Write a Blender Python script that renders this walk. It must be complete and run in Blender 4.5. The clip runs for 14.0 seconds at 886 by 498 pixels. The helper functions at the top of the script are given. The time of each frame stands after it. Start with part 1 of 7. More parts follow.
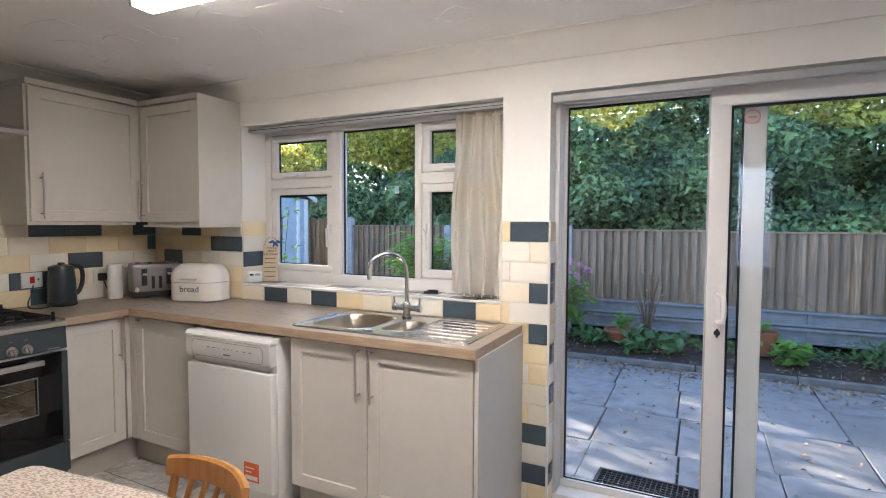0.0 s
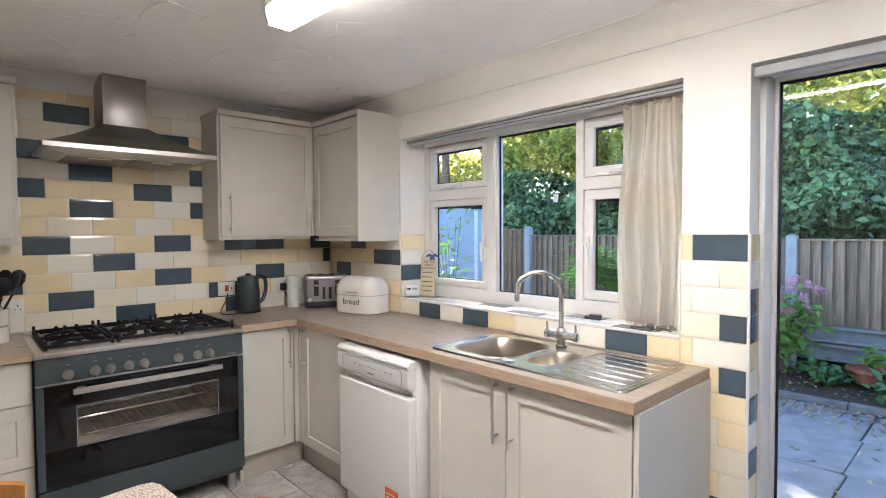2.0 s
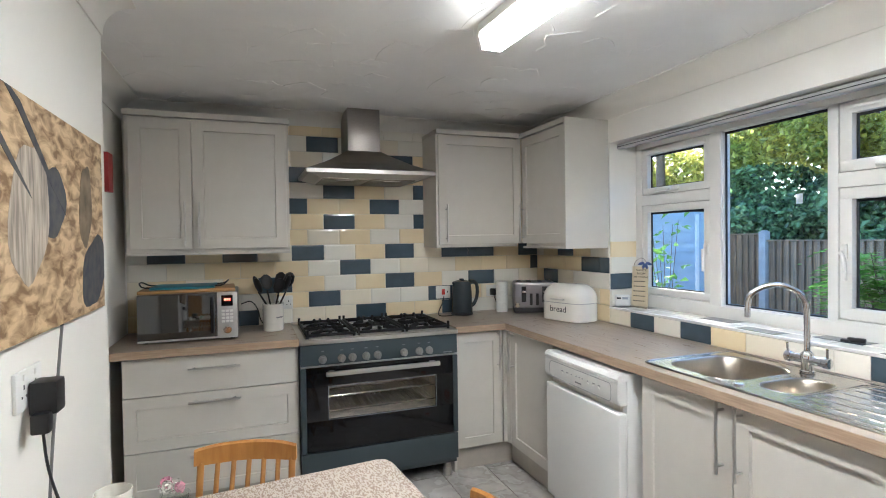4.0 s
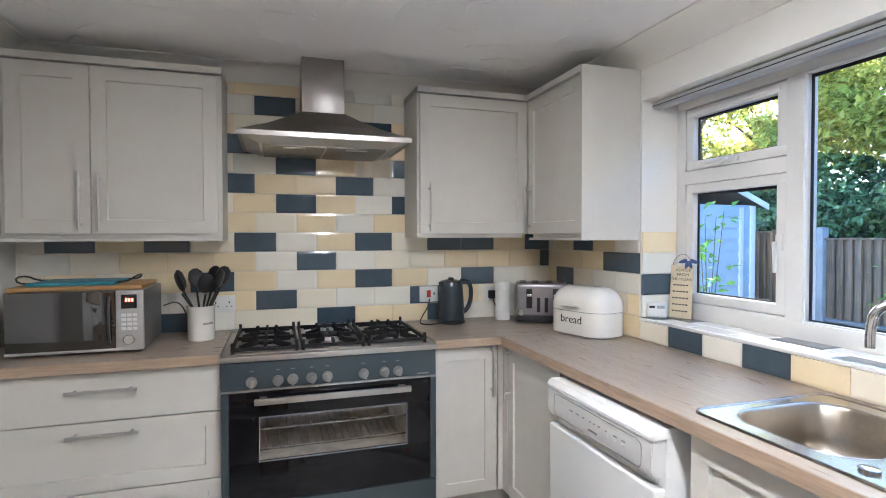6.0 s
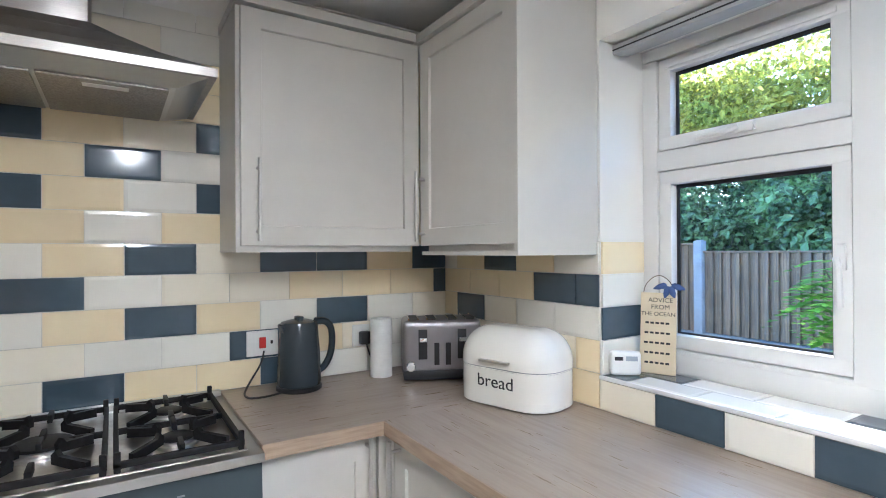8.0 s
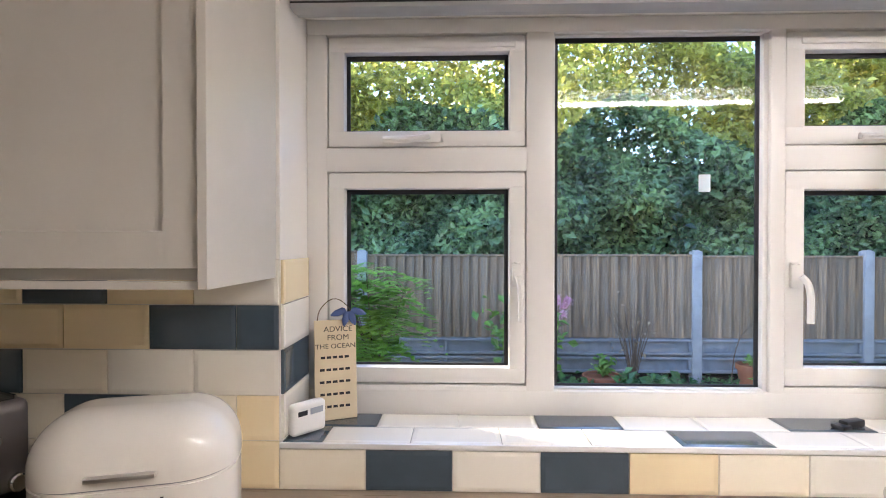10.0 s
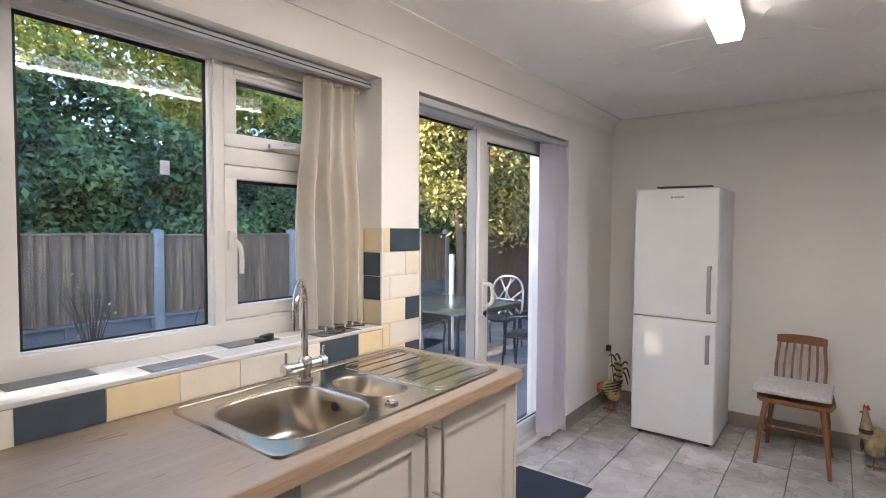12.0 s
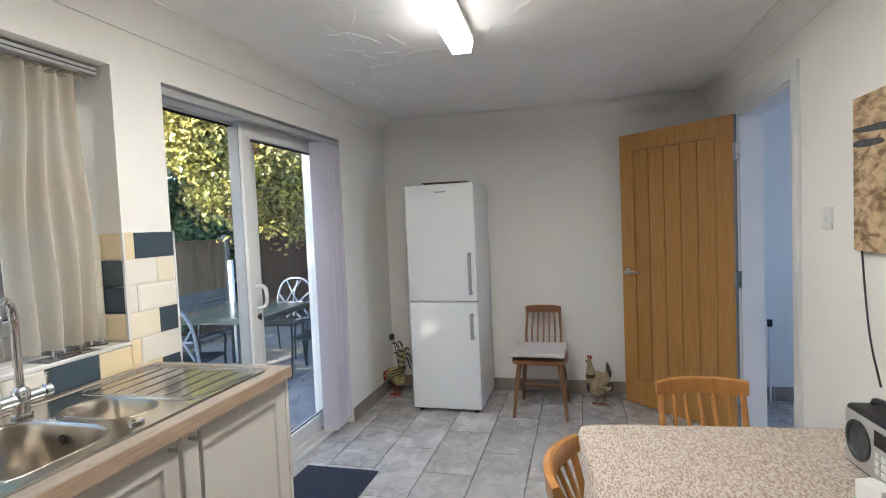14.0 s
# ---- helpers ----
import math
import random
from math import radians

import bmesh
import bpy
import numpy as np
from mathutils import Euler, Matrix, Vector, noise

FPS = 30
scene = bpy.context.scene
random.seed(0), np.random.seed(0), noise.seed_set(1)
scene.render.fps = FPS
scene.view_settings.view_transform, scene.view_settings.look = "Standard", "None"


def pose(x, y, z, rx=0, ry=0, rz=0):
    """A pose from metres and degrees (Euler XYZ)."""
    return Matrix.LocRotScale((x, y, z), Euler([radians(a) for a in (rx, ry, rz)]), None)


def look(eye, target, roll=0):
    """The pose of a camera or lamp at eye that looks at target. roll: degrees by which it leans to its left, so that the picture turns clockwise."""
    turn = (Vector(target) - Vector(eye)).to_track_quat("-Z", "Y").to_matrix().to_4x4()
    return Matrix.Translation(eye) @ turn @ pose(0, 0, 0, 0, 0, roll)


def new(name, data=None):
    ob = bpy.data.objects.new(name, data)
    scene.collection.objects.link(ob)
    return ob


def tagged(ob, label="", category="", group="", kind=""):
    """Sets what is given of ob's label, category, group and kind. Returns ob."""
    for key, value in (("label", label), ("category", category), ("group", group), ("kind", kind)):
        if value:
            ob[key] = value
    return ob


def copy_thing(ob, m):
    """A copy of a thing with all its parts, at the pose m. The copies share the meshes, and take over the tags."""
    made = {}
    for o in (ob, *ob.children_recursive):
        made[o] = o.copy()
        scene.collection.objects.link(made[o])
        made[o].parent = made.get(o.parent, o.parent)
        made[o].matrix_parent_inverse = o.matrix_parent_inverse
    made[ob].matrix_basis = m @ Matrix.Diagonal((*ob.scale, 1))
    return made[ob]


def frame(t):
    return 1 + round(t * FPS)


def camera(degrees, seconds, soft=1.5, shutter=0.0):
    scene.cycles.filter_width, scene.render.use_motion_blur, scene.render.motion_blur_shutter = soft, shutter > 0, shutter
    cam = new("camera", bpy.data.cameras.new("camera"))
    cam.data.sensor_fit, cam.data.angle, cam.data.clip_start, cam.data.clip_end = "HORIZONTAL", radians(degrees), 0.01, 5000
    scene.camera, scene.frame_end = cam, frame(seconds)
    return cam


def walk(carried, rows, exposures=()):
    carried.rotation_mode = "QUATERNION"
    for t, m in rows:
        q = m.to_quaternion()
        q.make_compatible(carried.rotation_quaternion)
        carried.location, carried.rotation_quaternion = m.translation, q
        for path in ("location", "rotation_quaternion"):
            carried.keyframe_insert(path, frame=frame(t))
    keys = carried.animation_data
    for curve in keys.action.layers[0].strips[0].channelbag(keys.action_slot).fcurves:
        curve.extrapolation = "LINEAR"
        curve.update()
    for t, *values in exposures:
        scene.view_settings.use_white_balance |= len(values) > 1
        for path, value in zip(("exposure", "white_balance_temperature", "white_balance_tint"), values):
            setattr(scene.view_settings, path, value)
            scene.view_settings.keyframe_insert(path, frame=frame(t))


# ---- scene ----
cam = camera(80.7, 14.0, 1.0)
PATH = [
    (0, (3.549, -2.461, 1.41), (2.661, -0.672, 1.313), 0.2),
    (0.5, (3.484, -2.29, 1.408), (2.597, -0.5, 1.324), 0.0),
    (1, (3.481, -2.141, 1.406), (2.478, -0.413, 1.318), -0.0),
    (1.5, (3.497, -2.076, 1.419), (2.275, -0.495, 1.34), -0.0),
    (2, (3.523, -2.085, 1.436), (2.057, -0.727, 1.371), -0.3),
    (2.5, (3.546, -2.114, 1.451), (1.897, -0.984, 1.399), -0.7),
    (3, (3.562, -2.122, 1.431), (1.791, -1.194, 1.402), -0.9),
    (3.5, (3.56, -2.146, 1.455), (1.721, -1.36, 1.422), -1.5),
    (3.7, (3.57, -2.139, 1.454), (1.711, -1.402, 1.42), -1.1),
    (6, (2.928, -1.633, 1.395), (1.022, -1.027, 1.352), -0.1),
    (6.5, (2.721, -1.516, 1.393), (0.788, -1.007, 1.33), 0.3),
    (7, (2.431, -1.427, 1.409), (0.524, -0.826, 1.359), -0.1),
    (7.5, (2.18, -1.327, 1.386), (0.338, -0.55, 1.374), -0.2),
    (9.8, (1.315, -1.136, 1.456), (1.063, 0.848, 1.437), -0.1),
    (10, (1.267, -1.136, 1.456), (1.204, 0.863, 1.436), 0.0),
    (10.5, (1.172, -1.193, 1.456), (1.625, 0.754, 1.396), -0.2),
    (11, (1.161, -1.295, 1.447), (2.126, 0.454, 1.354), 0.1),
    (11.5, (1.14, -1.412, 1.419), (2.51, 0.042, 1.328), 0.4),
    (12, (1.097, -1.5, 1.426), (2.69, -0.293, 1.344), 0.4),
    (12.5, (1.077, -1.542, 1.421), (2.811, -0.549, 1.337), -0.5),
    (13, (1.075, -1.575, 1.414), (2.899, -0.76, 1.327), -1.7),
    (13.5, (1.087, -1.601, 1.41), (2.974, -0.945, 1.318), -2.4),
    (14, (1.101, -1.629, 1.403), (3.032, -1.118, 1.308), -2.5),
]
walk(cam, [(t, look(eye, target, roll)) for t, eye, target, roll in PATH], exposures=[(0, 2.78, 6020, 17), (0.5, 2.87, 6000, 19), (2, 3.12, 5850, 15), (3.5, 3.0, 5550, 9), (6, 3.3, 5350, 13), (6.5, 3.35, 5270, 11), (7.7, 3.45, 5150, 11), (9.8, 3.03, 6050, 19), (10, 3.05, 6100, 20), (10.5, 2.98, 6300, 24), (11, 2.78, 6080, 19), (12, 2.62, 6100, 20), (12.5, 2.57, 6300, 19), (13.5, 2.7, 6000, 17), (14, 2.63, 5750, 10)])

# ---- world, sun, exposure ----
SUN_AZ, SUN_EL = 64.5, 25.0  # the sun stands beyond the window wall, towards the cooker wall
w = bpy.data.worlds.new("sky")
scene.world = w
w.use_nodes = True
wn = w.node_tree.nodes
sky = wn.new("ShaderNodeTexSky")
sky.sky_type, sky.sun_disc = "NISHITA", False
sky.sun_elevation, sky.sun_rotation = radians(SUN_EL), radians(-SUN_AZ)
sky.ozone_density = 3.0
wn["Background"].inputs["Strength"].default_value = 0.15
w.node_tree.links.new(sky.outputs[0], wn["Background"].inputs[0])
sun = new("sun", bpy.data.lights.new("sun", "SUN"))
sun.data.energy, sun.data.angle, sun.data.color = 5.0, radians(0.55), (1.0, 0.86, 0.66)
sa, se = radians(SUN_AZ), radians(SUN_EL)
sun.matrix_world = look((-8 * math.sin(sa), 8 * math.cos(sa), 8 * math.tan(se)), (0, 0, 0))
LAMP_POWER = 13.5

# ---- helpers of this scene ----
def bx(x0, x1, y0, y1, z0, z1, b=0.0, seg=2):
    bm = bmesh.new()
    bmesh.ops.create_cube(bm, size=1)
    for v in bm.verts:
        v.co = Vector(((x0 + x1) / 2 + v.co.x * (x1 - x0), (y0 + y1) / 2 + v.co.y * (y1 - y0), (z0 + z1) / 2 + v.co.z * (z1 - z0)))
    if b:
        bmesh.ops.bevel(bm, geom=bm.edges[:], offset=min(b, 0.49 * min(x1 - x0, y1 - y0, z1 - z0)), segments=seg, affect="EDGES", profile=0.6)
    return bm


def join(*bms):
    out = bms[0]
    for bm in bms[1:]:
        m = bpy.data.meshes.new("tmp")
        bm.to_mesh(m)
        bm.free()
        out.from_mesh(m)
        bpy.data.meshes.remove(m)
    return out


def moved(bm, m):
    bmesh.ops.transform(bm, matrix=m, verts=bm.verts)
    return bm


def lathe(profile, n=24, caps=True):
    """profile: (radius, z) from the bottom to the top, turned round z."""
    bm = bmesh.new()
    rings = [[bm.verts.new((r * math.cos(a), r * math.sin(a), z)) for a in (2 * math.pi * i / n for i in range(n))] for r, z in profile]
    for a, b in zip(rings, rings[1:]):
        for i in range(n):
            bm.faces.new((a[i], a[(i + 1) % n], b[(i + 1) % n], b[i]))
    if caps:
        bm.faces.new(rings[0][::-1])
        bm.faces.new(rings[-1])
    return bm


def cyl(r, z0, z1, n=20, b=0.0):
    return lathe([(r - b, z0), (r, z0 + b), (r, z1 - b), (r - b, z1)] if b else [(r, z0), (r, z1)], n)


def tube(points, r, n=10, closed=False, r_end=None, smooth=0):
    """A round bar along points; smooth: rounds of corner cutting."""
    pts = [Vector(p) for p in points]
    for _ in range(smooth):
        q = [pts[0]]
        for a, b in zip(pts, pts[1:]):
            q += [a.lerp(b, 0.25), a.lerp(b, 0.75)]
        pts = q + [pts[-1]]
    bm, rings, up = bmesh.new(), [], None
    k = len(pts)
    for i, p in enumerate(pts):
        d = (pts[(i + 1) % k] - pts[i - 1]) if closed else (pts[min(i + 1, k - 1)] - pts[max(i - 1, 0)])
        d.normalize()
        if up is None:
            up = d.orthogonal().normalized()
        up = (up - up.dot(d) * d).normalized()
        side = d.cross(up)
        rr = r if r_end is None else r + (r_end - r) * i / (k - 1)
        rings.append([bm.verts.new(p + rr * (math.cos(a) * up + math.sin(a) * side)) for a in (2 * math.pi * j / n for j in range(n))])
    for a, b in (zip(rings, rings[1:] + rings[:1]) if closed else zip(rings, rings[1:])):
        for j in range(n):
            bm.faces.new((a[j], a[(j + 1) % n], b[(j + 1) % n], b[j]))
    if not closed:
        bm.faces.new(rings[0][::-1])
        bm.faces.new(rings[-1])
    return bm


def prism(outline, axis, a, b, bev=0.0):
    """An outline of 2D points pushed along an axis ('x', 'y' or 'z') from a to b."""
    bm = bmesh.new()
    put = {"x": lambda u, v, w: (w, u, v), "y": lambda u, v, w: (u, w, v), "z": lambda u, v, w: (u, v, w)}[axis]
    r = [[bm.verts.new(put(u, v, c)) for u, v in outline] for c in (a, b)]
    n = len(outline)
    for i in range(n):
        bm.faces.new((r[0][i], r[0][(i + 1) % n], r[1][(i + 1) % n], r[1][i]))
    bm.faces.new(r[0][::-1])
    bm.faces.new(r[1])
    if bev:
        bmesh.ops.recalc_face_normals(bm, faces=bm.faces)
        es = [e for e in bm.edges if len(e.link_faces) == 2 and e.calc_face_angle(0) > 0.9]
        bmesh.ops.bevel(bm, geom=es, offset=bev, segments=2, affect="EDGES")
    return bm


def rrect(x0, x1, y0, y1, r, n=6):
    pts = []
    for cx, cy, a0 in ((x1 - r, y1 - r, 0), (x0 + r, y1 - r, 90), (x0 + r, y0 + r, 180), (x1 - r, y0 + r, 270)):
        for i in range(n + 1):
            a = radians(a0 + 90 * i / n)
            pts.append((cx + r * math.cos(a), cy + r * math.sin(a)))
    return pts


def mesh_of(name, bm, material, flat=False):
    bmesh.ops.recalc_face_normals(bm, faces=bm.faces)
    me = bpy.data.meshes.new(name)
    bm.to_mesh(me)
    bm.free()
    if not flat:
        me.shade_smooth()
        me.set_sharp_from_angle(angle=radians(38))
    for m in material if isinstance(material, (list, tuple)) else [material]:
        me.materials.append(m)
    return me


def part(name, bm, material, parent, label="", flat=False):
    ob = new(name, mesh_of(name, bm, material, flat))
    ob.parent = parent
    if label:
        ob["label"] = label
    return ob


def thing(name, m, label, category, group=""):
    ob = new(name)
    ob.empty_display_size = 0.1
    ob.matrix_basis = m
    return tagged(ob, label, category, group)


def solo(name, bm, material, m, label, category, group=""):
    ob = new(name, mesh_of(name, bm, material))
    ob.matrix_basis = m
    return tagged(ob, label, category, group)


def struct(name, bm, material, label="", category="", flat=False):
    ob = new(name, mesh_of(name, bm, material, flat))
    return tagged(ob, label, category, kind="structure")


def text_bm(s, size, depth=0.0006):
    cu = bpy.data.curves.new("t", "FONT")
    cu.body, cu.size, cu.extrude, cu.align_x, cu.align_y = s, size, depth, "CENTER", "CENTER"
    o = bpy.data.objects.new("t", cu)
    me = bpy.data.meshes.new_from_object(o)
    bm = bmesh.new()
    bm.from_mesh(me)
    bpy.data.objects.remove(o)
    bpy.data.curves.remove(cu)
    bpy.data.meshes.remove(me)
    return bm


# ---- materials ----
def mat(name, col, rough=0.5, metal=0.0, col2=None, scale=20.0, detail=6.0, bump=0.0, bscale=None, stretch=(1, 1, 1), rvar=0.0,
        spec=0.5, coat=0.0, per_object=0.0, per_island=0.0, stain=None, stain_scale=1.5, contrast=(0.35, 0.65), sheen=0.0, trans=0.0):
    m = bpy.data.materials.new(name)
    m.use_nodes = True
    nt = m.node_tree
    N, L = nt.nodes, nt.links
    p = N["Principled BSDF"]
    p.inputs["Roughness"].default_value = rough
    p.inputs["Metallic"].default_value = metal
    p.inputs["Specular IOR Level"].default_value = spec
    p.inputs["Coat Weight"].default_value = coat
    p.inputs["Coat Roughness"].default_value = 0.08
    p.inputs["Sheen Weight"].default_value = sheen
    tc = N.new("ShaderNodeTexCoord")
    mp = N.new("ShaderNodeMapping")
    mp.inputs["Scale"].default_value = stretch
    L.new(tc.outputs["Object"], mp.inputs[0])
    vec = mp.outputs[0]
    if per_object:
        oi = N.new("ShaderNodeObjectInfo")
        add = N.new("ShaderNodeVectorMath")
        add.operation = "MULTIPLY_ADD"
        L.new(oi.outputs["Random"], add.inputs[0])
        add.inputs[1].default_value = (37, 23, 11)
        L.new(vec, add.inputs[2])
        vec = add.outputs[0]
    no = N.new("ShaderNodeTexNoise")
    no.inputs["Scale"].default_value = scale
    no.inputs["Detail"].default_value = detail
    L.new(vec, no.inputs["Vector"])
    ramp = N.new("ShaderNodeMapRange")
    ramp.inputs[1].default_value, ramp.inputs[2].default_value = contrast
    L.new(no.outputs["Fac"], ramp.inputs[0])
    mix = N.new("ShaderNodeMix")
    mix.data_type = "RGBA"
    L.new(ramp.outputs[0], mix.inputs["Factor"])
    mix.inputs["A"].default_value = (*col, 1)
    mix.inputs["B"].default_value = (*(col2 or [c * 0.93 for c in col]), 1)
    out = mix.outputs["Result"]
    if stain:
        n2 = N.new("ShaderNodeTexNoise")
        n2.inputs["Scale"].default_value = stain_scale
        n2.inputs["Detail"].default_value = 4
        L.new(vec, n2.inputs["Vector"])
        r2 = N.new("ShaderNodeMapRange")
        r2.inputs[1].default_value, r2.inputs[2].default_value = 0.42, 0.72
        L.new(n2.outputs["Fac"], r2.inputs[0])
        m2 = N.new("ShaderNodeMix")
        m2.data_type = "RGBA"
        L.new(r2.outputs[0], m2.inputs["Factor"])
        L.new(out, m2.inputs["A"])
        m2.inputs["B"].default_value = (*stain, 1)
        out = m2.outputs["Result"]
    if per_object or per_island:
        hv = N.new("ShaderNodeHueSaturation")
        src = N.new("ShaderNodeObjectInfo").outputs["Random"] if per_object else N.new("ShaderNodeNewGeometry").outputs["Random Per Island"]
        mr = N.new("ShaderNodeMapRange")
        k = per_object or per_island
        mr.inputs[3].default_value, mr.inputs[4].default_value = 1 - k, 1 + k
        L.new(src, mr.inputs[0])
        L.new(mr.outputs[0], hv.inputs["Value"])
        L.new(out, hv.inputs["Color"])
        out = hv.outputs[0]
    L.new(out, p.inputs["Base Color"])
    if rvar:
        rr = N.new("ShaderNodeMapRange")
        rr.inputs[3].default_value, rr.inputs[4].default_value = max(0.02, rough - rvar), min(1, rough + rvar)
        L.new(no.outputs["Fac"], rr.inputs[0])
        L.new(rr.outputs[0], p.inputs["Roughness"])
    if bump:
        nb = no
        if bscale:
            nb = N.new("ShaderNodeTexNoise")
            nb.inputs["Scale"].default_value = bscale
            nb.inputs["Detail"].default_value = 5
            L.new(vec, nb.inputs["Vector"])
        bp = N.new("ShaderNodeBump")
        bp.inputs["Strength"].default_value = 0.6
        bp.inputs["Distance"].default_value = bump
        L.new(nb.outputs["Fac"], bp.inputs["Height"])
        L.new(bp.outputs[0], p.inputs["Normal"])
    if trans:
        tr = N.new("ShaderNodeBsdfTranslucent")
        L.new(out, tr.inputs[0])
        mx = N.new("ShaderNodeMixShader")
        mx.inputs[0].default_value = trans
        L.new(p.outputs[0], mx.inputs[1])
        L.new(tr.outputs[0], mx.inputs[2])
        L.new(mx.outputs[0], N["Material Output"].inputs[0])
    return m


def glass_mat(name, tint=(1, 1, 1), rough=0.0):
    """A thin pane: clear, with mirror gloss by Fresnel."""
    m = bpy.data.materials.new(name)
    m.use_nodes = True
    N, L = m.node_tree.nodes, m.node_tree.links
    N.remove(N["Principled BSDF"])
    t, g, x = N.new("ShaderNodeBsdfTransparent"), N.new("ShaderNodeBsdfGlossy"), N.new("ShaderNodeMixShader")
    lw, pw, f = N.new("ShaderNodeLayerWeight"), N.new("ShaderNodeMath"), N.new("ShaderNodeMath")
    lw.inputs["Blend"].default_value = 0.5
    pw.operation, f.operation = "POWER", "MULTIPLY_ADD"
    pw.inputs[1].default_value, f.inputs[1].default_value, f.inputs[2].default_value = 5.0, 0.8, 0.024
    L.new(lw.outputs["Facing"], pw.inputs[0])
    L.new(pw.outputs[0], f.inputs[0])
    t.inputs[0].default_value = (*tint, 1)
    g.inputs["Roughness"].default_value = rough
    L.new(f.outputs[0], x.inputs[0])
    L.new(t.outputs[0], x.inputs[1])
    L.new(g.outputs[0], x.inputs[2])
    L.new(x.outputs[0], N["Material Output"].inputs[0])
    return m


def glow(name, col, strength):
    m = bpy.data.materials.new(name)
    m.use_nodes = True
    p = m.node_tree.nodes["Principled BSDF"]
    p.inputs["Base Color"].default_value = (*col, 1)
    p.inputs["Emission Color"].default_value = (*col, 1)
    p.inputs["Emission Strength"].default_value = strength
    return m


PAINT = mat("wall_paint", (0.82, 0.795, 0.735), 0.75, col2=(0.80, 0.775, 0.715), scale=3, bump=0.0006, bscale=180, stain=(0.785, 0.755, 0.69), stain_scale=0.9)
CEIL = mat("ceiling_plaster", (0.86, 0.845, 0.815), 0.85, col2=(0.83, 0.815, 0.785), scale=4, bump=0.004, bscale=9)
CABINET = mat("cabinet_paint", (0.59, 0.56, 0.50), 0.42, col2=(0.57, 0.54, 0.48), scale=9, bump=0.0002, bscale=240)
PLINTH = mat("plinth_board", (0.46, 0.42, 0.36), 0.55, scale=15)
WORKTOP = mat("worktop_laminate", (0.315, 0.25, 0.185), 0.30, col2=(0.265, 0.208, 0.152), scale=6, stretch=(1.2, 16, 16), detail=8, rvar=0.08, stain=(0.335, 0.272, 0.208), stain_scale=1.2)
WORKTOP_W = mat("worktop_laminate_cooker_run", (0.315, 0.25, 0.185), 0.30, col2=(0.265, 0.208, 0.152), scale=6, stretch=(16, 1.2, 16), detail=8, rvar=0.08, stain=(0.335, 0.272, 0.208), stain_scale=1.2)
EDGING = mat("worktop_edge", (0.42, 0.31, 0.21), 0.4, col2=(0.32, 0.23, 0.155), scale=7, stretch=(1.5, 1.5, 20))
STEEL = mat("brushed_steel", (0.58, 0.56, 0.53), 0.31, 1.0, col2=(0.57, 0.55, 0.52), scale=200)
HOOD_STEEL = mat("hood_steel", (0.42, 0.39, 0.36), 0.33, 1.0, col2=(0.36, 0.335, 0.31), scale=40, stretch=(1, 1, 25), rvar=0.08)
SINK_STEEL = mat("sink_steel", (0.50, 0.465, 0.415), 0.21, 1.0, col2=(0.49, 0.455, 0.405), scale=200)
BOWL_STEEL = mat("brushed_bowl_steel", (0.41, 0.365, 0.30), 0.30, 1.0, col2=(0.38, 0.335, 0.275), scale=60, stretch=(1, 12, 1))
CHROME = mat("chrome", (0.72, 0.72, 0.72), 0.07, 1.0, scale=5)
UPVC = mat("white_plastic_frame", (0.72, 0.705, 0.67), 0.35, col2=(0.70, 0.685, 0.65), scale=4)
GASKET = mat("rubber_gasket", (0.015, 0.015, 0.017), 0.6, scale=10)
GREY_TRACK = mat("grey_track", (0.42, 0.42, 0.41), 0.45, scale=10)
GLASS = glass_mat("window_glass", (0.97, 0.985, 0.98))
ANTHRACITE = mat("anthracite_enamel", (0.040, 0.056, 0.062), 0.3, col2=(0.035, 0.050, 0.056), scale=8, coat=0.3)
BLACK_GLASS = mat("black_glass", (0.005, 0.005, 0.006), 0.06, scale=5, spec=0.4)
OVEN_GLASS = glass_mat("oven_glass", (0.95, 0.93, 0.90))
OVEN_IN = mat("oven_enamel", (0.78, 0.72, 0.62), 0.35, col2=(0.52, 0.48, 0.42), scale=14)
IRON = mat("cast_iron", (0.009, 0.0085, 0.0085), 0.6, col2=(0.015, 0.014, 0.014), scale=60, bump=0.0004, spec=0.22)
BLACK = mat("black_plastic", (0.012, 0.012, 0.013), 0.42, scale=20)
WHITE_GOODS = mat("white_appliance", (0.73, 0.72, 0.69), 0.28, col2=(0.71, 0.70, 0.67), scale=5)
WHITE_PL = mat("white_plastic", (0.78, 0.77, 0.73), 0.4, scale=8)
CREAM_EN = mat("cream_enamel", (0.80, 0.765, 0.69), 0.15, scale=6, coat=0.4)
SLATE_PL = mat("slate_grey_plastic", (0.032, 0.042, 0.048), 0.25, scale=15)
TOASTER = mat("toaster_metal", (0.30, 0.28, 0.28), 0.35, 0.8, scale=20)
TILE_DARK = mat("slate_blue_tile", (0.062, 0.090, 0.112), 0.12, col2=(0.052, 0.078, 0.098), scale=14, coat=0.35, per_object=0.06)
TILE_CREAM = mat("cream_tile", (0.83, 0.70, 0.45), 0.13, col2=(0.80, 0.66, 0.41), scale=6, coat=0.35, per_object=0.05)
TILE_WHITE = mat("white_tile", (0.82, 0.785, 0.69), 0.13, col2=(0.80, 0.765, 0.665), scale=6, coat=0.35, per_object=0.04)
TILE_IVORY = mat("ivory_tile", (0.83, 0.76, 0.61), 0.13, col2=(0.81, 0.74, 0.58), scale=6, coat=0.35, per_object=0.05)
GROUT = mat("grout", (0.70, 0.66, 0.58), 0.85, col2=(0.62, 0.58, 0.50), scale=30)
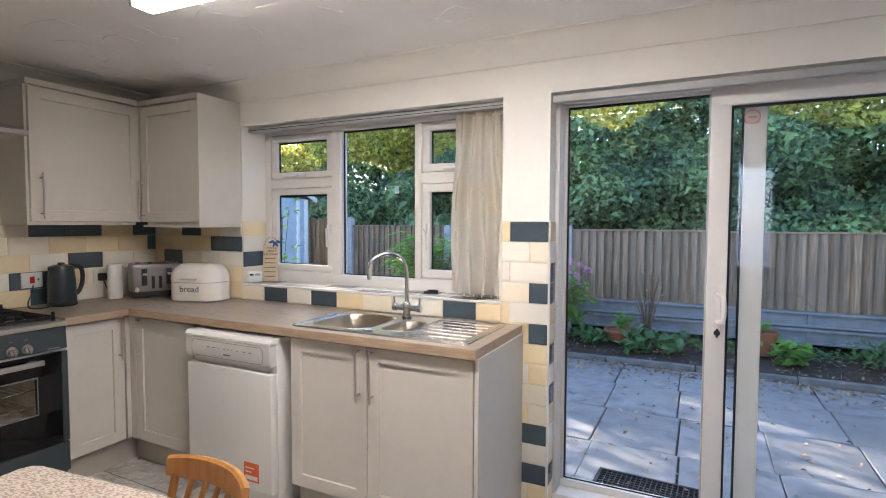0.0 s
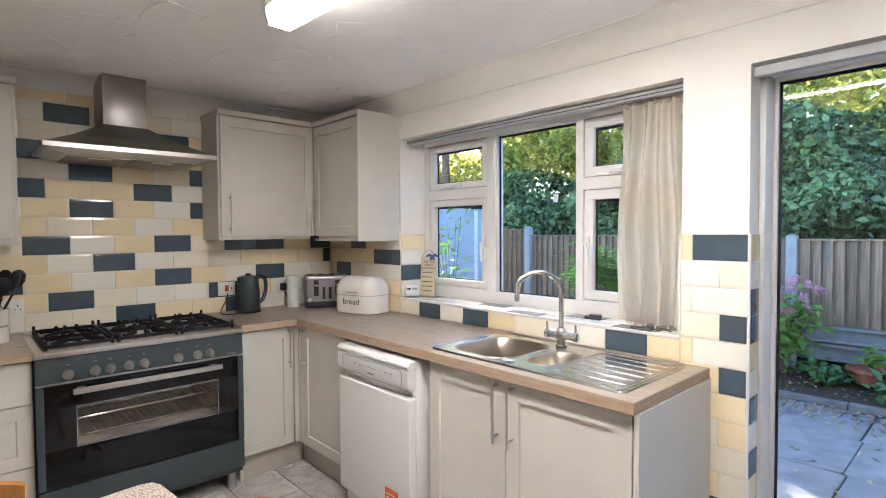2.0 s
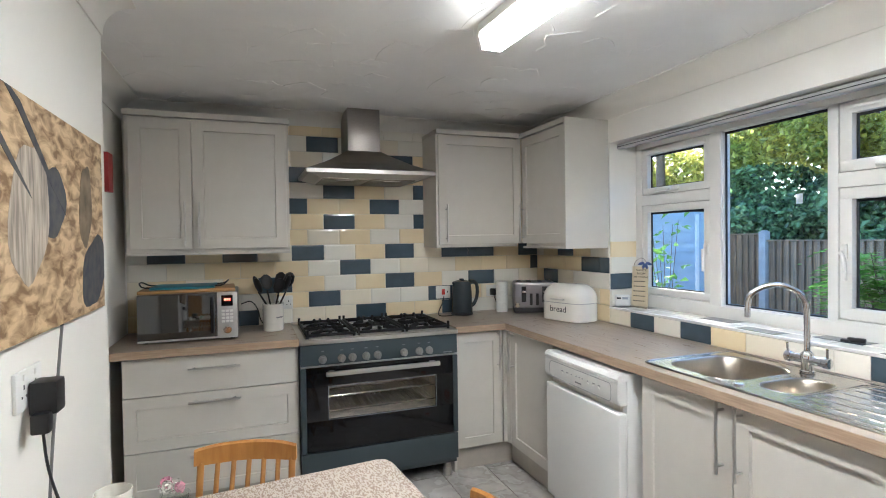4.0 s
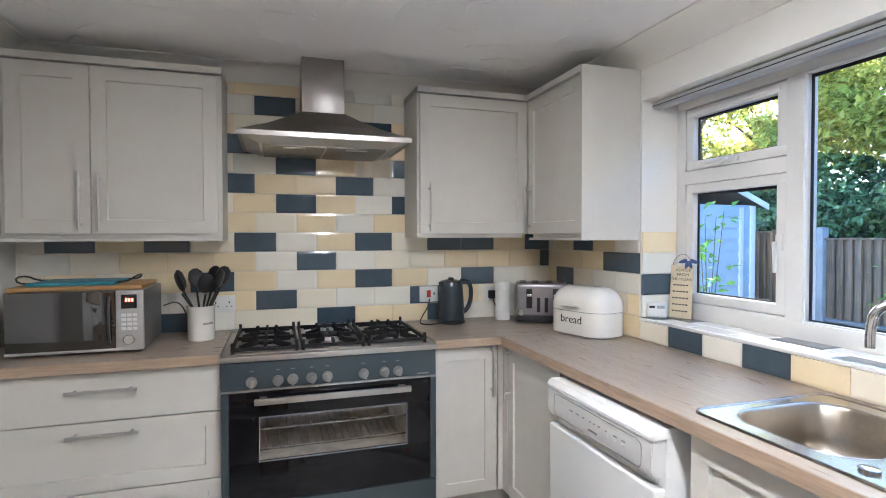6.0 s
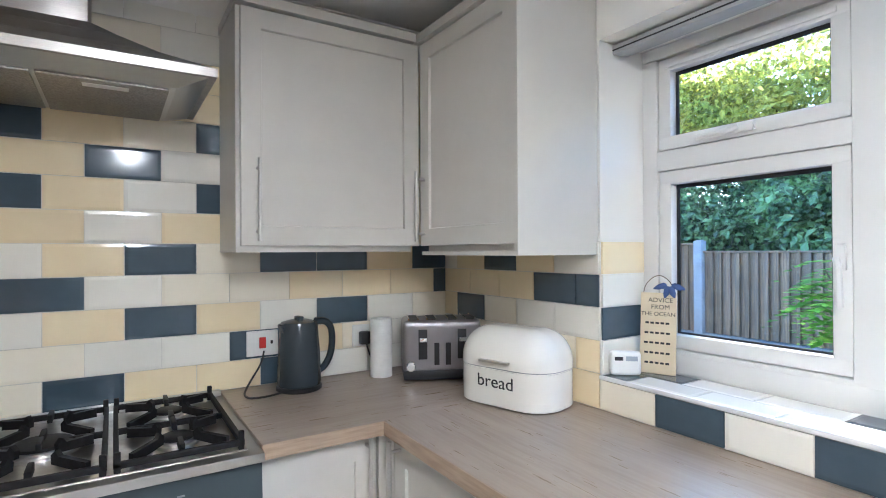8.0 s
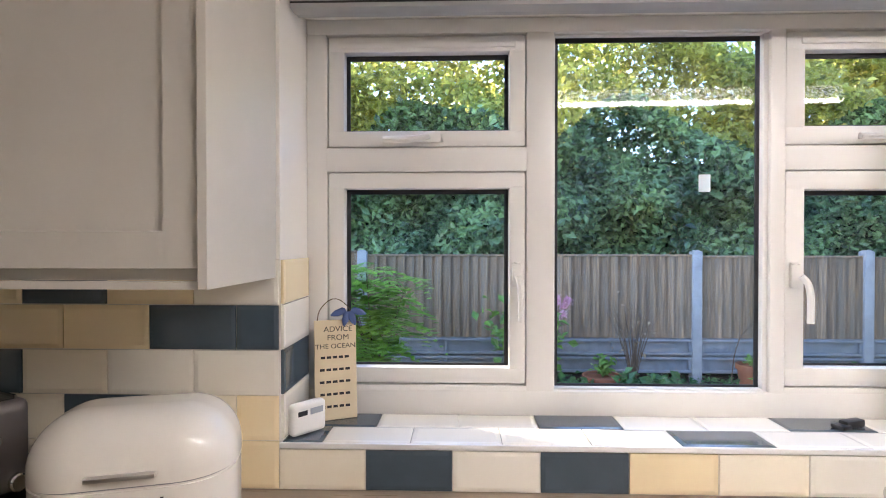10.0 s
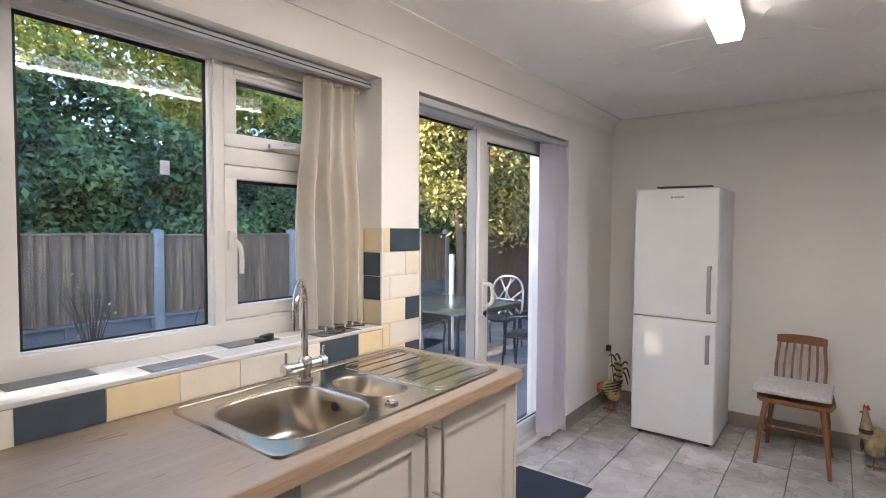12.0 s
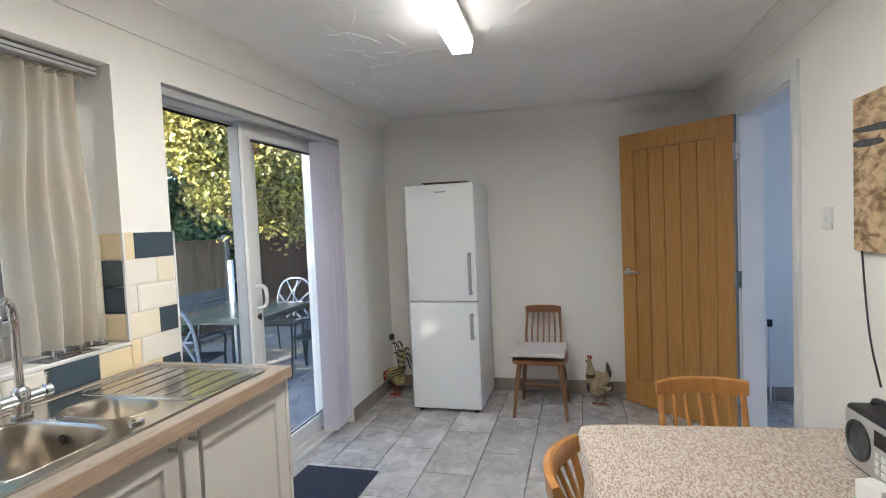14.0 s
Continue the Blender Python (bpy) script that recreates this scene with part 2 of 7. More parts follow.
FLOOR_TILE = mat("stone_floor_tile", (0.50, 0.475, 0.435), 0.27, col2=(0.27, 0.25, 0.225), scale=7, detail=11, contrast=(0.36, 0.66), stain=(0.58, 0.555, 0.52), stain_scale=4.5, bump=0.0008, bscale=22, rvar=0.1, per_object=0.10)
FLOOR_GROUT = mat("floor_grout", (0.17, 0.15, 0.13), 0.9, scale=30)
SKIRT = mat("skirting_tile", (0.30, 0.255, 0.205), 0.4, col2=(0.24, 0.20, 0.16), scale=8, per_object=0.06)
OAK = mat("oak_veneer", (0.46, 0.235, 0.066), 0.40, col2=(0.38, 0.185, 0.048), scale=5, stretch=(14, 14, 0.8), detail=8, bump=0.0003, per_object=0.06)
OAK_GAP = mat("oak_groove", (0.20, 0.095, 0.03), 0.6, scale=10)
PINE = mat("honey_beech", (0.50, 0.235, 0.06), 0.35, col2=(0.42, 0.185, 0.045), scale=6, stretch=(8, 8, 1.2), coat=0.2, per_object=0.06)
DARK_BEECH = mat("brown_beech", (0.24, 0.105, 0.035), 0.4, col2=(0.19, 0.08, 0.026), scale=6, stretch=(8, 8, 1.2), coat=0.15)
DWG = mat("grey_print", (0.22, 0.22, 0.23), 0.5, scale=10)
LAMP_GLOW = glow("lamp_diffuser", (1.0, 0.93, 0.82), LAMP_POWER)
LAMP_FLANK = glow("lamp_ribbed_flank", (1.0, 0.93, 0.82), LAMP_POWER * 0.065)

# ---- the large structure ----
CZ = 2.29            # ceiling
WX, WT, WB = (0.872, 2.656), 2.033, 1.008   # window opening
DX, DT = (2.894, 4.515), 2.03               # patio door opening
EX, SY, RY, RX = 5.38, -2.58, -2.80, 1.42   # east wall, south wall, recess
HD = (3.80, 4.67, 2.0)                      # opening to the hall


def wall(name, boxes, label):
    return struct(name, join(*[bx(*b) for b in boxes]), PAINT, label, "wall", flat=True)


wall_north = wall("wall_north", [
    (-0.3, WX[0], 0, 0.3, -0.3, 2.5), (WX[0], WX[1], 0, 0.3, -0.3, WB - 0.008), (WX[0], WX[1], 0, 0.3, WT, 2.5),
    (WX[1], DX[0], 0, 0.3, -0.3, 2.5), (DX[0], DX[1], 0, 0.3, DT, 2.5), (DX[0], DX[1], 0.02, 0.3, -0.3, -0.012), (DX[1], EX + 0.3, 0, 0.3, -0.3, 2.5)],
    "cream painted plaster wall with window and patio door")
wall_west = wall("wall_west", [(-0.3, 0, RY - 0.3, 0, -0.3, 2.5)], "cream painted plaster wall behind the cooker")
wall_east = wall("wall_east", [(EX, EX + 0.3, -4.6, 0, -0.3, 2.5)], "cream painted plaster wall behind the fridge")
wall_south = wall("wall_south", [(RX, HD[0], SY - 0.12, SY, -0.3, 2.5), (HD[0], HD[1], SY - 0.12, SY, HD[2], 2.5), (HD[1], EX, SY - 0.12, SY, -0.3, 2.5)],
                  "cream painted plaster wall with a doorway to the hall")
wall_recess = wall("wall_recess", [(0, RX, RY - 0.12, RY, -0.3, 2.5), (RX, RX + 0.1, RY - 0.12, SY - 0.12, -0.3, 2.5)], "cream painted plaster wall beside the drawers")
HALL = mat("hall_paint", (0.62, 0.63, 0.72), 0.75, scale=4)
hall = struct("wall_hall", join(bx(2.9, 3.0, -4.6, SY - 0.12, -0.3, 2.5), bx(3.0, 3.5, -4.7, -4.6, -0.3, 2.5), bx(4.3, EX, -4.7, -4.6, -0.3, 2.5), bx(3.5, 4.3, -4.7, -4.6, -0.3, 0.9), bx(3.5, 4.3, -4.7, -4.6, 2.1, 2.5)),
              HALL, "pale lilac painted hall wall", "wall", flat=True)
# area lamp added to brighten the hall, in an assumed, unseen window opening
hl = new("assumed_hall_window_light", bpy.data.lights.new("assumed_hall_window_light", "AREA"))
hl.data.shape, hl.data.size, hl.data.size_y, hl.data.energy, hl.data.color = "RECTANGLE", 0.78, 1.18, 1.8, (0.55, 0.70, 1.0)
hl.matrix_world = look((3.9, -4.64, 1.5), (3.9, 0, 1.5))
struct("ceiling_hall", bx(2.9, EX + 0.3, -4.7, SY - 0.12, 2.4, 2.5), CEIL, "white plaster hall ceiling", "ceiling", flat=True)

# ceiling with overlapping trowel sweeps in its plaster
cb = [bx(-0.3, EX + 0.3, RY - 0.3, 0.3, CZ, CZ + 0.12)]
rng = random.Random(5)
for i in range(300):
    cx, cy, a = rng.uniform(0.1, 5.3), rng.uniform(-2.75, -0.1), rng.uniform(0, 6.28)
    L_, W_ = rng.uniform(0.14, 0.30), rng.uniform(0.10, 0.17)
    t0, t1 = rng.uniform(0.0005, 0.0012), rng.uniform(0.001, 0.0036)
    bm = bmesh.new()
    n = 7
    top, low = [], []
    for k in range(n):
        u = k / (n - 1)
        bow = 0.02 * math.sin(u * 3.14)
        top.append(bm.verts.new((L_ * (u - 0.5), W_ / 2 + bow, -t1)))
        low.append(bm.verts.new((L_ * (u - 0.5) * 0.85, -W_ / 2 + bow * 0.4, -t0)))
    up = [bm.verts.new((v.co.x, v.co.y + 0.003, 0.001)) for v in top]
    for k in range(n - 1):
        bm.faces.new((top[k], top[k + 1], low[k + 1], low[k]))
        bm.faces.new((top[k + 1], top[k], up[k], up[k + 1]))
    bm.faces.new((top[0], low[0], up[0]))
    bm.faces.new((top[-1], up[-1], low[-1]))
    cb.append(moved(bm, Matrix.Translation((cx, cy, CZ)) @ Matrix.Rotation(a, 4, "Z")))
struct("ceiling", join(*cb), CEIL, "white ceiling with trowelled plaster sweeps", "ceiling", flat=True)


def coving(name, x0, y0, x1, y1, inward):
    """A hollow cornice along a wall's line; inward: the way into the room."""
    r, n = 0.105, 9
    bm = bmesh.new()
    rows = []
    prof = [(0, -r - 0.006), (0.006, -r - 0.006)] + [(r - (r - 0.006) * math.cos(t) , -r + (r - 0.006) * math.sin(t)) for t in (math.pi / 2 * i / n for i in range(n + 1))] + [(r + 0.006, -0.006), (r + 0.006, 0)]
    for px, py in ((x0, y0), (x1, y1)):
        rows.append([bm.verts.new((px + inward[0] * d, py + inward[1] * d, CZ + h)) for d, h in prof])
    for i in range(len(prof) - 1):
        bm.faces.new((rows[0][i], rows[0][i + 1], rows[1][i + 1], rows[1][i]))
    return struct(name, bm, PAINT, "cream painted hollow cornice under the ceiling", "coving")


coving("trim_coving_north", 0, 0, EX, 0, (0, -1))
coving("trim_coving_west", 0, RY, 0, 0, (1, 0))
coving("trim_coving_east", EX, SY, EX, 0, (-1, 0))
coving("trim_coving_south", RX, SY, EX, SY, (0, 1))
coving("trim_coving_recess", 0, RY, RX, RY, (0, 1))

floor = struct("floor", join(bx(-0.3, EX + 0.3, RY - 0.12, 0.3, -0.05, -0.008), bx(2.9, EX + 0.3, -4.7, RY - 0.12, -0.05, -0.008)), FLOOR_GROUT, "grey stone-effect floor tiles with dark joints", "floor", flat=True)

# skirting tiles
def skirting(name, x0, y0, x1, y1, nx, ny):
    base = struct(name, bx(min(x0, x1) - 0.001 + min(0, nx * 0.008), max(x0, x1) + 0.001 + max(0, nx * 0.008), min(y0, y1) + min(0, ny * 0.008), max(y0, y1) + max(0, ny * 0.008), 0, 0.098), GROUT, "brown-grey tiled skirting", "skirting", flat=True)
    d = Vector((x1 - x0, y1 - y0, 0))
    n = max(1, math.ceil(d.length / 0.3))
    me = None
    for i in range(n):
        L_ = d.length / n
        if me is None:
            me = mesh_of("tile", bx(0.0015, L_ - 0.0015, 0, 0.012, 0, 0.1, 0.002, 1), SKIRT)
        ob = new("tile", me)
        ob.parent = base
        a = math.atan2(d.y, d.x)
        ob.matrix_basis = Matrix.Translation(Vector((x0, y0, 0)) + d * (i / n)) @ Matrix.Rotation(a, 4, "Z")
    return base


skirting("baseboard_north", EX, 0, DX[1], 0, 0, -1)
skirting("baseboard_east", EX, SY, EX, 0, -1, 0)
skirting("baseboard_south", HD[1] + 0.07, SY, EX, SY, 0, 1)
skirting("baseboard_south_long", RX, SY, HD[0] - 0.07, SY, 0, 1)

# ---- window: white plastic frame, two side lights with a small sash on top, a fixed middle pane ----
window = tagged(new("window_1"), "white plastic framed window with five panes and small top sashes", "window", kind="structure")
YF0, YF1 = 0.20, 0.27
part("window_frame", join(
    bx(WX[0], WX[1], YF0, YF1, WB - 0.002, 1.080, 0.006), bx(0.92, 1.442, YF0 + .0015, YF1, 1.07, 1.0925, 0.006), bx(2.082, 2.62, YF0 + .0015, YF1, 1.07, 1.0925, 0.006), bx(WX[0], WX[1], YF0, YF1, 1.993, WT, 0.006),
    bx(WX[0], 0.926, YF0 + .001, YF1, 1.075, 1.996, 0.006), bx(2.614, WX[1], YF0 + .001, YF1, 1.075, 1.996, 0.006),
    bx(1.437, 1.508, YF0 + .001, YF1, 1.075, 1.996, 0.006), bx(2.048, 2.0865, YF0 + .001, YF1, 1.075, 1.996, 0.006),
    bx(0.92, 1.442, YF0 + .002, YF1, 1.641, 1.704, 0.006), bx(2.082, 2.62, YF0 + .002, YF1, 1.641, 1.704, 0.006)), UPVC, window)
part("frame_rebate", join(bx(0.918, 1.445, YF1 - 0.025, YF1 - 0.004, 1.085, 1.105), bx(2.079, 2.622, YF1 - 0.025, YF1 - 0.004, 1.085, 1.105),
    *[bx(x, x + 0.022, YF1 - 0.025, YF1 - 0.004, 1.105, 1.98) for x in (0.915, 1.426, 2.076, 2.603)],
    *[bx(x, x + 0.49, YF1 - 0.0255, YF1 - 0.0045, z, z + 0.022) for x in (0.937, 2.098) for z in (1.63, 1.695, 1.978)]), GASKET, window, "dark rebate behind the sashes", flat=True)


def pane(parent, x0, x1, z0, z1, y=0.24, tilt=0.0):
    p = part("pane", bx(x0, x1, y, y + 0.004, z0, z1), GLASS, parent, flat=True)
    p.visible_shadow = False
    if tilt:
        c = Matrix.Translation((0, y, (z0 + z1) / 2))
        p.matrix_basis = c @ Matrix.Rotation(radians(tilt), 4, "X") @ c.inverted()
    g = 0.006
    part("gasket", join(bx(x0, x1, y - 0.006, y - 0.001, z0, z0 + g), bx(x0, x1, y - 0.006, y - 0.001, z1 - 2 * g, z1), bx(x0, x0 + 1.6 * g, y - 0.0055, y - 0.001, z0 + g, z1 - 2 * g), bx(x1 - 1.7 * g, x1, y - 0.0055, y - 0.001, z0 + g, z1 - 2 * g)), GASKET, parent, "black rubber gasket", flat=True)


def sash(x0, x1, z0, z1, m=0.062):
    s = part("sash", join(bx(x0, x1, YF0 + 0.006, YF1 - 0.026, z0, z0 + m, 0.007), bx(x0, x1, YF0 + 0.006, YF1 - 0.026, z1 - m, z1, 0.007),
             bx(x0, x0 + m, YF0 + 0.0065, YF1 - 0.026, z0 + m - 0.006, z1 - m + 0.006, 0.005), bx(x1 - m, x1, YF0 + 0.0065, YF1 - 0.026, z0 + m - 0.006, z1 - m + 0.006, 0.005)), UPVC, window)
    pane(s, x0 + m, x1 - m, z0 + m, z1 - m)
    return s


def sash_handle(parent, x, z, ang, flip=1):
    h = join(bx(-0.013, 0.013, -0.012, 0.0, -0.03, 0.03, 0.005), cyl(0.010, 0, 0.034, 14), tube([(0, -0.03, 0), (0.03 * flip, -0.036, -0.018), (0.04 * flip, -0.036, -0.06), (0.04 * flip, -0.034, -0.115)], 0.0085, 8, smooth=2))
    me = moved(h, Matrix.Translation((x, YF0 + 0.006, z)) @ Matrix.Rotation(radians(ang), 4, "Y"))
    part("window_handle", me, UPVC, parent, "white plastic window handle")


s = sash(0.928, 1.4365, 1.095, 1.640, 0.042)
sash_handle(s, 1.414, 1.375, 0, 0.2)
s = sash(0.928, 1.4365, 1.7055, 1.9905, 0.042)
sash_handle(s, 1.19, 1.728, 90, 0.25)
s = sash(2.0885, 2.612, 1.095, 1.640, 0.048)
sash_handle(s, 2.110, 1.375, 0, 0.5)
s = sash(2.0885, 2.612, 1.7055, 1.9905, 0.048)
sash_handle(s, 2.36, 1.730, 90, 0.25)
part("bead", join(bx(1.49, 1.512, YF0 + 0.012, YF0 + 0.03, 1.068, 1.99, 0.004), bx(2.036, 2.056, YF0 + 0.012, YF0 + 0.03, 1.068, 1.99, 0.004), bx(1.50, 2.04, YF0 + 0.012, YF0 + 0.03, 1.06, 1.086, 0.004), bx(1.50, 2.04, YF0 + 0.012, YF0 + 0.03, 1.988, 2.0, 0.004)), UPVC, window)
pane(window, 1.512, 2.036, 1.086, 1.988, 0.235)
for x0, x1 in ((0.955, 1.41), (2.125, 2.58)):
    part("vent_strip", bx(x0, x1, YF0 + 0.001, YF0 + 0.008, 1.958, 1.974, 0.003), UPVC, window)
part("sticker", bx(1.885, 1.915, 0.2335, 0.2345, 1.59, 1.635), mat("pale_sticker", (0.62, 0.72, 0.78), 0.5, scale=10), window, "small pale blue sticker on the glass", flat=True)

# ---- patio door: fixed light and sliding panel ----
door_p = tagged(new("door_1"), "white plastic sliding patio door with two glazed panels", "patio door", kind="structure")
FY0, FY1 = 0.10, 0.25
part("door_frame", join(bx(DX[0], DX[1], FY0, FY1, -0.002, 0.05, 0.006), bx(DX[0], DX[1], FY0, FY1, DT - 0.022, DT, 0.006), bx(DX[0], DX[0] + 0.022, FY0 + 0.001, FY1, 0.045, DT - 0.018, 0.005), bx(DX[1] - 0.045, DX[1], FY0 + 0.001, FY1, 0.045, DT - 0.018, 0.005),
     bx(DX[0], DX[1], FY0 - 0.035, FY0, -0.004, 0.018, 0.004)), UPVC, door_p)


def leaf(name, x0, x1, y0, y1, z0, z1, ms, mt, mb, tilt=0.0):
    s = part(name, join(bx(x0, x1, y0, y1, z0, z0 + mb, 0.006), bx(x0, x1, y0, y1, z1 - mt, z1, 0.006), bx(x0, x0 + ms[0], y0 + 0.0006, y1, z0 + mb - 0.008, z1 - mt + 0.008, 0.005), bx(x1 - ms[1], x1, y0 + 0.0006, y1, z0 + mb - 0.008, z1 - mt + 0.008, 0.005)), UPVC, door_p)
    pane(s, x0 + ms[0], x1 - ms[1], z0 + mb, z1 - mt, (y0 + y1) / 2, tilt)
    return s


leaf("fixed_panel", DX[0] + 0.018, 3.79, 0.195, 0.24, 0.045, DT - 0.018, (0.018, 0.085), 0.016, 0.042, 0.7)
sl = leaf("sliding_panel", 3.573, DX[1] - 0.04, 0.12, 0.17, 0.045, DT - 0.022, (0.078, 0.085), 0.085, 0.10)
part("interlock_strip", bx(3.565, 3.573, 0.14, 0.2, 0.06, DT - 0.05), GREY_TRACK, sl, "grey metal interlock strip")
part("door_handle", join(bx(-0.014, 0.014, -0.010, 0, -0.11, 0.11, 0.005), tube([(0.0, 0, 0.075), (0.02, -0.045, 0.075), (0.028, -0.05, 0.03), (0.028, -0.05, -0.01), (0.02, -0.045, -0.045), (0, 0, -0.045)], 0.011, 10, smooth=2)), UPVC, sl, "white plastic pull handle").matrix_basis = Matrix.Translation((3.615, 0.12, 1.03))
part("lock", moved(join(cyl(0.013, 0, 0.012, 16), bx(-0.004, 0.004, -0.02, 0.02, 0.010, 0.016)), Matrix.Translation((3.618, 0.112, 0.935)) @ Matrix.Rotation(radians(90), 4, "X")), BLACK, sl, "dark key lock")
STICK = mat("sticker_red", (0.55, 0.16, 0.15), 0.5, scale=10)
part("sticker", join(moved(lathe([(0.031, 0), (0.031, 0.001), (0.0275, 0.001), (0.0275, 0)], 24, False), Matrix.Translation((3.73, 0.1435, 1.87)) @ Matrix.Rotation(radians(90), 4, "X")), bx(3.715, 3.745, 0.1425, 0.1435, 1.866, 1.874)), STICK, sl, "round red and white window sticker", flat=True)
part("sticker_ground", bx(3.70, 3.76, 0.1438, 0.1442, 1.842, 1.898), glass_mat("sticker_film", (0.95, 0.92, 0.92)), sl, flat=True)

# opening to the hall: lining and architraves
hall_door = tagged(new("door_2"), "white painted door lining of the hall doorway", "door frame", kind="structure")
GLOSS = mat("white_gloss", (0.74, 0.73, 0.71), 0.3, scale=5)
part("lining", join(bx(HD[0], HD[0] + 0.03, SY - 0.125, SY + 0.004, 0, HD[2]), bx(HD[1] - 0.03, HD[1], SY - 0.125, SY + 0.004, 0, HD[2]), bx(HD[0], HD[1], SY - 0.125, SY + 0.004, HD[2] - 0.03, HD[2])), GLOSS, hall_door, flat=True)
part("architrave", join(bx(HD[0] - 0.055, HD[0] + 0.012, SY, SY + 0.018, 0, HD[2] + 0.06, 0.006), bx(HD[1] - 0.012, HD[1] + 0.055, SY, SY + 0.018, 0, HD[2] + 0.06, 0.006), bx(HD[0] + 0.012, HD[1] - 0.012, SY, SY + 0.0175, HD[2] - 0.012, HD[2] + 0.06, 0.006)), GLOSS, hall_door)

# ---- ceiling lamp ----
lamp = thing("ceiling_lamp", pose(2.6, -1.16, CZ, 0, 0, 2.4), "lit white fluorescent batten light under the ceiling", "ceiling lamp")
part("base", bx(-0.92, 0.92, -0.056, 0.056, -0.0355, 0.0, 0.004), WHITE_PL, lamp)
part("diffuser", prism([(-0.0415, -0.0958), (0.0415, -0.0958), (0.0405, -0.098), (-0.0405, -0.098)], "x", -0.915, 0.915), LAMP_GLOW, lamp, "glowing opal diffuser", flat=True)
part("flank", prism([(-0.0545, -0.036), (0.0545, -0.036), (0.055, -0.05), (0.042, -0.0955), (-0.042, -0.0955), (-0.055, -0.05)], "x", -0.915, 0.915, 0.003), LAMP_FLANK, lamp, "dimly glowing ribbed flank")
part("end_cap", prism([(-0.053, -0.034), (0.053, -0.034), (0.056, -0.05), (0.041, -0.099), (-0.041, -0.099), (-0.056, -0.05)], "x", -0.93, -0.915), WHITE_PL, lamp)
part("end_cap", prism([(-0.053, -0.034), (0.053, -0.034), (0.056, -0.05), (0.041, -0.099), (-0.041, -0.099), (-0.056, -0.05)], "x", 0.915, 0.93), WHITE_PL, lamp)

# ---- kitchen units ----
def shaker(w, h, t=0.02, s=0.085, drawer=False):
    """A framed panel door, lower left front corner at the origin, face towards -y."""
    bm = bx(0, w, 0, t, 0, h)
    f = min(bm.faces, key=lambda q: q.calc_center_median().y)
    s = min(s, h * 0.3)
    bmesh.ops.inset_region(bm, faces=[f], thickness=s)
    bmesh.ops.inset_region(bm, faces=[f], thickness=0.004, depth=-0.009)
    out = [e for e in bm.edges if all(abs(v.co.x * (w - v.co.x)) < 1e-6 or abs(v.co.z * (h - v.co.z)) < 1e-6 for v in e.verts) and sum(abs(v.co.y) < 1e-6 for v in e.verts) == 2 and (abs(e.verts[0].co.x - e.verts[1].co.x) < 1e-6 or abs(e.verts[0].co.z - e.verts[1].co.z) < 1e-6)]
    bmesh.ops.bevel(bm, geom=out, offset=0.0015, segments=1, affect="EDGES")
    return bm


def bar_handle(length, vertical=True):
    """A round bar on two posts, centred, standing off towards -y."""
    a, e = length / 2, length / 2 - 0.028
    if vertical:
        return join(tube([(0, -0.034, -a), (0, -0.034, a)], 0.006, 12), tube([(0, 0, -e), (0, -0.036, -e)], 0.0048, 10), tube([(0, 0, e), (0, -0.036, e)], 0.0048, 10))
    return join(tube([(-a, -0.034, 0), (a, -0.034, 0)], 0.006, 12), tube([(-e, 0, 0), (-e, -0.036, 0)], 0.0048, 10), tube([(e, 0, 0), (e, -0.036, 0)], 0.0048, 10))


def put_door(parent, x, y, z, w, h, handle=None, hz=None, length=0.25, name="door", plain=False):
    d = part(name, bx(0, w, 0, 0.02, 0, h, 0.0015, 1) if plain else shaker(w, h), CABINET, parent)
    d.matrix_basis = Matrix.Translation((x, y, z))
    if handle == "h":
        part("handle", moved(bar_handle(length, False), Matrix.Translation((w / 2, 0, hz))), STEEL, d, "brushed steel bar handle")
    elif handle is not None:
        part("handle", moved(bar_handle(length), Matrix.Translation((handle, 0, hz))), STEEL, d, "brushed steel bar handle")
    return d


CAB = "greige painted shaker "
# sink run, along the window wall (local x = world x, front at y = -0.575)
u = thing("base_cabinet", pose(1.80, 0, 0), CAB + "double base cabinet under the sink", "cabinet")
part("body", join(bx(0, 0.018, -0.555, -0.002, 0.15, 0.874), bx(0.937, 0.955, -0.555, -0.002, 0.0, 0.874), bx(0.018, 0.937, -0.555, -0.002, 0.15, 0.168), bx(0.018, 0.937, -0.02, -0.002, 0.168, 0.874), bx(0.018, 0.937, -0.555, -0.53, 0.80, 0.874)), CABINET, u, flat=True)
part("end_panel", bx(0.955, 0.973, -0.577, -0.002, 0.0, 0.874, 0.001, 1), CABINET, u)
put_door(u, 0.003, -0.577, 0.15, 0.436, 0.715, 0.436 - 0.037, 0.60)
put_door(u, 0.443, -0.577, 0.15, 0.507, 0.715, 0.032, 0.60)
part("plinth", bx(0.0, 0.955, -0.52, -0.50, 0.0, 0.148), PLINTH, u, flat=True)
# corner unit with a door on the window run
u = thing("corner_cabinet", pose(0, 0, 0), CAB + "corner base cabinet", "cabinet")
part("body", join(bx(0.6, 0.618, -0.50, -0.002, 0.15, 0.874), bx(1.155, 1.173, -0.555, -0.002, 0.0, 0.874), bx(0.618, 1.155, -0.555, -0.002, 0.15, 0.168), bx(0.002, 0.6, -0.02, -0.002, 0.15, 0.874)), CABINET, u, flat=True)
put_door(u, 0.632, -0.577, 0.15, 0.49, 0.715, 0.035, 0.60)
part("post", join(bx(0.575, 0.63, -0.577, -0.559, 0.15, 0.866), bx(0.559, 0.577, -0.60, -0.577, 0.15, 0.866)), CABINET, u, flat=True)
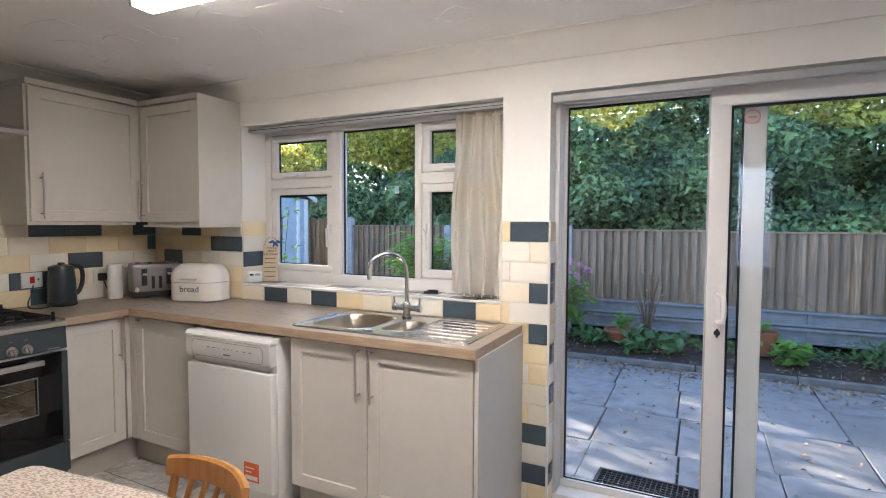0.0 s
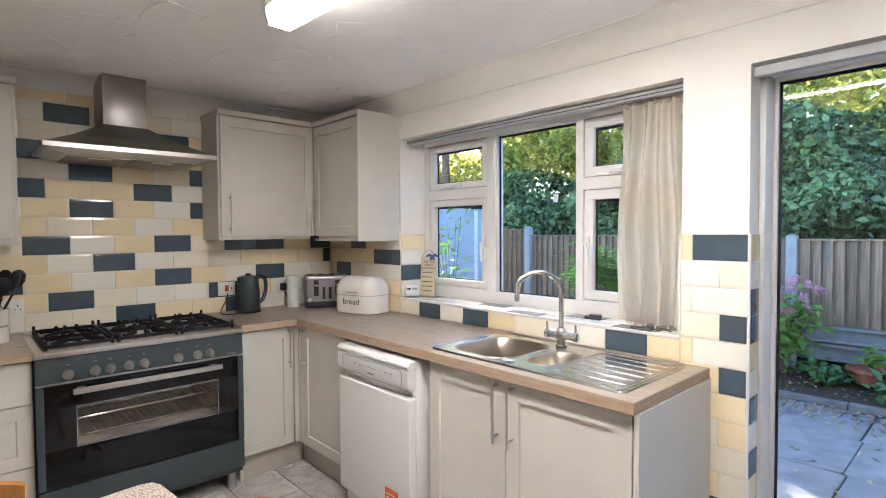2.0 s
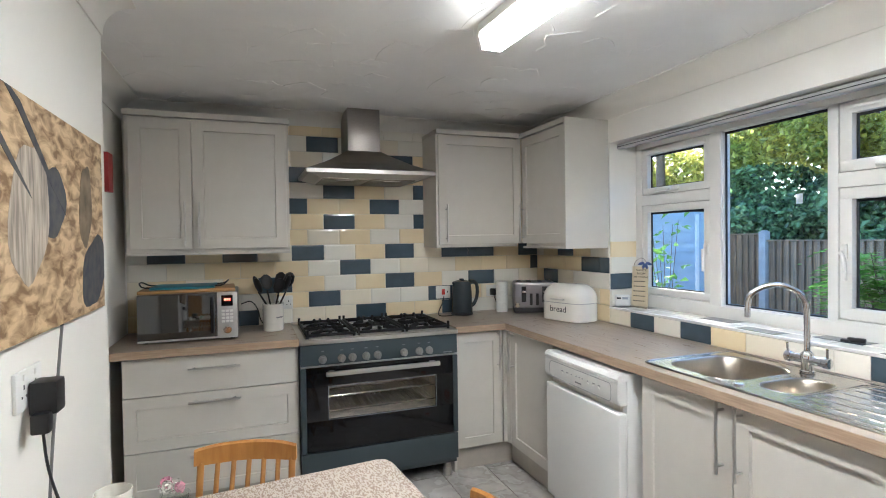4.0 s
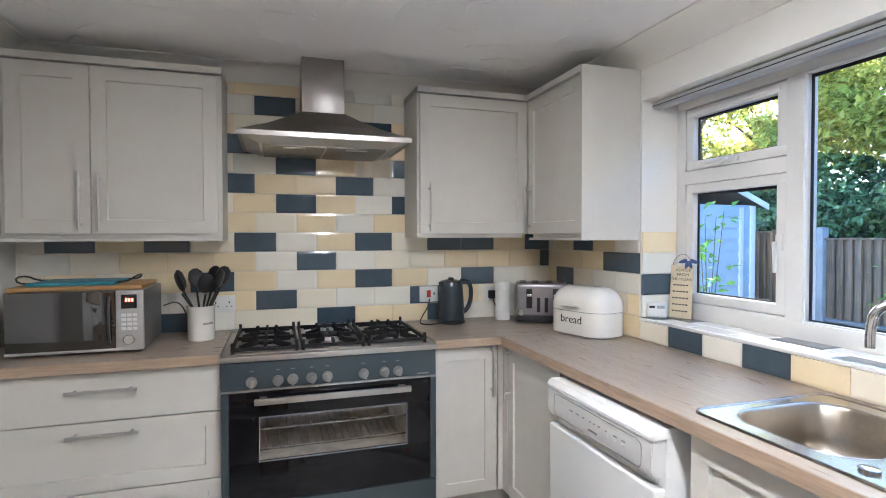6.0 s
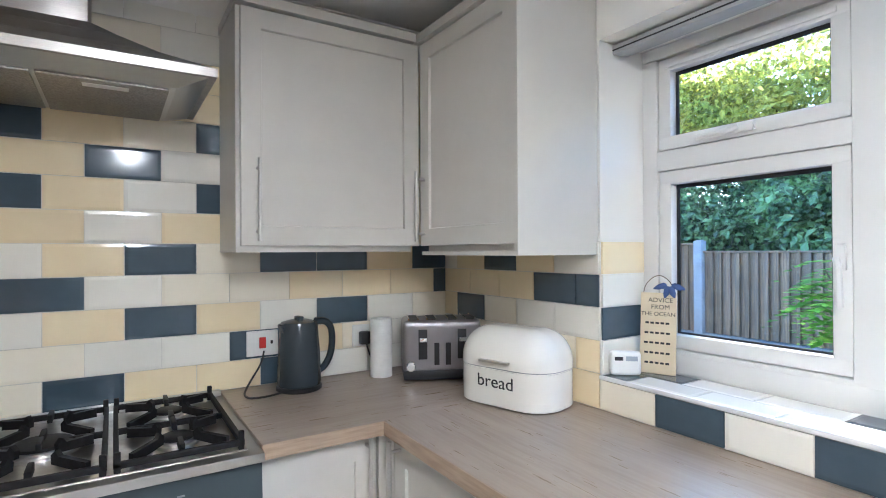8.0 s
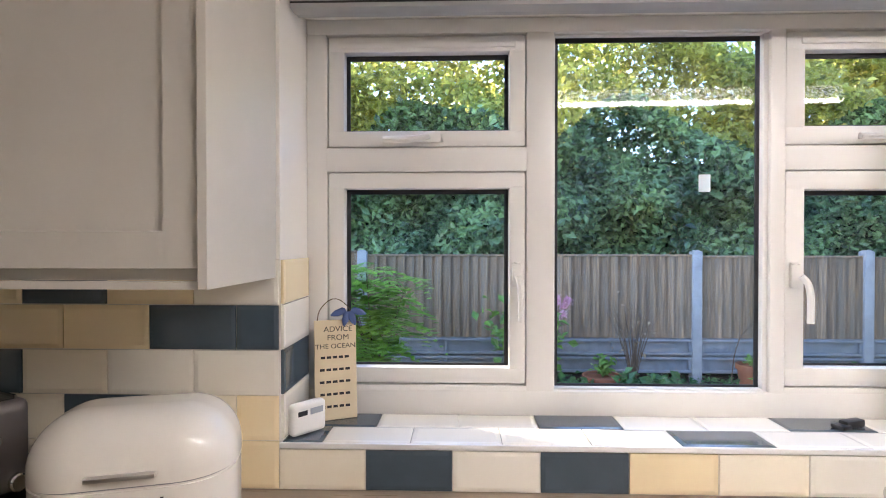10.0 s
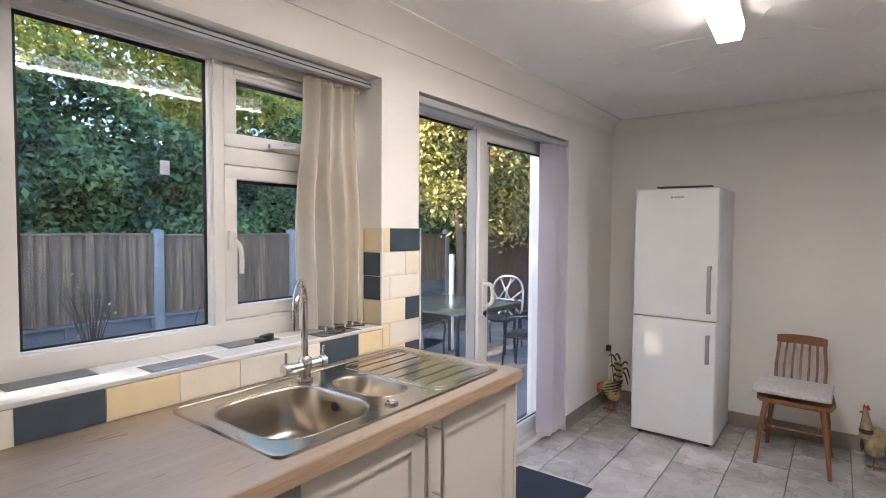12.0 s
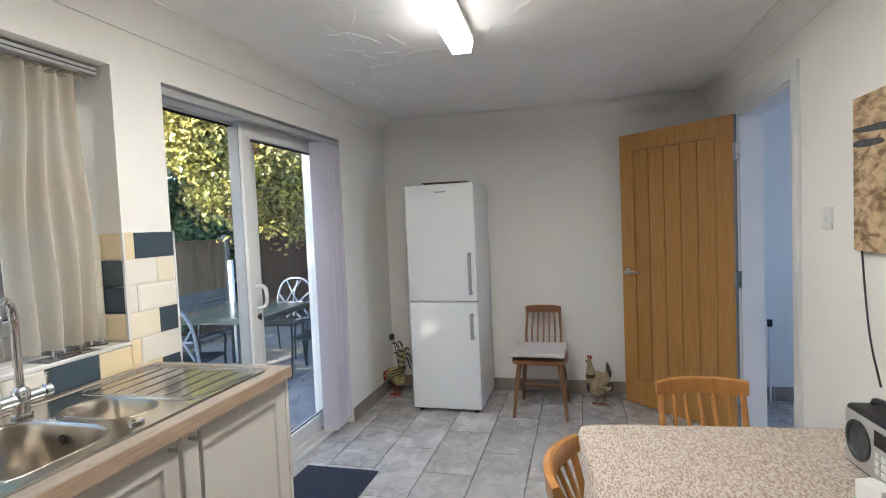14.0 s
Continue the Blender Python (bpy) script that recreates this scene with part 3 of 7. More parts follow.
part("plinth", join(bx(0.53, 1.155, -0.52, -0.50, 0.0, 0.148), bx(0.51, 0.53, -0.935, -0.50, 0.0, 0.148)), PLINTH, u, flat=True)
# unit between the corner and the cooker: front faces +x
FRONT_X = Matrix.Rotation(radians(90), 4, "Z")
u = thing("base_cabinet", Matrix.Translation((0, -0.935, 0)) @ FRONT_X, CAB + "narrow base cabinet beside the cooker", "cabinet")
part("body", join(bx(0, 0.018, -0.555, -0.002, 0.0, 0.874), bx(0.018, 0.33, -0.555, -0.002, 0.15, 0.168), bx(0.31, 0.328, -0.555, -0.002, 0.15, 0.874)), CABINET, u, flat=True)
put_door(u, 0.003, -0.577, 0.15, 0.322, 0.715, 0.322 - 0.03, 0.60)
# drawer unit
u = thing("drawer_unit", Matrix.Translation((0, -2.715, 0)) @ FRONT_X, CAB + "three-drawer base unit with bar handles", "drawer unit")
part("body", join(bx(0, 0.018, -0.555, -0.002, 0.0, 0.874), bx(0.835, 0.853, -0.555, -0.002, 0.0, 0.874), bx(0.018, 0.835, -0.555, -0.002, 0.15, 0.168), bx(0.018, 0.835, -0.02, -0.002, 0.168, 0.874)), CABINET, u, flat=True)
put_door(u, 0.002, -0.577, 0.676, 0.849, 0.19, "h", 0.125, 0.25, "drawer_front", plain=True)
put_door(u, 0.002, -0.577, 0.394, 0.849, 0.277, "h", 0.235, 0.25, "drawer_front")
put_door(u, 0.002, -0.577, 0.15, 0.849, 0.239, "h", 0.20, 0.25, "drawer_front")
part("plinth", bx(0, 0.853, -0.52, -0.50, 0.0, 0.148), PLINTH, u, flat=True)

# worktops
wt = tagged(new("worktop"), "brown wood-grain laminate L-shaped worktop", "worktop")
# cut for the sink
SKX, SKY = (1.805, 2.70), (-0.505, -0.085)
def slab_with_hole(outer, holes, z0, z1):
    bm = bmesh.new()
    es = []
    for loop in (outer, *holes):
        vs = [bm.verts.new((x, y, z1)) for x, y in loop]
        es += [bm.edges.new((vs[i], vs[(i + 1) % len(vs)])) for i in range(len(vs))]
    bmesh.ops.triangle_fill(bm, use_beauty=True, edges=es)
    (hx0, hy0), (hx1, hy1) = holes[0][0], holes[0][2]
    bmesh.ops.delete(bm, geom=[f for f in bm.faces if hx0 < f.calc_center_median().x < hx1 and hy0 < f.calc_center_median().y < hy1], context="FACES_ONLY")
    ex = bmesh.ops.extrude_face_region(bm, geom=bm.faces[:])
    bmesh.ops.translate(bm, verts=[v for v in ex["geom"] if isinstance(v, bmesh.types.BMVert)], vec=(0, 0, z0 - z1))
    return bm


part("top", slab_with_hole([(0.61, -0.598), (2.765, -0.598), (2.765, -0.001), (0.61, -0.001)], [[(SKX[0], SKY[0]), (SKX[1], SKY[0]), (SKX[1], SKY[1]), (SKX[0], SKY[1])]], 0.876, 0.915), WORKTOP, wt, flat=True)
part("top", bx(0.001, 0.61, -0.935, -0.001, 0.876, 0.9148), WORKTOP_W, wt, flat=True)
part("edging", join(bx(0.608, 2.767, -0.601, -0.598, 0.8755, 0.914), bx(2.765, 2.768, -0.598, -0.001, 0.8755, 0.914), bx(0.61, 0.6125, -0.935, -0.601, 0.8755, 0.914)), EDGING, wt, flat=True)
wt2 = tagged(new("worktop"), "brown wood-grain laminate worktop over the drawers", "worktop")
part("top", bx(0.001, 0.61, -2.795, -1.862, 0.876, 0.915), WORKTOP_W, wt2, flat=True)
part("edging", bx(0.61, 0.6125, -2.795, -1.862, 0.8755, 0.914), EDGING, wt2, flat=True)

# wall cabinets
def wall_unit(m, label, w, d, z0, z1, doors):
    u = thing("wall_cabinet", m, label, "cabinet")
    part("body", bx(0, w, -d + 0.022, -0.002, z0, z1, 0.001, 1), CABINET, u)
    for x, ww, hx in doors:
        put_door(u, x, -d, z0 + 0.020, ww, z1 - z0 - 0.042, hx, 0.14, 0.25)
    return u


u = wall_unit(Matrix.Translation((0, -2.735, 0)) @ FRONT_X, CAB + "double wall cabinet", 0.86, 0.305, 1.395, 2.165, [(0.02, 0.311, 0.276), (0.334, 0.508, 0.035)])
part("cornice", bx(-0.004, 0.864, -0.317, -0.002, 2.150, 2.180), CABINET, u, flat=True)
part("pelmet", join(bx(0.0, 0.018, -0.31, -0.002, 1.382, 1.395), bx(0.842, 0.86, -0.31, -0.002, 1.382, 1.395), bx(0.018, 0.842, -0.31, -0.292, 1.382, 1.395)), CABINET, u, flat=True)
u = wall_unit(Matrix.Translation((0, -0.935, 0)) @ FRONT_X, CAB + "wall cabinet beside the cooker hood", 0.605, 0.305, 1.395, 2.165, [(0.012, 0.616, 0.048)])
part("cornice", bx(-0.004, 0.61, -0.317, -0.002, 2.150, 2.180), CABINET, u, flat=True)
u = wall_unit(pose(0.33, 0, 0), CAB + "corner wall cabinet beside the window", 0.519, 0.305, 1.395, 2.165, [(-0.022, 0.538, 0.03)])
part("cornice", bx(-0.028, 0.5185, -0.318, -0.002, 2.150, 2.180), CABINET, u, flat=True)
part("end_panel", bx(0.519, 0.535, -0.318, -0.002, 1.382, 2.178, 0.001, 1), CABINET, u)
part("pelmet", bx(0.0, 0.519, -0.31, -0.292, 1.382, 1.395), CABINET, u, flat=True)

# ---- dishwasher ----
dw = thing("dishwasher", pose(1.155, 0, 0), "white freestanding dishwasher with a control strip", "dishwasher")
part("body", bx(0.002, 0.585, -0.60, -0.03, 0.02, 0.845, 0.004), WHITE_GOODS, dw)
part("worktop_lid", prism([(-0.02, 0.828), (-0.650, 0.828), (-0.655, 0.836), (-0.640, 0.858), (-0.02, 0.858)], "x", 0.0, 0.587, 0.004), WHITE_GOODS, dw)
part("door", bx(0.003, 0.584, -0.642, -0.60, 0.10, 0.69, 0.008, 3), WHITE_GOODS, dw)
part("control_panel", prism([(-0.60, 0.722), (-0.640, 0.724), (-0.650, 0.75), (-0.648, 0.826), (-0.60, 0.826)], "x", 0.003, 0.584, 0.003), WHITE_GOODS, dw)
part("fascia_line", tube([(x, -0.6495, z) for x, z in rrect(0.05, 0.54, 0.735, 0.815, 0.02, 4)], 0.0012, 5, True), DWG, dw, "thin outline of the control panel")
part("grip", prism([(-0.60, 0.69), (-0.615, 0.692), (-0.612, 0.722), (-0.60, 0.724)], "x", 0.03, 0.555), WHITE_PL, dw)
part("plinth", bx(0.01, 0.59, -0.59, -0.57, 0.0, 0.10), WHITE_GOODS, dw, flat=True)
for i, xx in enumerate((0.16, 0.20, 0.24, 0.28, 0.305, 0.33, 0.37, 0.41, 0.45)):
    part("button", bx(xx, xx + (0.018 if i in (0, 1, 7, 8) else 0.008), -0.6505, -0.642, 0.782, 0.786), DWG, dw, flat=True)
part("badge", bx(0.275, 0.325, -0.6505, -0.642, 0.752, 0.759), DWG, dw, flat=True)
for xx in (0.165, 0.205, 0.37, 0.41, 0.45):
    part("button", bx(xx, xx + 0.012, -0.652, -0.642, 0.766, 0.775, 0.002), WHITE_GOODS, dw)
ORANGE = mat("orange_label", (0.75, 0.13, 0.03), 0.5, scale=10)
part("energy_label", bx(0.40, 0.50, -0.6432, -0.6422, 0.145, 0.24), ORANGE, dw, "orange and white paper label", flat=True)
part("label_print", join(bx(0.41, 0.49, -0.6438, -0.6431, 0.155, 0.175), bx(0.41, 0.45, -0.6438, -0.6431, 0.19, 0.196), bx(0.41, 0.47, -0.6438, -0.6431, 0.21, 0.215)), WHITE_PL, dw, flat=True)

# ---- range cooker ----
ck = thing("range_cooker", Matrix.Translation((0, -1.858, 0)) @ FRONT_X, "anthracite range cooker with black pan supports and glass oven door", "cooker")
W_ = 0.92
part("body", join(bx(0.0, 0.02, -0.60, -0.02, 0.09, 0.87), bx(W_ - 0.02, W_, -0.60, -0.02, 0.09, 0.87), bx(0.02, W_ - 0.02, -0.06, -0.02, 0.09, 0.87), bx(0.02, W_ - 0.02, -0.60, -0.06, 0.09, 0.30), bx(0.02, W_ - 0.02, -0.60, -0.06, 0.72, 0.87)), ANTHRACITE, ck, flat=True)
part("control_panel", prism([(-0.60, 0.763), (-0.632, 0.765), (-0.626, 0.880), (-0.60, 0.880)], "x", 0.0, W_, 0.003), ANTHRACITE, ck)
part("hob", join(bx(-0.004, W_ + 0.004, -0.640, -0.02, 0.881, 0.906, 0.006, 2), bx(0.0, W_, -0.04, -0.015, 0.90, 0.925, 0.004)), STEEL, ck)
part("trim_strip", bx(0, W_, -0.635, -0.60, 0.755, 0.763, 0.002), STEEL, ck)
od = part("oven_door", join(bx(0.03, W_ - 0.03, -0.632, -0.602, 0.645, 0.752, 0.004), bx(0.03, W_ - 0.03, -0.632, -0.602, 0.285, 0.455, 0.004), bx(0.03, 0.146, -0.6318, -0.602, 0.455, 0.645), bx(W_ - 0.137, W_ - 0.03, -0.6318, -0.602, 0.455, 0.645)), BLACK_GLASS, ck, "black glass oven door with a wide window")
for x in (0.0, W_ - 0.028):
    part("frame_edge", bx(x, x + 0.028, -0.634, -0.602, 0.285, 0.752, 0.003), ANTHRACITE, od)
part("window_trim", join(bx(0.146, W_ - 0.137, -0.6325, -0.630, 0.455, 0.460), bx(0.146, W_ - 0.137, -0.6325, -0.630, 0.640, 0.645), bx(0.146, 0.150, -0.6324, -0.630, 0.46, 0.64), bx(W_ - 0.141, W_ - 0.137, -0.6324, -0.630, 0.46, 0.64)), DWG, od, "thin grey window edge", flat=True)
part("window", bx(0.146, W_ - 0.137, -0.628, -0.624, 0.455, 0.645), OVEN_GLASS, od, "clear oven window", flat=True).visible_shadow = False
part("handle", join(bx(0.13, W_ - 0.13, -0.69, -0.668, 0.710, 0.736, 0.006), bx(0.15, 0.18, -0.67, -0.63, 0.714, 0.732), bx(W_ - 0.18, W_ - 0.15, -0.67, -0.63, 0.714, 0.732)), STEEL, od, "flat steel bar handle")
part("oven_liner", join(bx(0.10, W_ - 0.10, -0.60, -0.07, 0.405, 0.42), bx(0.10, W_ - 0.10, -0.60, -0.07, 0.67, 0.68), bx(0.10, W_ - 0.10, -0.09, -0.07, 0.42, 0.67), bx(0.10, 0.115, -0.60, -0.09, 0.42, 0.67), bx(W_ - 0.115, W_ - 0.10, -0.60, -0.09, 0.42, 0.67)), OVEN_IN, ck, flat=True)
for z in (0.485, 0.57):
    part("oven_rack", join(tube([(0.12, -0.57, z), (W_ - 0.12, -0.57, z)], 0.004, 8), tube([(0.12, -0.12, z), (W_ - 0.12, -0.12, z)], 0.004, 8), *[tube([(x, -0.57, z), (x, -0.12, z)], 0.002, 6) for x in np.linspace(0.14, W_ - 0.14, 22)]), CHROME, ck, "chrome oven rack")
part("storage_drawer", bx(0.0, W_, -0.632, -0.60, 0.125, 0.278, 0.004), ANTHRACITE, ck)
for x in (0.05, W_ - 0.05):
    for y in (-0.57, -0.09):
        part("leg", moved(join(cyl(0.022, 0.05, 0.12, 16), cyl(0.026, 0.0, 0.055, 16, 0.004)), Matrix.Translation((x, y, 0))), (STEEL if y < -0.3 else BLACK), ck)
KNOB = mat("silver_knob", (0.40, 0.385, 0.36), 0.3, 0.9, scale=12)
for y in (-1.739, -1.634, -1.574, -1.496, -1.430, -1.273, -1.180, -1.118):
    k = part("knob", join(cyl(0.023, 0.0, 0.008, 24, 0.002), cyl(0.018, 0.008, 0.028, 24, 0.003), bx(-0.005, 0.005, -0.018, 0.018, 0.026, 0.036, 0.002)), KNOB, ck, "silver control knob")
    k.matrix_basis = Matrix.Translation((y + 1.858, -0.630, 0.796)) @ Matrix.Rotation(radians(93), 4, "X") @ Matrix.Rotation(0.0 if y < -1.5 else 0.3, 4, "Z")
    part("dial_mark", bx(y + 1.858 - 0.008, y + 1.858 + 0.008, -0.6295, -0.6275, 0.838, 0.842), DWG, ck, flat=True)
part("badge", bx(W_ - 0.09, W_ - 0.035, -0.6325, -0.629, 0.772, 0.778), DWG, ck, flat=True)
part("dial_mark", moved(cyl(0.006, 0, 0.002, 12), Matrix.Translation((0.30, -0.631, 0.80)) @ Matrix.Rotation(radians(90), 4, "X")), BLACK, ck)
# pan supports and burners, three bays
part("hob_well", bx(0.03, W_ - 0.03, -0.60, -0.075, 0.905, 0.909), HOOD_STEEL, ck, flat=True)
for b in range(3):
    x0 = 0.035 + b * 0.287
    x1 = x0 + 0.276
    xm = (x0 + x1) / 2
    bars = [bx(x0, x1, -0.60, -0.588, 0.918, 0.934, 0.003), bx(x0, x1, -0.09, -0.078, 0.918, 0.934, 0.003), bx(x0, x0 + 0.012, -0.60, -0.078, 0.918, 0.934, 0.003), bx(x1 - 0.012, x1, -0.60, -0.078, 0.918, 0.934, 0.003), bx(x0, x1, -0.345, -0.333, 0.918, 0.934, 0.003)]
    for cy in (-0.465, -0.21):
        for a in range(4):
            an = radians(45 + 90 * a)
            c, s_ = math.cos(an), math.sin(an)
            bars.append(moved(prism([(0.062, 0.926), (0.172, 0.914), (0.172, 0.938), (0.085, 0.945), (0.074, 0.957), (0.060, 0.946)], "y", -0.0075, 0.0075), Matrix.Translation((xm, cy, 0)) @ Matrix.Diagonal((0.85, 0.85, 1, 1)) @ Matrix.Rotation(an, 4, "Z")))
        bars += [bx(xm - 0.006, xm + 0.006, cy + 0.062, cy + 0.125, 0.924, 0.946, 0.002), bx(xm - 0.006, xm + 0.006, cy - 0.125, cy - 0.062, 0.924, 0.946, 0.002)]
    for fx, fy in ((x0 + 0.008, -0.594), (x1 - 0.008, -0.594), (x0 + 0.008, -0.084), (x1 - 0.008, -0.084)):
        bars.append(bx(fx - 0.007, fx + 0.007, fy - 0.006, fy + 0.006, 0.9085, 0.955, 0.003))
    part("pan_support", join(*bars), IRON, ck, "black cast iron pan support")
    for cy in ((-0.465, -0.21) if b != 1 else (-0.34,)):
        r = 0.045 if b != 1 else 0.075
        bn = part("burner", moved(lathe([(r * 1.15, 0.909), (r * 1.15, 0.916), (r, 0.918), (r, 0.924)], 24), Matrix.Translation((xm, cy, 0))), STEEL, ck, "silver gas burner ring")
        part("burner_cap", moved(lathe([(r * 0.85, 0.924), (r * 0.85, 0.931), (r * 0.7, 0.934)], 24), Matrix.Translation((xm, cy, 0))), IRON, bn)

# ---- cooker hood ----
hd = thing("cooker_hood", Matrix.Translation((0, -1.408, 0)) @ FRONT_X, "stainless steel chimney cooker hood over the hob", "cooker hood")
def frustum(x0, x1, y0, y1, z0, X0, X1, Y0, Y1, z1):
    bm = bmesh.new()
    a = [bm.verts.new(p) for p in ((x0, y0, z0), (x1, y0, z0), (x1, y1, z0), (x0, y1, z0))]
    b = [bm.verts.new(p) for p in ((X0, Y0, z1), (X1, Y0, z1), (X1, Y1, z1), (X0, Y1, z1))]
    for i in range(4):
        bm.faces.new((a[i], a[(i + 1) % 4], b[(i + 1) % 4], b[i]))
    bm.faces.new(a[::-1])
    bm.faces.new(b)
    return bm
part("canopy", join(frustum(-0.385, 0.385, -0.51, -0.012, 1.868, -0.262, 0.262, -0.395, -0.012, 1.925), frustum(-0.262, 0.262, -0.395, -0.012, 1.9252, -0.17, 0.17, -0.315, -0.012, 1.978), frustum(-0.17, 0.17, -0.315, -0.012, 1.9782, -0.108, 0.108, -0.262, -0.012, 2.018), frustum(-0.388, 0.388, -0.514, -0.012, 1.845, -0.388, 0.388, -0.514, -0.012, 1.8675)), HOOD_STEEL, hd, flat=True)
part("underside", frustum(-0.30, 0.30, -0.44, -0.05, 1.822, -0.37, 0.37, -0.50, -0.014, 1.8448), STEEL, hd, flat=True)
part("chimney", bx(-0.104, 0.104, -0.257, -0.012, 2.0185, CZ - 0.001, 0.003), HOOD_STEEL, hd)
FILTER = mat("filter_mesh", (0.34, 0.31, 0.27), 0.4, 0.9, col2=(0.2, 0.18, 0.16), scale=220)
for x in (-0.285, 0.005):
    part("filter", join(bx(x, x + 0.28, -0.43, -0.06, 1.816, 1.8222, 0.002)), FILTER, hd, "mesh grease filter")
    part("lamp_lens", bx(x + 0.09, x + 0.19, -0.40, -0.37, 1.8145, 1.8165), WHITE_PL, hd, flat=True)

# ---- sink ----
sk = thing("sink", pose(0, 0, 0), "stainless steel one and a half bowl sink with drainer", "sink")
SX0, SX1, SY0, SY1 = 1.774, 2.702, -0.544, -0.052
def bowl(x0, x1, y0, y1, depth, r):
    n = 10
    bm = bmesh.new()
    rings = []
    for dz, ins, rr in ((0.0, 0.0, r), (-0.0015, 0.003, r), (-0.006, 0.006, r), (-depth * 0.6, 0.014, r), (-depth * 0.82, 0.020, r), (-depth * 0.95, 0.036, r * 0.85), (-depth * 0.99, 0.052, r * 0.7), (-depth, 0.07, r * 0.5)):
        rings.append([bm.verts.new((x, y, 0.9195 + dz)) for x, y in rrect(x0 + ins, x1 - ins, y0 + ins, y1 - ins, rr, n)])
    for a, b in zip(rings, rings[1:]):
        for i in range(len(a)):
            bm.faces.new((a[i], a[(i + 1) % len(a)], b[(i + 1) % len(a)], b[i]))
    bm.faces.new(rings[-1])
    return bm, rings[0]
def inside(p, poly):
    return sum((poly[i][1] > p[1]) != (poly[i - 1][1] > p[1]) and p[0] < (poly[i - 1][0] - poly[i][0]) * (p[1] - poly[i][1]) / (poly[i - 1][1] - poly[i][1]) + poly[i][0] for i in range(len(poly))) % 2


def plate_with_holes(outer, holes, z):
    bm = bmesh.new()
    es = []
    for loop in (outer, *holes):
        vs = [bm.verts.new((x, y, z)) for x, y in loop]
        es += [bm.edges.new((vs[i], vs[(i + 1) % len(vs)])) for i in range(len(vs))]
    bmesh.ops.triangle_fill(bm, use_beauty=True, edges=es)
    bmesh.ops.delete(bm, geom=[f for f in bm.faces if any(inside(f.calc_center_median(), h) for h in holes)], context="FACES_ONLY")
    return bm
H1, H2 = (1.818, 2.158, -0.492, -0.118, 0.10), (2.20, 2.352, -0.445, -0.18, 0.07)
deck = plate_with_holes(rrect(SX0, SX1, SY0, SY1, 0.03), [rrect(*H1[:4], H1[4], 10), rrect(*H2[:4], H2[4], 10)], 0.9195)
rim = tube([(x, y, 0.9158) for x, y in rrect(SX0 - 0.002, SX1 + 0.002, SY0 - 0.002, SY1 + 0.002, 0.032)], 0.003, 6, True)
lip = tube([(x, y, 0.918) for x, y in rrect(SX0, SX1, SY0, SY1, 0.03)], 0.0045, 6, True)
part("deck", join(deck, rim, lip), SINK_STEEL, sk)
for hh, dep in ((H1, 0.155), (H2, 0.11)):
    b_, _ = bowl(*hh[:4], dep, hh[4])
    bo = part("bowl", b_, BOWL_STEEL, sk)
    cx, cy = (hh[0] + hh[1]) / 2, (hh[2] + hh[3]) / 2
    part("waste", moved(lathe([(0.038, 0), (0.038, 0.003), (0.028, 0.002), (0.02, -0.004)], 24), Matrix.Translation((cx, cy, 0.9195 - dep + 0.001))), CHROME, bo)
part("overflow", moved(join(lathe([(0.014, 0), (0.014, 0.003), (0.009, 0.003)], 18), bx(-0.002, 0.002, -0.008, 0.008, 0.0025, 0.0045)), Matrix.Translation((2.143, -0.30, 0.882)) @ Matrix.Rotation(radians(-90), 4, "Y")), GASKET, sk, "black overflow grille")
for i in range(6):
    yy = -0.455 + i * 0.064
    part("drainer_rib", tube([(2.385, yy, 0.9185), (2.40, yy, 0.9200), (2.65, yy, 0.9200), (2.665, yy, 0.9185)], 0.0022, 8), SINK_STEEL, sk)
for ins, r_ in ((0.0, 0.004), (0.016, 0.0025)):
    part("drainer_rim", tube([(x, y, 0.9185) for x, y in rrect(2.365 + ins, 2.688 - ins, -0.522 + ins, -0.078 - ins, 0.04)], r_, 6, True), SINK_STEEL, sk)
for hh in (H1, H2):
    part("bowl_rim", tube([(x, y, 0.9188) for x, y in rrect(hh[0] - 0.003, hh[1] + 0.003, hh[2] - 0.003, hh[3] + 0.003, hh[4] + 0.003, 10)], 0.0022, 6, True), SINK_STEEL, sk)
part("plug", moved(lathe([(0.02, 0), (0.02, 0.006), (0.014, 0.008)], 18), Matrix.Translation((2.19, -0.49, 0.9197))), CHROME, sk)
# tap
tp = thing("kitchen_tap", pose(2.176, -0.116, 0.9195), "chrome swan-neck mixer tap with two levers", "tap")
part("body", join(cyl(0.026, 0, 0.012, 20, 0.003), cyl(0.020, 0.01, 0.07, 20), lathe([(0.022, 0.045), (0.024, 0.055), (0.022, 0.075), (0.013, 0.085)], 20), moved(cyl(0.017, -0.062, 0.062, 16, 0.003), Matrix.Translation((0, 0, 0.052)) @ Matrix.Rotation(radians(90), 4, "Y"))), CHROME, tp)
part("spout", tube([(0, 0, 0.07), (0, 0, 0.22), (-0.006, -0.006, 0.300), (-0.07, -0.069, 0.345), (-0.133, -0.131, 0.305), (-0.141, -0.138, 0.255), (-0.141, -0.138, 0.205)], 0.0115, 14, smooth=3), CHROME, tp)
for sx in (-1, 1):
    part("lever", join(moved(cyl(0.0205, 0, 0.022, 18, 0.003), Matrix.Translation((sx * 0.062, 0, 0.052)) @ Matrix.Rotation(radians(90 * sx), 4, "Y")), tube([(sx * 0.074, 0, 0.055), (sx * 0.076, -0.004, 0.105)], 0.0048, 10)), CHROME, tp)

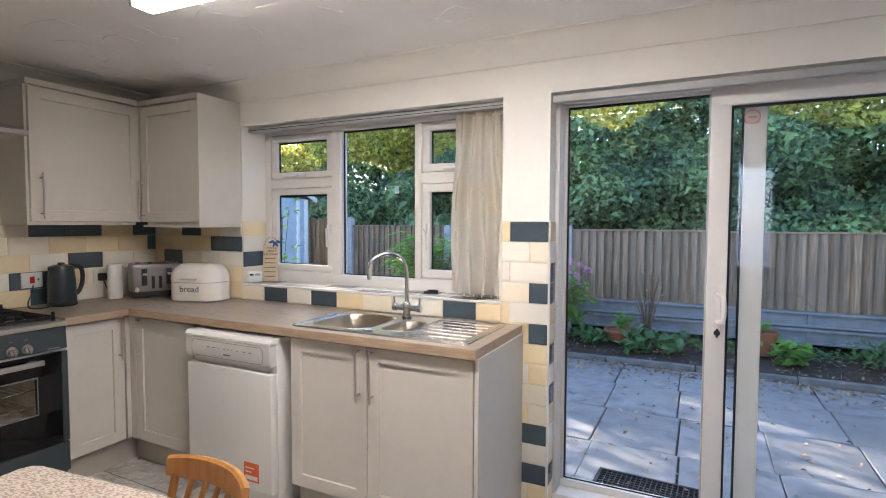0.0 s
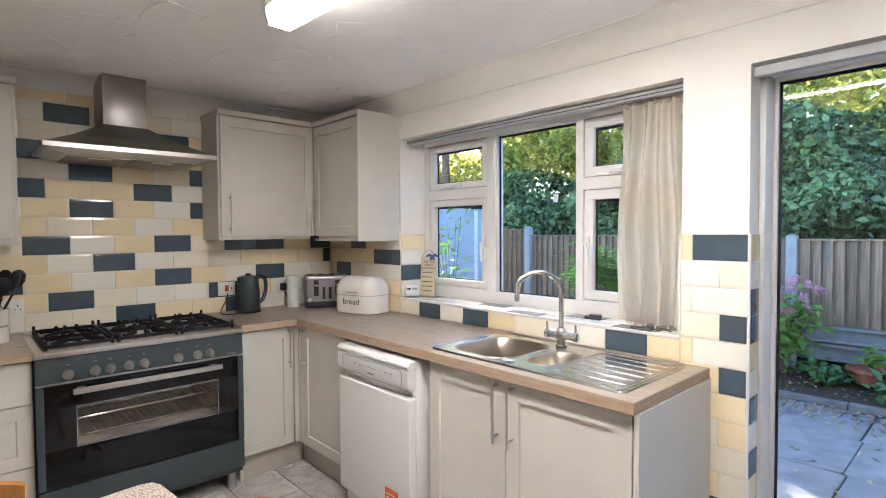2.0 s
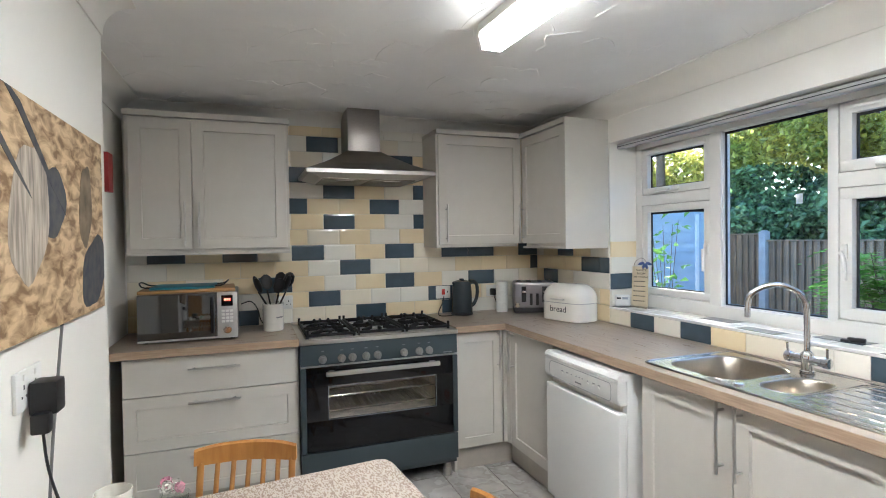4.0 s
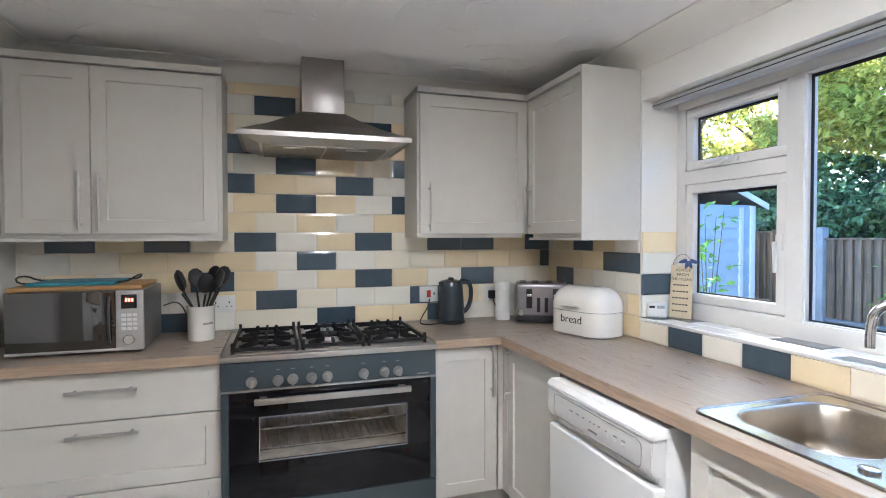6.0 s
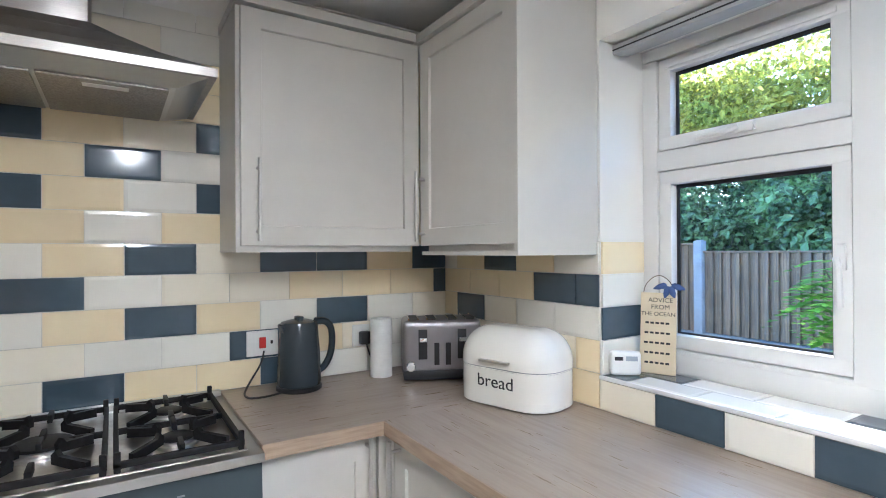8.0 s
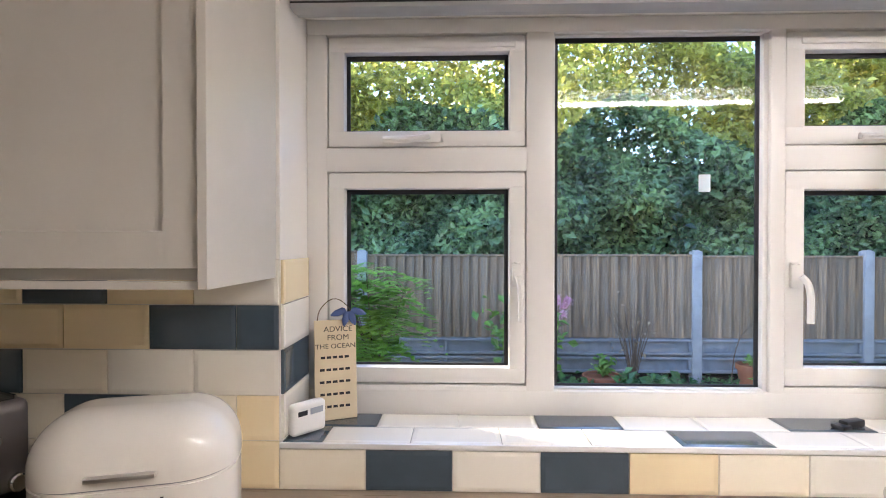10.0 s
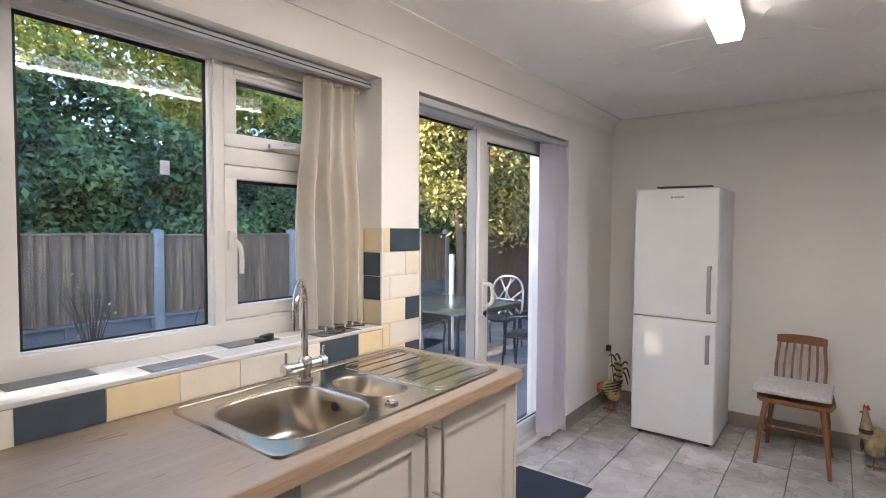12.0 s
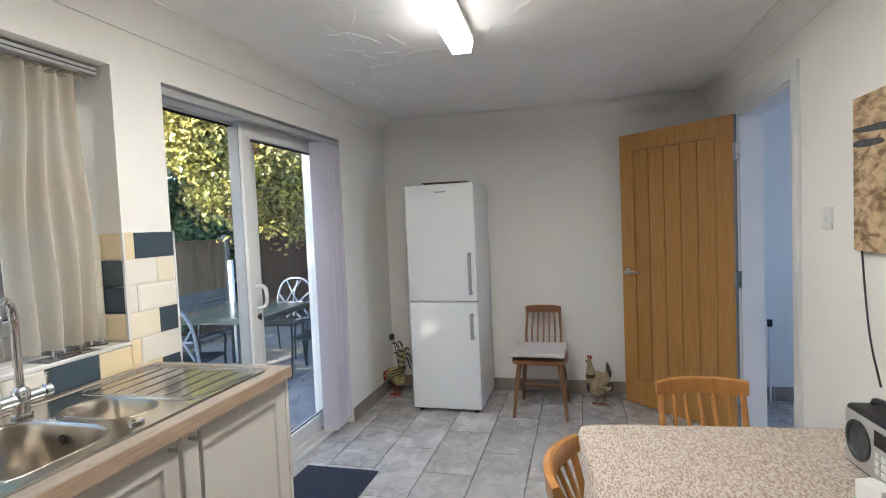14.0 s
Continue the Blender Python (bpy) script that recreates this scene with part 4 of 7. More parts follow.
# ---- garden ----
GZ = -0.15
LEAF_G = mat("hedge_leaf", (0.23, 0.34, 0.13), 0.28, col2=(0.08, 0.15, 0.075), scale=1.2, per_island=0.72, trans=0.35)
# yellow leaf with the glow of sunlight put into its base colour
LEAF_SUN = mat("sun_tinted_leaf", (0.58, 0.53, 0.14), 0.36, col2=(0.30, 0.36, 0.08), scale=1.5, per_island=0.5, trans=0.55)
SOIL = mat("soil", (0.055, 0.04, 0.028), 0.95, col2=(0.03, 0.022, 0.016), scale=14, bump=0.01)
PATIO = mat("paving_slab", (0.275, 0.272, 0.275), 0.7, col2=(0.165, 0.163, 0.166), scale=7, detail=9, stain=(0.25, 0.24, 0.225), stain_scale=2.2, bump=0.0015, bscale=60, per_object=0.10)
FENCE = mat("fence_timber", (0.37, 0.245, 0.14), 0.85, col2=(0.17, 0.112, 0.066), scale=5, stretch=(12, 12, 0.6), detail=9, bump=0.001, per_object=0.20, stain=(0.22, 0.175, 0.125), stain_scale=2.5)
GRAVEL = mat("grey_gravel_board", (0.27, 0.275, 0.28), 0.85, col2=(0.20, 0.205, 0.21), scale=8, bump=0.001)
CONC = mat("concrete", (0.38, 0.38, 0.37), 0.85, col2=(0.30, 0.30, 0.29), scale=10, bump=0.001)


def leaf_cloud(name, centres, normals, size, material, seed, label, flatness=0.8, parent=None, category="hedge"):
    """Many small folded leaves, each with its own tilt, as one mesh."""
    r = np.random.default_rng(seed)
    n = len(centres)
    c = np.asarray(centres, float)
    nn = np.asarray(normals, float) + r.normal(0, flatness, (n, 3))
    nn /= np.linalg.norm(nn, axis=1, keepdims=True)
    t = np.cross(nn, r.normal(0, 1, (n, 3)))
    t[:, 2] -= 0.5 * np.abs(t[:, 2])
    t -= nn * (t * nn).sum(1, keepdims=True)
    t /= np.linalg.norm(t, axis=1, keepdims=True)
    b = np.cross(nn, t)
    L_ = size * r.uniform(0.6, 1.35, (n, 1))
    Wd = L_ * r.uniform(0.26, 0.36, (n, 1))
    base, tip = c - t * L_ * 0.5, c + t * L_ * 0.5 - nn * L_ * 0.12
    s1, s2 = c + b * Wd + nn * L_ * 0.10, c - b * Wd + nn * L_ * 0.10
    v = np.stack([base, s1, tip, s2], 1).reshape(-1, 3)
    i = np.arange(n)[:, None] * 4
    f = np.concatenate([i + [0, 1, 2], i + [0, 2, 3]], 1).reshape(-1, 3)
    me = bpy.data.meshes.new(name)
    me.from_pydata(v.tolist(), [], f.tolist())
    me.materials.append(material)
    ob = new(name, me)
    if parent:
        ob.parent = parent
        return ob
    return tagged(ob, label, category, kind="stuff")


ground = struct("ground", bx(-400, 400, -400, 800, GZ - 0.3, GZ - 0.02), SOIL, "dark garden soil", "ground", flat=True)

# bank of shrubs behind the fence
def bank_top(x):
    return 3.3 + 1.45 / (1 + np.exp(-(x + 0.6) * 1.6)) - 0.5 / (1 + np.exp(-(x - 3.6) * 2.0)) + 0.14 * np.sin(x * 1.9 + 1) + 0.13 * np.sin(4.3 * x)
r = np.random.default_rng(3)
N_ = 200000
hx = r.uniform(-7.5, 12, N_)
hu = r.beta(1.1, 1.0, N_)
top = bank_top(hx)
hz = 0.7 + hu * (top - 0.7)
bulge = 0.48 * np.sin(hx * 2.1 + 2 * np.sin(hz * 1.7)) * np.sin(hz * 2.3 + hx * 0.6) + 0.18 * np.sin(hx * 5.3 + hz * 4.1)
hy = 4.75 + np.minimum(hu, 0.7) * 1.7 - bulge + r.normal(0, 0.10, N_) + np.abs(r.normal(0, 0.12, N_))
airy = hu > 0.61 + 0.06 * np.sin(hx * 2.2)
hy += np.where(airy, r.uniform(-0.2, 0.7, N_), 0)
hy = np.where(hz < 1.75, np.maximum(hy, 4.58), hy)
nrm = np.stack([0 * hx, -0.8 + 0 * hx, 0.55 + 0 * hx], 1)
keep = ~airy
big = keep & (r.random(N_) < 0.05)
leaf_cloud("hedge", np.stack([hx, hy - 0.07, hz], 1)[big], nrm[big], 0.125, LEAF_G, 8, "broad dark green ivy leaves on the shrub bank", 0.55)
leaf_cloud("hedge", np.stack([hx, hy, hz], 1)[keep], nrm[keep], 0.092, LEAF_G, 7, "dense green ivy and shrub bank behind the fence")
# top band in the yellow leaf, so sunlight on it is partly painted
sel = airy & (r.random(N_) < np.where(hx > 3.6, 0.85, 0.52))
leaf_cloud("hedge", np.stack([hx, hy, hz], 1)[sel], nrm[sel], 0.105, LEAF_SUN, 9, "yellow-green leaves along the top of the shrub bank, sunlight in their colour")
# dark sheet behind the leaves; its near-black colour paints the hedge's inner shade
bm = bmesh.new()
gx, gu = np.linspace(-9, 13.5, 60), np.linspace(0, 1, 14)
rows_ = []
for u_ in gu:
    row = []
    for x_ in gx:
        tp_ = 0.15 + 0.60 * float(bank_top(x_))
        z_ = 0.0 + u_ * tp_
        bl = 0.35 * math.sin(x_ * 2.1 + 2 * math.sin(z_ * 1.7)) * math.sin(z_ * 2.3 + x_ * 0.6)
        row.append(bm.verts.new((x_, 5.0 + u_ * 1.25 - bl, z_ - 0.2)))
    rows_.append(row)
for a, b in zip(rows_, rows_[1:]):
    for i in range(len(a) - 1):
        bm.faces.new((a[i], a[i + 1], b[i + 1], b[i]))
HEDGE_SHADE = mat("painted_hedge_shade", (0.03, 0.045, 0.018), 0.9, col2=(0.012, 0.018, 0.008), scale=9, bump=0.03)
struct("ground_bank", bm, HEDGE_SHADE, "dark sheet behind the shrub leaves, painted as their inner shade", "ground")
# hedge beyond the side fence
n3 = 12000
sx3, sy3, sz3 = r.normal(10.3, 0.25, n3), r.uniform(-2.5, 5.5, n3), 0.4 + r.beta(1.3, 1.1, n3) * 3.6
leaf_cloud("hedge", np.stack([sx3 + 0.3 * np.sin(sy3 * 2.3) * np.sin(sz3 * 2), sy3, sz3], 1), np.tile([-0.8, 0, 0.5], (n3, 1)), 0.13, LEAF_SUN, 17, "tall green hedge beyond the side fence")
# dark block whose colour stands in for shade within the side hedge
struct("ground_side_bank", bx(10.6, 11.2, -3, 6, GZ - 0.02, 3.6), HEDGE_SHADE, "dark block inside the side hedge, painted as its inner shade", "ground", flat=True)
# paving
patio = struct("pavement", bx(-6, 9, 0.30, 3.80, GZ - 0.06, GZ - 0.016), SOIL, "grey concrete paving slabs with mossy joints", "patio", flat=True)
slab_me = mesh_of("slab", bx(0.004, 0.568, 0.004, 0.751, -0.02, 0, 0.006, 1), PATIO)
rs = random.Random(8)
for i in range(-12, 11):
    for j in range(-1, 4):
        x0, y0 = 2.865 + i * 0.572 - 0.03 * (j * 0.758 + 0.3), 1.33 + j * 0.755
        if y0 + 0.758 > 3.83 or y0 < 0.3:
            continue
        ob = new("slab", slab_me)
        ob.parent = patio
        ob.matrix_basis = Matrix.Translation((x0 + rs.uniform(-.004, .004), y0, GZ + rs.uniform(-0.004, 0.004))) @ Matrix.Rotation(rs.uniform(-0.006, 0.006), 4, "Z")
# kerb, gravel boards, fence
FY = 4.40
def fence(x0, x1, top, name_label):
    fn = thing("fence", pose(x0, FY, 0), name_label, "fence", "garden fence panels")
    n = round((x1 - x0) / 0.098)
    for i in range(n):
        a = i * (x1 - x0) / n
        part("board", prism([(a, 0.006), (a + 0.112, -0.036), (a + 0.112, -0.010), (a, 0.014)], "z", 0.47, top - 0.02 + rs.uniform(-0.004, 0.004)), FENCE, fn, flat=True)
    part("capping", bx(0, x1 - x0, -0.035, 0.03, top - 0.02, top, 0.003), FENCE, fn)
    for z in (0.10, 0.285):
        part("gravel_board", join(bx(0, x1 - x0, -0.010, 0.035, z, z + 0.18, 0.004), bx(0, x1 - x0, -0.045, -0.009, z + 0.006, z + 0.036, 0.01), bx(0, x1 - x0, -0.045, -0.009, z + 0.144, z + 0.174, 0.01), *[bx(x, x + 0.03, -0.04, -0.009, z + 0.034, z + 0.146, 0.006) for x in (0.0, (x1 - x0) / 2, x1 - x0 - 0.03)]), GRAVEL, fn, "grey concrete gravel board")
    return fn


def fence_post(x, top):
    return solo("fence_post", join(bx(-0.05, 0.05, -0.06, 0.04, GZ - 0.05, top, 0.012), bx(-0.03, 0.03, -0.04, 0.02, top, top + 0.012, 0.005)), CONC, pose(x, FY, 0), "grey concrete fence post", "fence post", "garden fence posts")


xs = [-5.03, -3.27, -1.51, 0.235, 1.985, 3.735, 5.475, 7.22, 8.96]
for i, x_ in enumerate(xs):
    fence_post(x_, 1.38 if i > 2 else 1.50)
for i in range(len(xs) - 1):
    fence(xs[i] + 0.05, xs[i + 1] - 0.05, (1.345 - 0.012 * max(0, i - 4)) if i > 2 else 1.475 - (0.09 if i == 2 else 0), "weathered grey-brown featheredge timber fence panel")

# bed, kerb and plants
struct("ground_bed", prism([(3.685, GZ - 0.05), (3.685, GZ + 0.045), (4.0, GZ + 0.11), (4.6, GZ + 0.18), (4.75, GZ - 0.05)], "x", -6, 9.2), SOIL, "dark soil of the planting bed with fallen leaves", "flower bed")
kerb = struct("kerb", bx(-6, 9.2, 3.61, 3.68, GZ - 0.05, GZ + 0.03), SOIL, "grey concrete path edging", "kerb", flat=True)
kme = mesh_of("kerb_stone", bx(0.004, 0.906, 3.60, 3.685, GZ - 0.05, GZ + 0.06, 0.012), mat("dirty_concrete", (0.20, 0.19, 0.175), 0.9, col2=(0.12, 0.115, 0.105), scale=9, detail=8, bump=0.002, per_object=0.1))
for i in range(16):
    k = new("kerb_stone", kme)
    k.parent = kerb
    k.matrix_basis = Matrix.Translation((-5.6 + i * 0.912, rs.uniform(-.006, .006), rs.uniform(-.006, .006)))
LITTER = mat("dry_leaf", (0.22, 0.13, 0.06), 0.8, col2=(0.42, 0.34, 0.22), scale=3, per_island=0.5)
r = np.random.default_rng(21)
NL = 5200
lx = r.uniform(-3, 8, NL)
ly = np.where(r.random(NL) < 0.5, 3.60 - np.abs(r.normal(0, 0.25, NL)), np.where(r.random(NL) < 0.5, r.uniform(3.69, 4.3, NL), r.uniform(0.5, 3.6, NL)))
leaf_cloud("fallen_leaves", np.stack([lx, ly, GZ + np.where(ly > 3.69, 0.07 + (ly - 3.69) * 0.18, 0.012)], 1), np.tile([0, 0, 1.0], (NL, 1)), 0.038, LITTER, 4, "dry brown fallen leaves on the paving", 0.35, category="leaves")
TERRA = mat("terracotta", (0.36, 0.13, 0.06), 0.8, col2=(0.28, 0.10, 0.05), scale=9)
STEM = mat("brown_stem", (0.10, 0.065, 0.04), 0.85, col2=(0.16, 0.11, 0.07), scale=20)
BRIGHT = mat("bright_green_leaf", (0.22, 0.40, 0.07), 0.4, col2=(0.13, 0.28, 0.045), scale=4, per_island=0.3, trans=0.45)
HOSTA = mat("deep_green_leaf", (0.09, 0.22, 0.06), 0.35, col2=(0.045, 0.13, 0.04), scale=4, per_island=0.3, trans=0.3)
PINKF = mat("pink_petal", (0.62, 0.20, 0.32), 0.6, col2=(0.62, 0.42, 0.46), scale=9, per_island=0.3, trans=0.3)


def ball_points(seed, n, c, rad, squash=1.0):
    q = np.random.default_rng(seed)
    d = q.normal(0, 1, (n, 3))
    d /= np.linalg.norm(d, axis=1, keepdims=True)
    rr = rad * q.uniform(0.55, 1.0, (n, 1)) * (1 + 0.25 * np.sin(3.1 * d[:, :1] * 2 + 4 * d[:, 2:]))
    return np.asarray(c) + d * rr * np.array([1, 1, squash]), d


def shrub(name, x, y, z, h, rad, leafm, n, size, seed, label, stems=7, flowers=None):
    t = thing(name, pose(x, y, z), label, "plant")
    q = random.Random(seed)
    pts, nor = [], []
    for i in range(stems):
        a, k = q.uniform(0, 6.28), q.uniform(0.2, 1.0)
        e = Vector((math.cos(a) * rad * k, math.sin(a) * rad * k, h * q.uniform(0.6, 1.0)))
        part("stem", tube([(0, 0, 0), (e.x * 0.35, e.y * 0.35, e.z * 0.55), tuple(e)], 0.006, 6, r_end=0.002, smooth=2), STEM, t)
        for j in range(n // stems):
            u_ = q.uniform(0.3, 1.05)
            p = Vector((e.x * u_ ** 1.4, e.y * u_ ** 1.4, e.z * u_)) + Vector((q.gauss(0, 1), q.gauss(0, 1), q.gauss(0, 0.6))) * rad * 0.22
            pts.append(tuple(p))
            nor.append((0, -0.3, 1))
    leaf_cloud("foliage", pts, nor, size, leafm, seed, "", 0.45, parent=t)
    for i in range(flowers or 0):
        a, k = q.uniform(0, 6.28), q.uniform(0.3, 1.0)
        c = (math.cos(a) * rad * k, math.sin(a) * rad * k - 0.05, h * q.uniform(0.7, 1.08))
        p_, d_ = ball_points(seed + i, 60, c, 0.055, 0.8)
        leaf_cloud("flower_head", p_, d_, 0.028, PINKF, seed + i, "", 0.2, parent=t)
    return t


def pot(x, y, z, rad, h):
    return solo("plant_pot", lathe([(rad * 0.72, 0), (rad * 0.95, h * 0.82), (rad * 1.06, h * 0.82), (rad * 1.06, h), (rad * 0.95, h), (rad * 0.9, h * 0.85)], 28), TERRA, pose(x, y, z), "brown terracotta plant pot on the bed", "plant pot")


BED = GZ + 0.13
def frond_bush(x, y, z, h, rad, n, seed, label):
    """Arching stalks that carry pairs of pointed leaflets."""
    t = thing("bush", pose(x, y, z), label, "plant")
    q = random.Random(seed)
    tips = []
    for i in range(9):
        a, k = q.uniform(0, 6.28), q.uniform(0.1, 0.6)
        e = Vector((math.cos(a) * rad * k, math.sin(a) * rad * k, h * q.uniform(0.7, 0.95)))
        part("stem", tube([(0, 0, 0), (e.x * 0.3, e.y * 0.3, e.z * 0.5), tuple(e)], 0.009, 6, r_end=0.004, smooth=2), STEM, t)
        tips.append(e)
    bm = bmesh.new()
    for i in range(n):
        e = q.choice(tips) * q.uniform(0.35, 1.0)
        a = q.uniform(0, 6.28)
        out = Vector((math.cos(a), math.sin(a), 0))
        length = q.uniform(0.28, 0.48)
        side = Vector((-out.y, out.x, 0))
        rise = q.uniform(0.1, 0.5)
        for j in range(1, 10):
            u_ = j / 9
            p = e + out * length * u_ + Vector((0, 0, length * (rise * u_ - 0.75 * u_ * u_)))
            size = 0.125 * math.sin(0.5 + 2.3 * u_) * q.uniform(0.8, 1.15)
            for sg_ in (-1, 1):
                d = (side * sg_ + out * 0.55 + Vector((0, 0, q.uniform(-0.35, 0.05)))).normalized()
                w_ = out.cross(d).cross(d).normalized() * size * 0.26
                vs_ = [bm.verts.new(c) for c in (p, p + d * size * 0.45 + w_, p + d * size, p + d * size * 0.45 - w_)]
                bm.faces.new(vs_)
    me = bpy.data.meshes.new("foliage")
    bm.to_mesh(me)
    bm.free()
    me.materials.append(FROND)
    ob = new("foliage", me)
    ob.parent = t
    return t


FROND = mat("fresh_green_leaflet", (0.32, 0.52, 0.08), 0.4, col2=(0.20, 0.40, 0.06), scale=3, per_island=0.35, trans=0.45)
shrub("hydrangea", 2.0, 4.02, BED, 0.92, 0.42, BRIGHT, 420, 0.11, 31, "pink flowering hydrangea in front of the fence", 13, 20)
frond_bush(0.52, 3.45, GZ, 1.55, 0.95, 220, 33, "bright green bush with feathery leaves beside the window")
shrub("bush", -0.6, 1.85, GZ, 1.85, 0.40, BRIGHT, 190, 0.085, 35, "tall sparse green leafy bush near the shed", 9)
shrub("bare_shrub", 3.0, 4.1, BED, 0.95, 0.32, LITTER, 70, 0.04, 36, "bare twiggy brown shrub against the fence", 24)
shrub("hosta", 2.92, 3.93, BED - 0.03, 0.22, 0.26, HOSTA, 110, 0.12, 37, "green broad-leaved plant in the bed", 8)
shrub("hosta", 3.28, 3.95, BED - 0.03, 0.22, 0.24, HOSTA, 100, 0.12, 38, "green broad-leaved plant in the bed", 8)
shrub("hosta", 4.42, 3.92, BED - 0.03, 0.26, 0.26, BRIGHT, 70, 0.17, 39, "green broad-leaved plant in the bed", 8)
shrub("hosta", 2.40, 3.95, BED - 0.02, 0.2, 0.22, HOSTA, 80, 0.10, 40, "green broad-leaved plant in the bed", 7)
shrub("fern", 5.15, 4.05, BED - 0.02, 0.3, 0.34, HOSTA, 150, 0.07, 41, "soft green fern in the bed", 9)
pot(4.17, 4.12, BED + 0.02, 0.14, 0.26)
shrub("pot_plant", 4.17, 4.12, BED + 0.26, 0.10, 0.10, BRIGHT, 70, 0.05, 42, "small green plant in the terracotta pot", 6)
pot(2.70, 4.12, BED + 0.02, 0.19, 0.14)
shrub("pot_plant", 2.70, 4.12, BED + 0.14, 0.22, 0.16, BRIGHT, 90, 0.07, 43, "small green plant in the terracotta bowl", 6)
r = np.random.default_rng(50)
n = 2600
leaf_cloud("ground_cover", np.stack([r.uniform(-3, 8.5, n), r.uniform(3.95, 4.36, n), GZ + 0.16 + np.abs(r.normal(0, 0.05, n))], 1), np.tile([0, -0.2, 1.0], (n, 1)), 0.05, HOSTA, 51, "low green ground cover in the bed", 0.5, category="plants")
# arching dry stalk
solo("dry_stalk", tube([(0, 0, 0), (0.05, 0, 0.5), (0.25, -0.02, 0.72), (0.5, -0.02, 0.7), (0.66, 0, 0.5)], 0.006, 6, r_end=0.003, smooth=2), STEM, pose(4.0, 4.2, BED), "arching pale dry plant stalk", "plant")

# trees
# glossy leaf, its colour paled to paint strong sunlight on the crown
LEAF_L = mat("sun_paled_glossy_leaf", (0.60, 0.50, 0.19), 0.26, col2=(0.22, 0.22, 0.06), scale=1.5, per_island=0.65, trans=0.35)
def tree(x, y, h, crown, seed, leafm, n, size, label, droop=0.0, trunk=0.09):
    t = thing("tree", pose(x, y, GZ - 0.02), label, "tree")
    q = random.Random(seed)
    part("trunk", tube([(0, 0, 0), (0.05, 0.02, h * 0.3), (-0.04, 0.03, h * 0.6), (0.02, 0, h * 0.9)], trunk, 10, r_end=trunk * 0.25, smooth=2), STEM, t)
    pts, nor = [], []
    cz, rx, rz = crown
    for i in range(26):
        a = q.uniform(0, 6.28)
        el = q.uniform(-0.75, 1.0)
        k = q.uniform(0.55, 1.0)
        c = Vector((math.cos(a) * rx * k * math.sqrt(max(0.05, 1 - el * el)), math.sin(a) * rx * k * math.sqrt(max(0.05, 1 - el * el)), cz + el * rz * k))
        if i < 12:
            part("limb", tube([(0, 0, max(0.3, c.z - rx * 0.8)), tuple(Vector((c.x * 0.5, c.y * 0.5, c.z * 0.95))), tuple(c)], trunk * 0.35, 6, r_end=0.008, smooth=1), STEM, t)
        cr = rx * q.uniform(0.26, 0.46)
        for j in range(n // 26):
            d = Vector((q.gauss(0, 1), q.gauss(0, 1), q.gauss(0, 0.7) - droop * 0.3)).normalized() * cr * q.uniform(0.3, 1.05)
            p = c + d
            p.z -= droop * max(0, d.length) * q.random() * 0.8
            pts.append(tuple(p))
            nor.append(tuple(d.normalized() * 0.6 + Vector((0, 0, 0.5))))
    leaf_cloud("crown", pts, nor, size, leafm, seed, "", 0.5, parent=t)
    return t


tree(7.6, 3.1, 3.8, (2.95, 1.25, 1.45), 61, LEAF_L, 15000, 0.085, "broad-leaved evergreen tree with drooping leaves, sunlight in their pale colour", 0.9)
tree(9.2, 1.6, 4.2, (2.9, 1.4, 1.7), 62, LEAF_L, 13000, 0.09, "broad-leaved evergreen tree beside the boundary fence", 0.6)
tree(-4.4, 5.3, 7.4, (5.95, 2.3, 1.95), 63, LEAF_SUN, 12500, 0.11, "tall loose-leaved tree behind the shed", 0.3, 0.12)
tree(-3.9, 6.9, 5.0, (3.75, 1.7, 0.95), 68, LEAF_SUN, 7500, 0.11, "tall loose-leaved tree behind the hedge", 0.3, 0.10)
tree(-1.2, 7.0, 5.0, (3.5, 1.5, 1.2), 64, LEAF_SUN, 6500, 0.10, "tall loose-leaved tree behind the hedge", 0.3, 0.12)
tree(1.9, 8.4, 4.9, (3.5, 1.5, 1.1), 65, LEAF_SUN, 6500, 0.10, "tall loose-leaved tree behind the hedge", 0.3, 0.12)
# tree added on the sun's path to dapple the light indoors
tree(-7.4, 5.2, 8.0, (6.2, 2.1, 2.1), 67, LEAF_SUN, 12500, 0.12, "added tall loose-leaved tree that breaks the sun into dapples", 0.3, 0.12)

# boundary fence at the far side of the patio
fs = thing("side_fence", pose(9.6, 0.2, 0), "dark brown close-boarded side fence", "fence")
DKFENCE = mat("dark_fence_timber", (0.11, 0.065, 0.038), 0.85, col2=(0.07, 0.042, 0.026), scale=4, stretch=(10, 10, 0.7), per_object=0.15)
for i in range(42):
    part("board", bx(-0.008, 0.008, i * 0.1, i * 0.1 + 0.096, GZ - 0.02, 1.55), DKFENCE, fs, flat=True)
for i in range(3):
    part("post", bx(-0.11, -0.01, i * 1.95, i * 1.95 + 0.1, GZ - 0.02, 1.6, 0.006), DKFENCE, fs)

# shed
SHED = mat("pale_blue_paint", (0.42, 0.50, 0.56), 0.6, col2=(0.37, 0.45, 0.51), scale=5, per_object=0.04)
sh = thing("garden_shed", pose(-2.08, 2.83, GZ - 0.02), "pale blue painted timber garden shed with white corner boards", "shed")
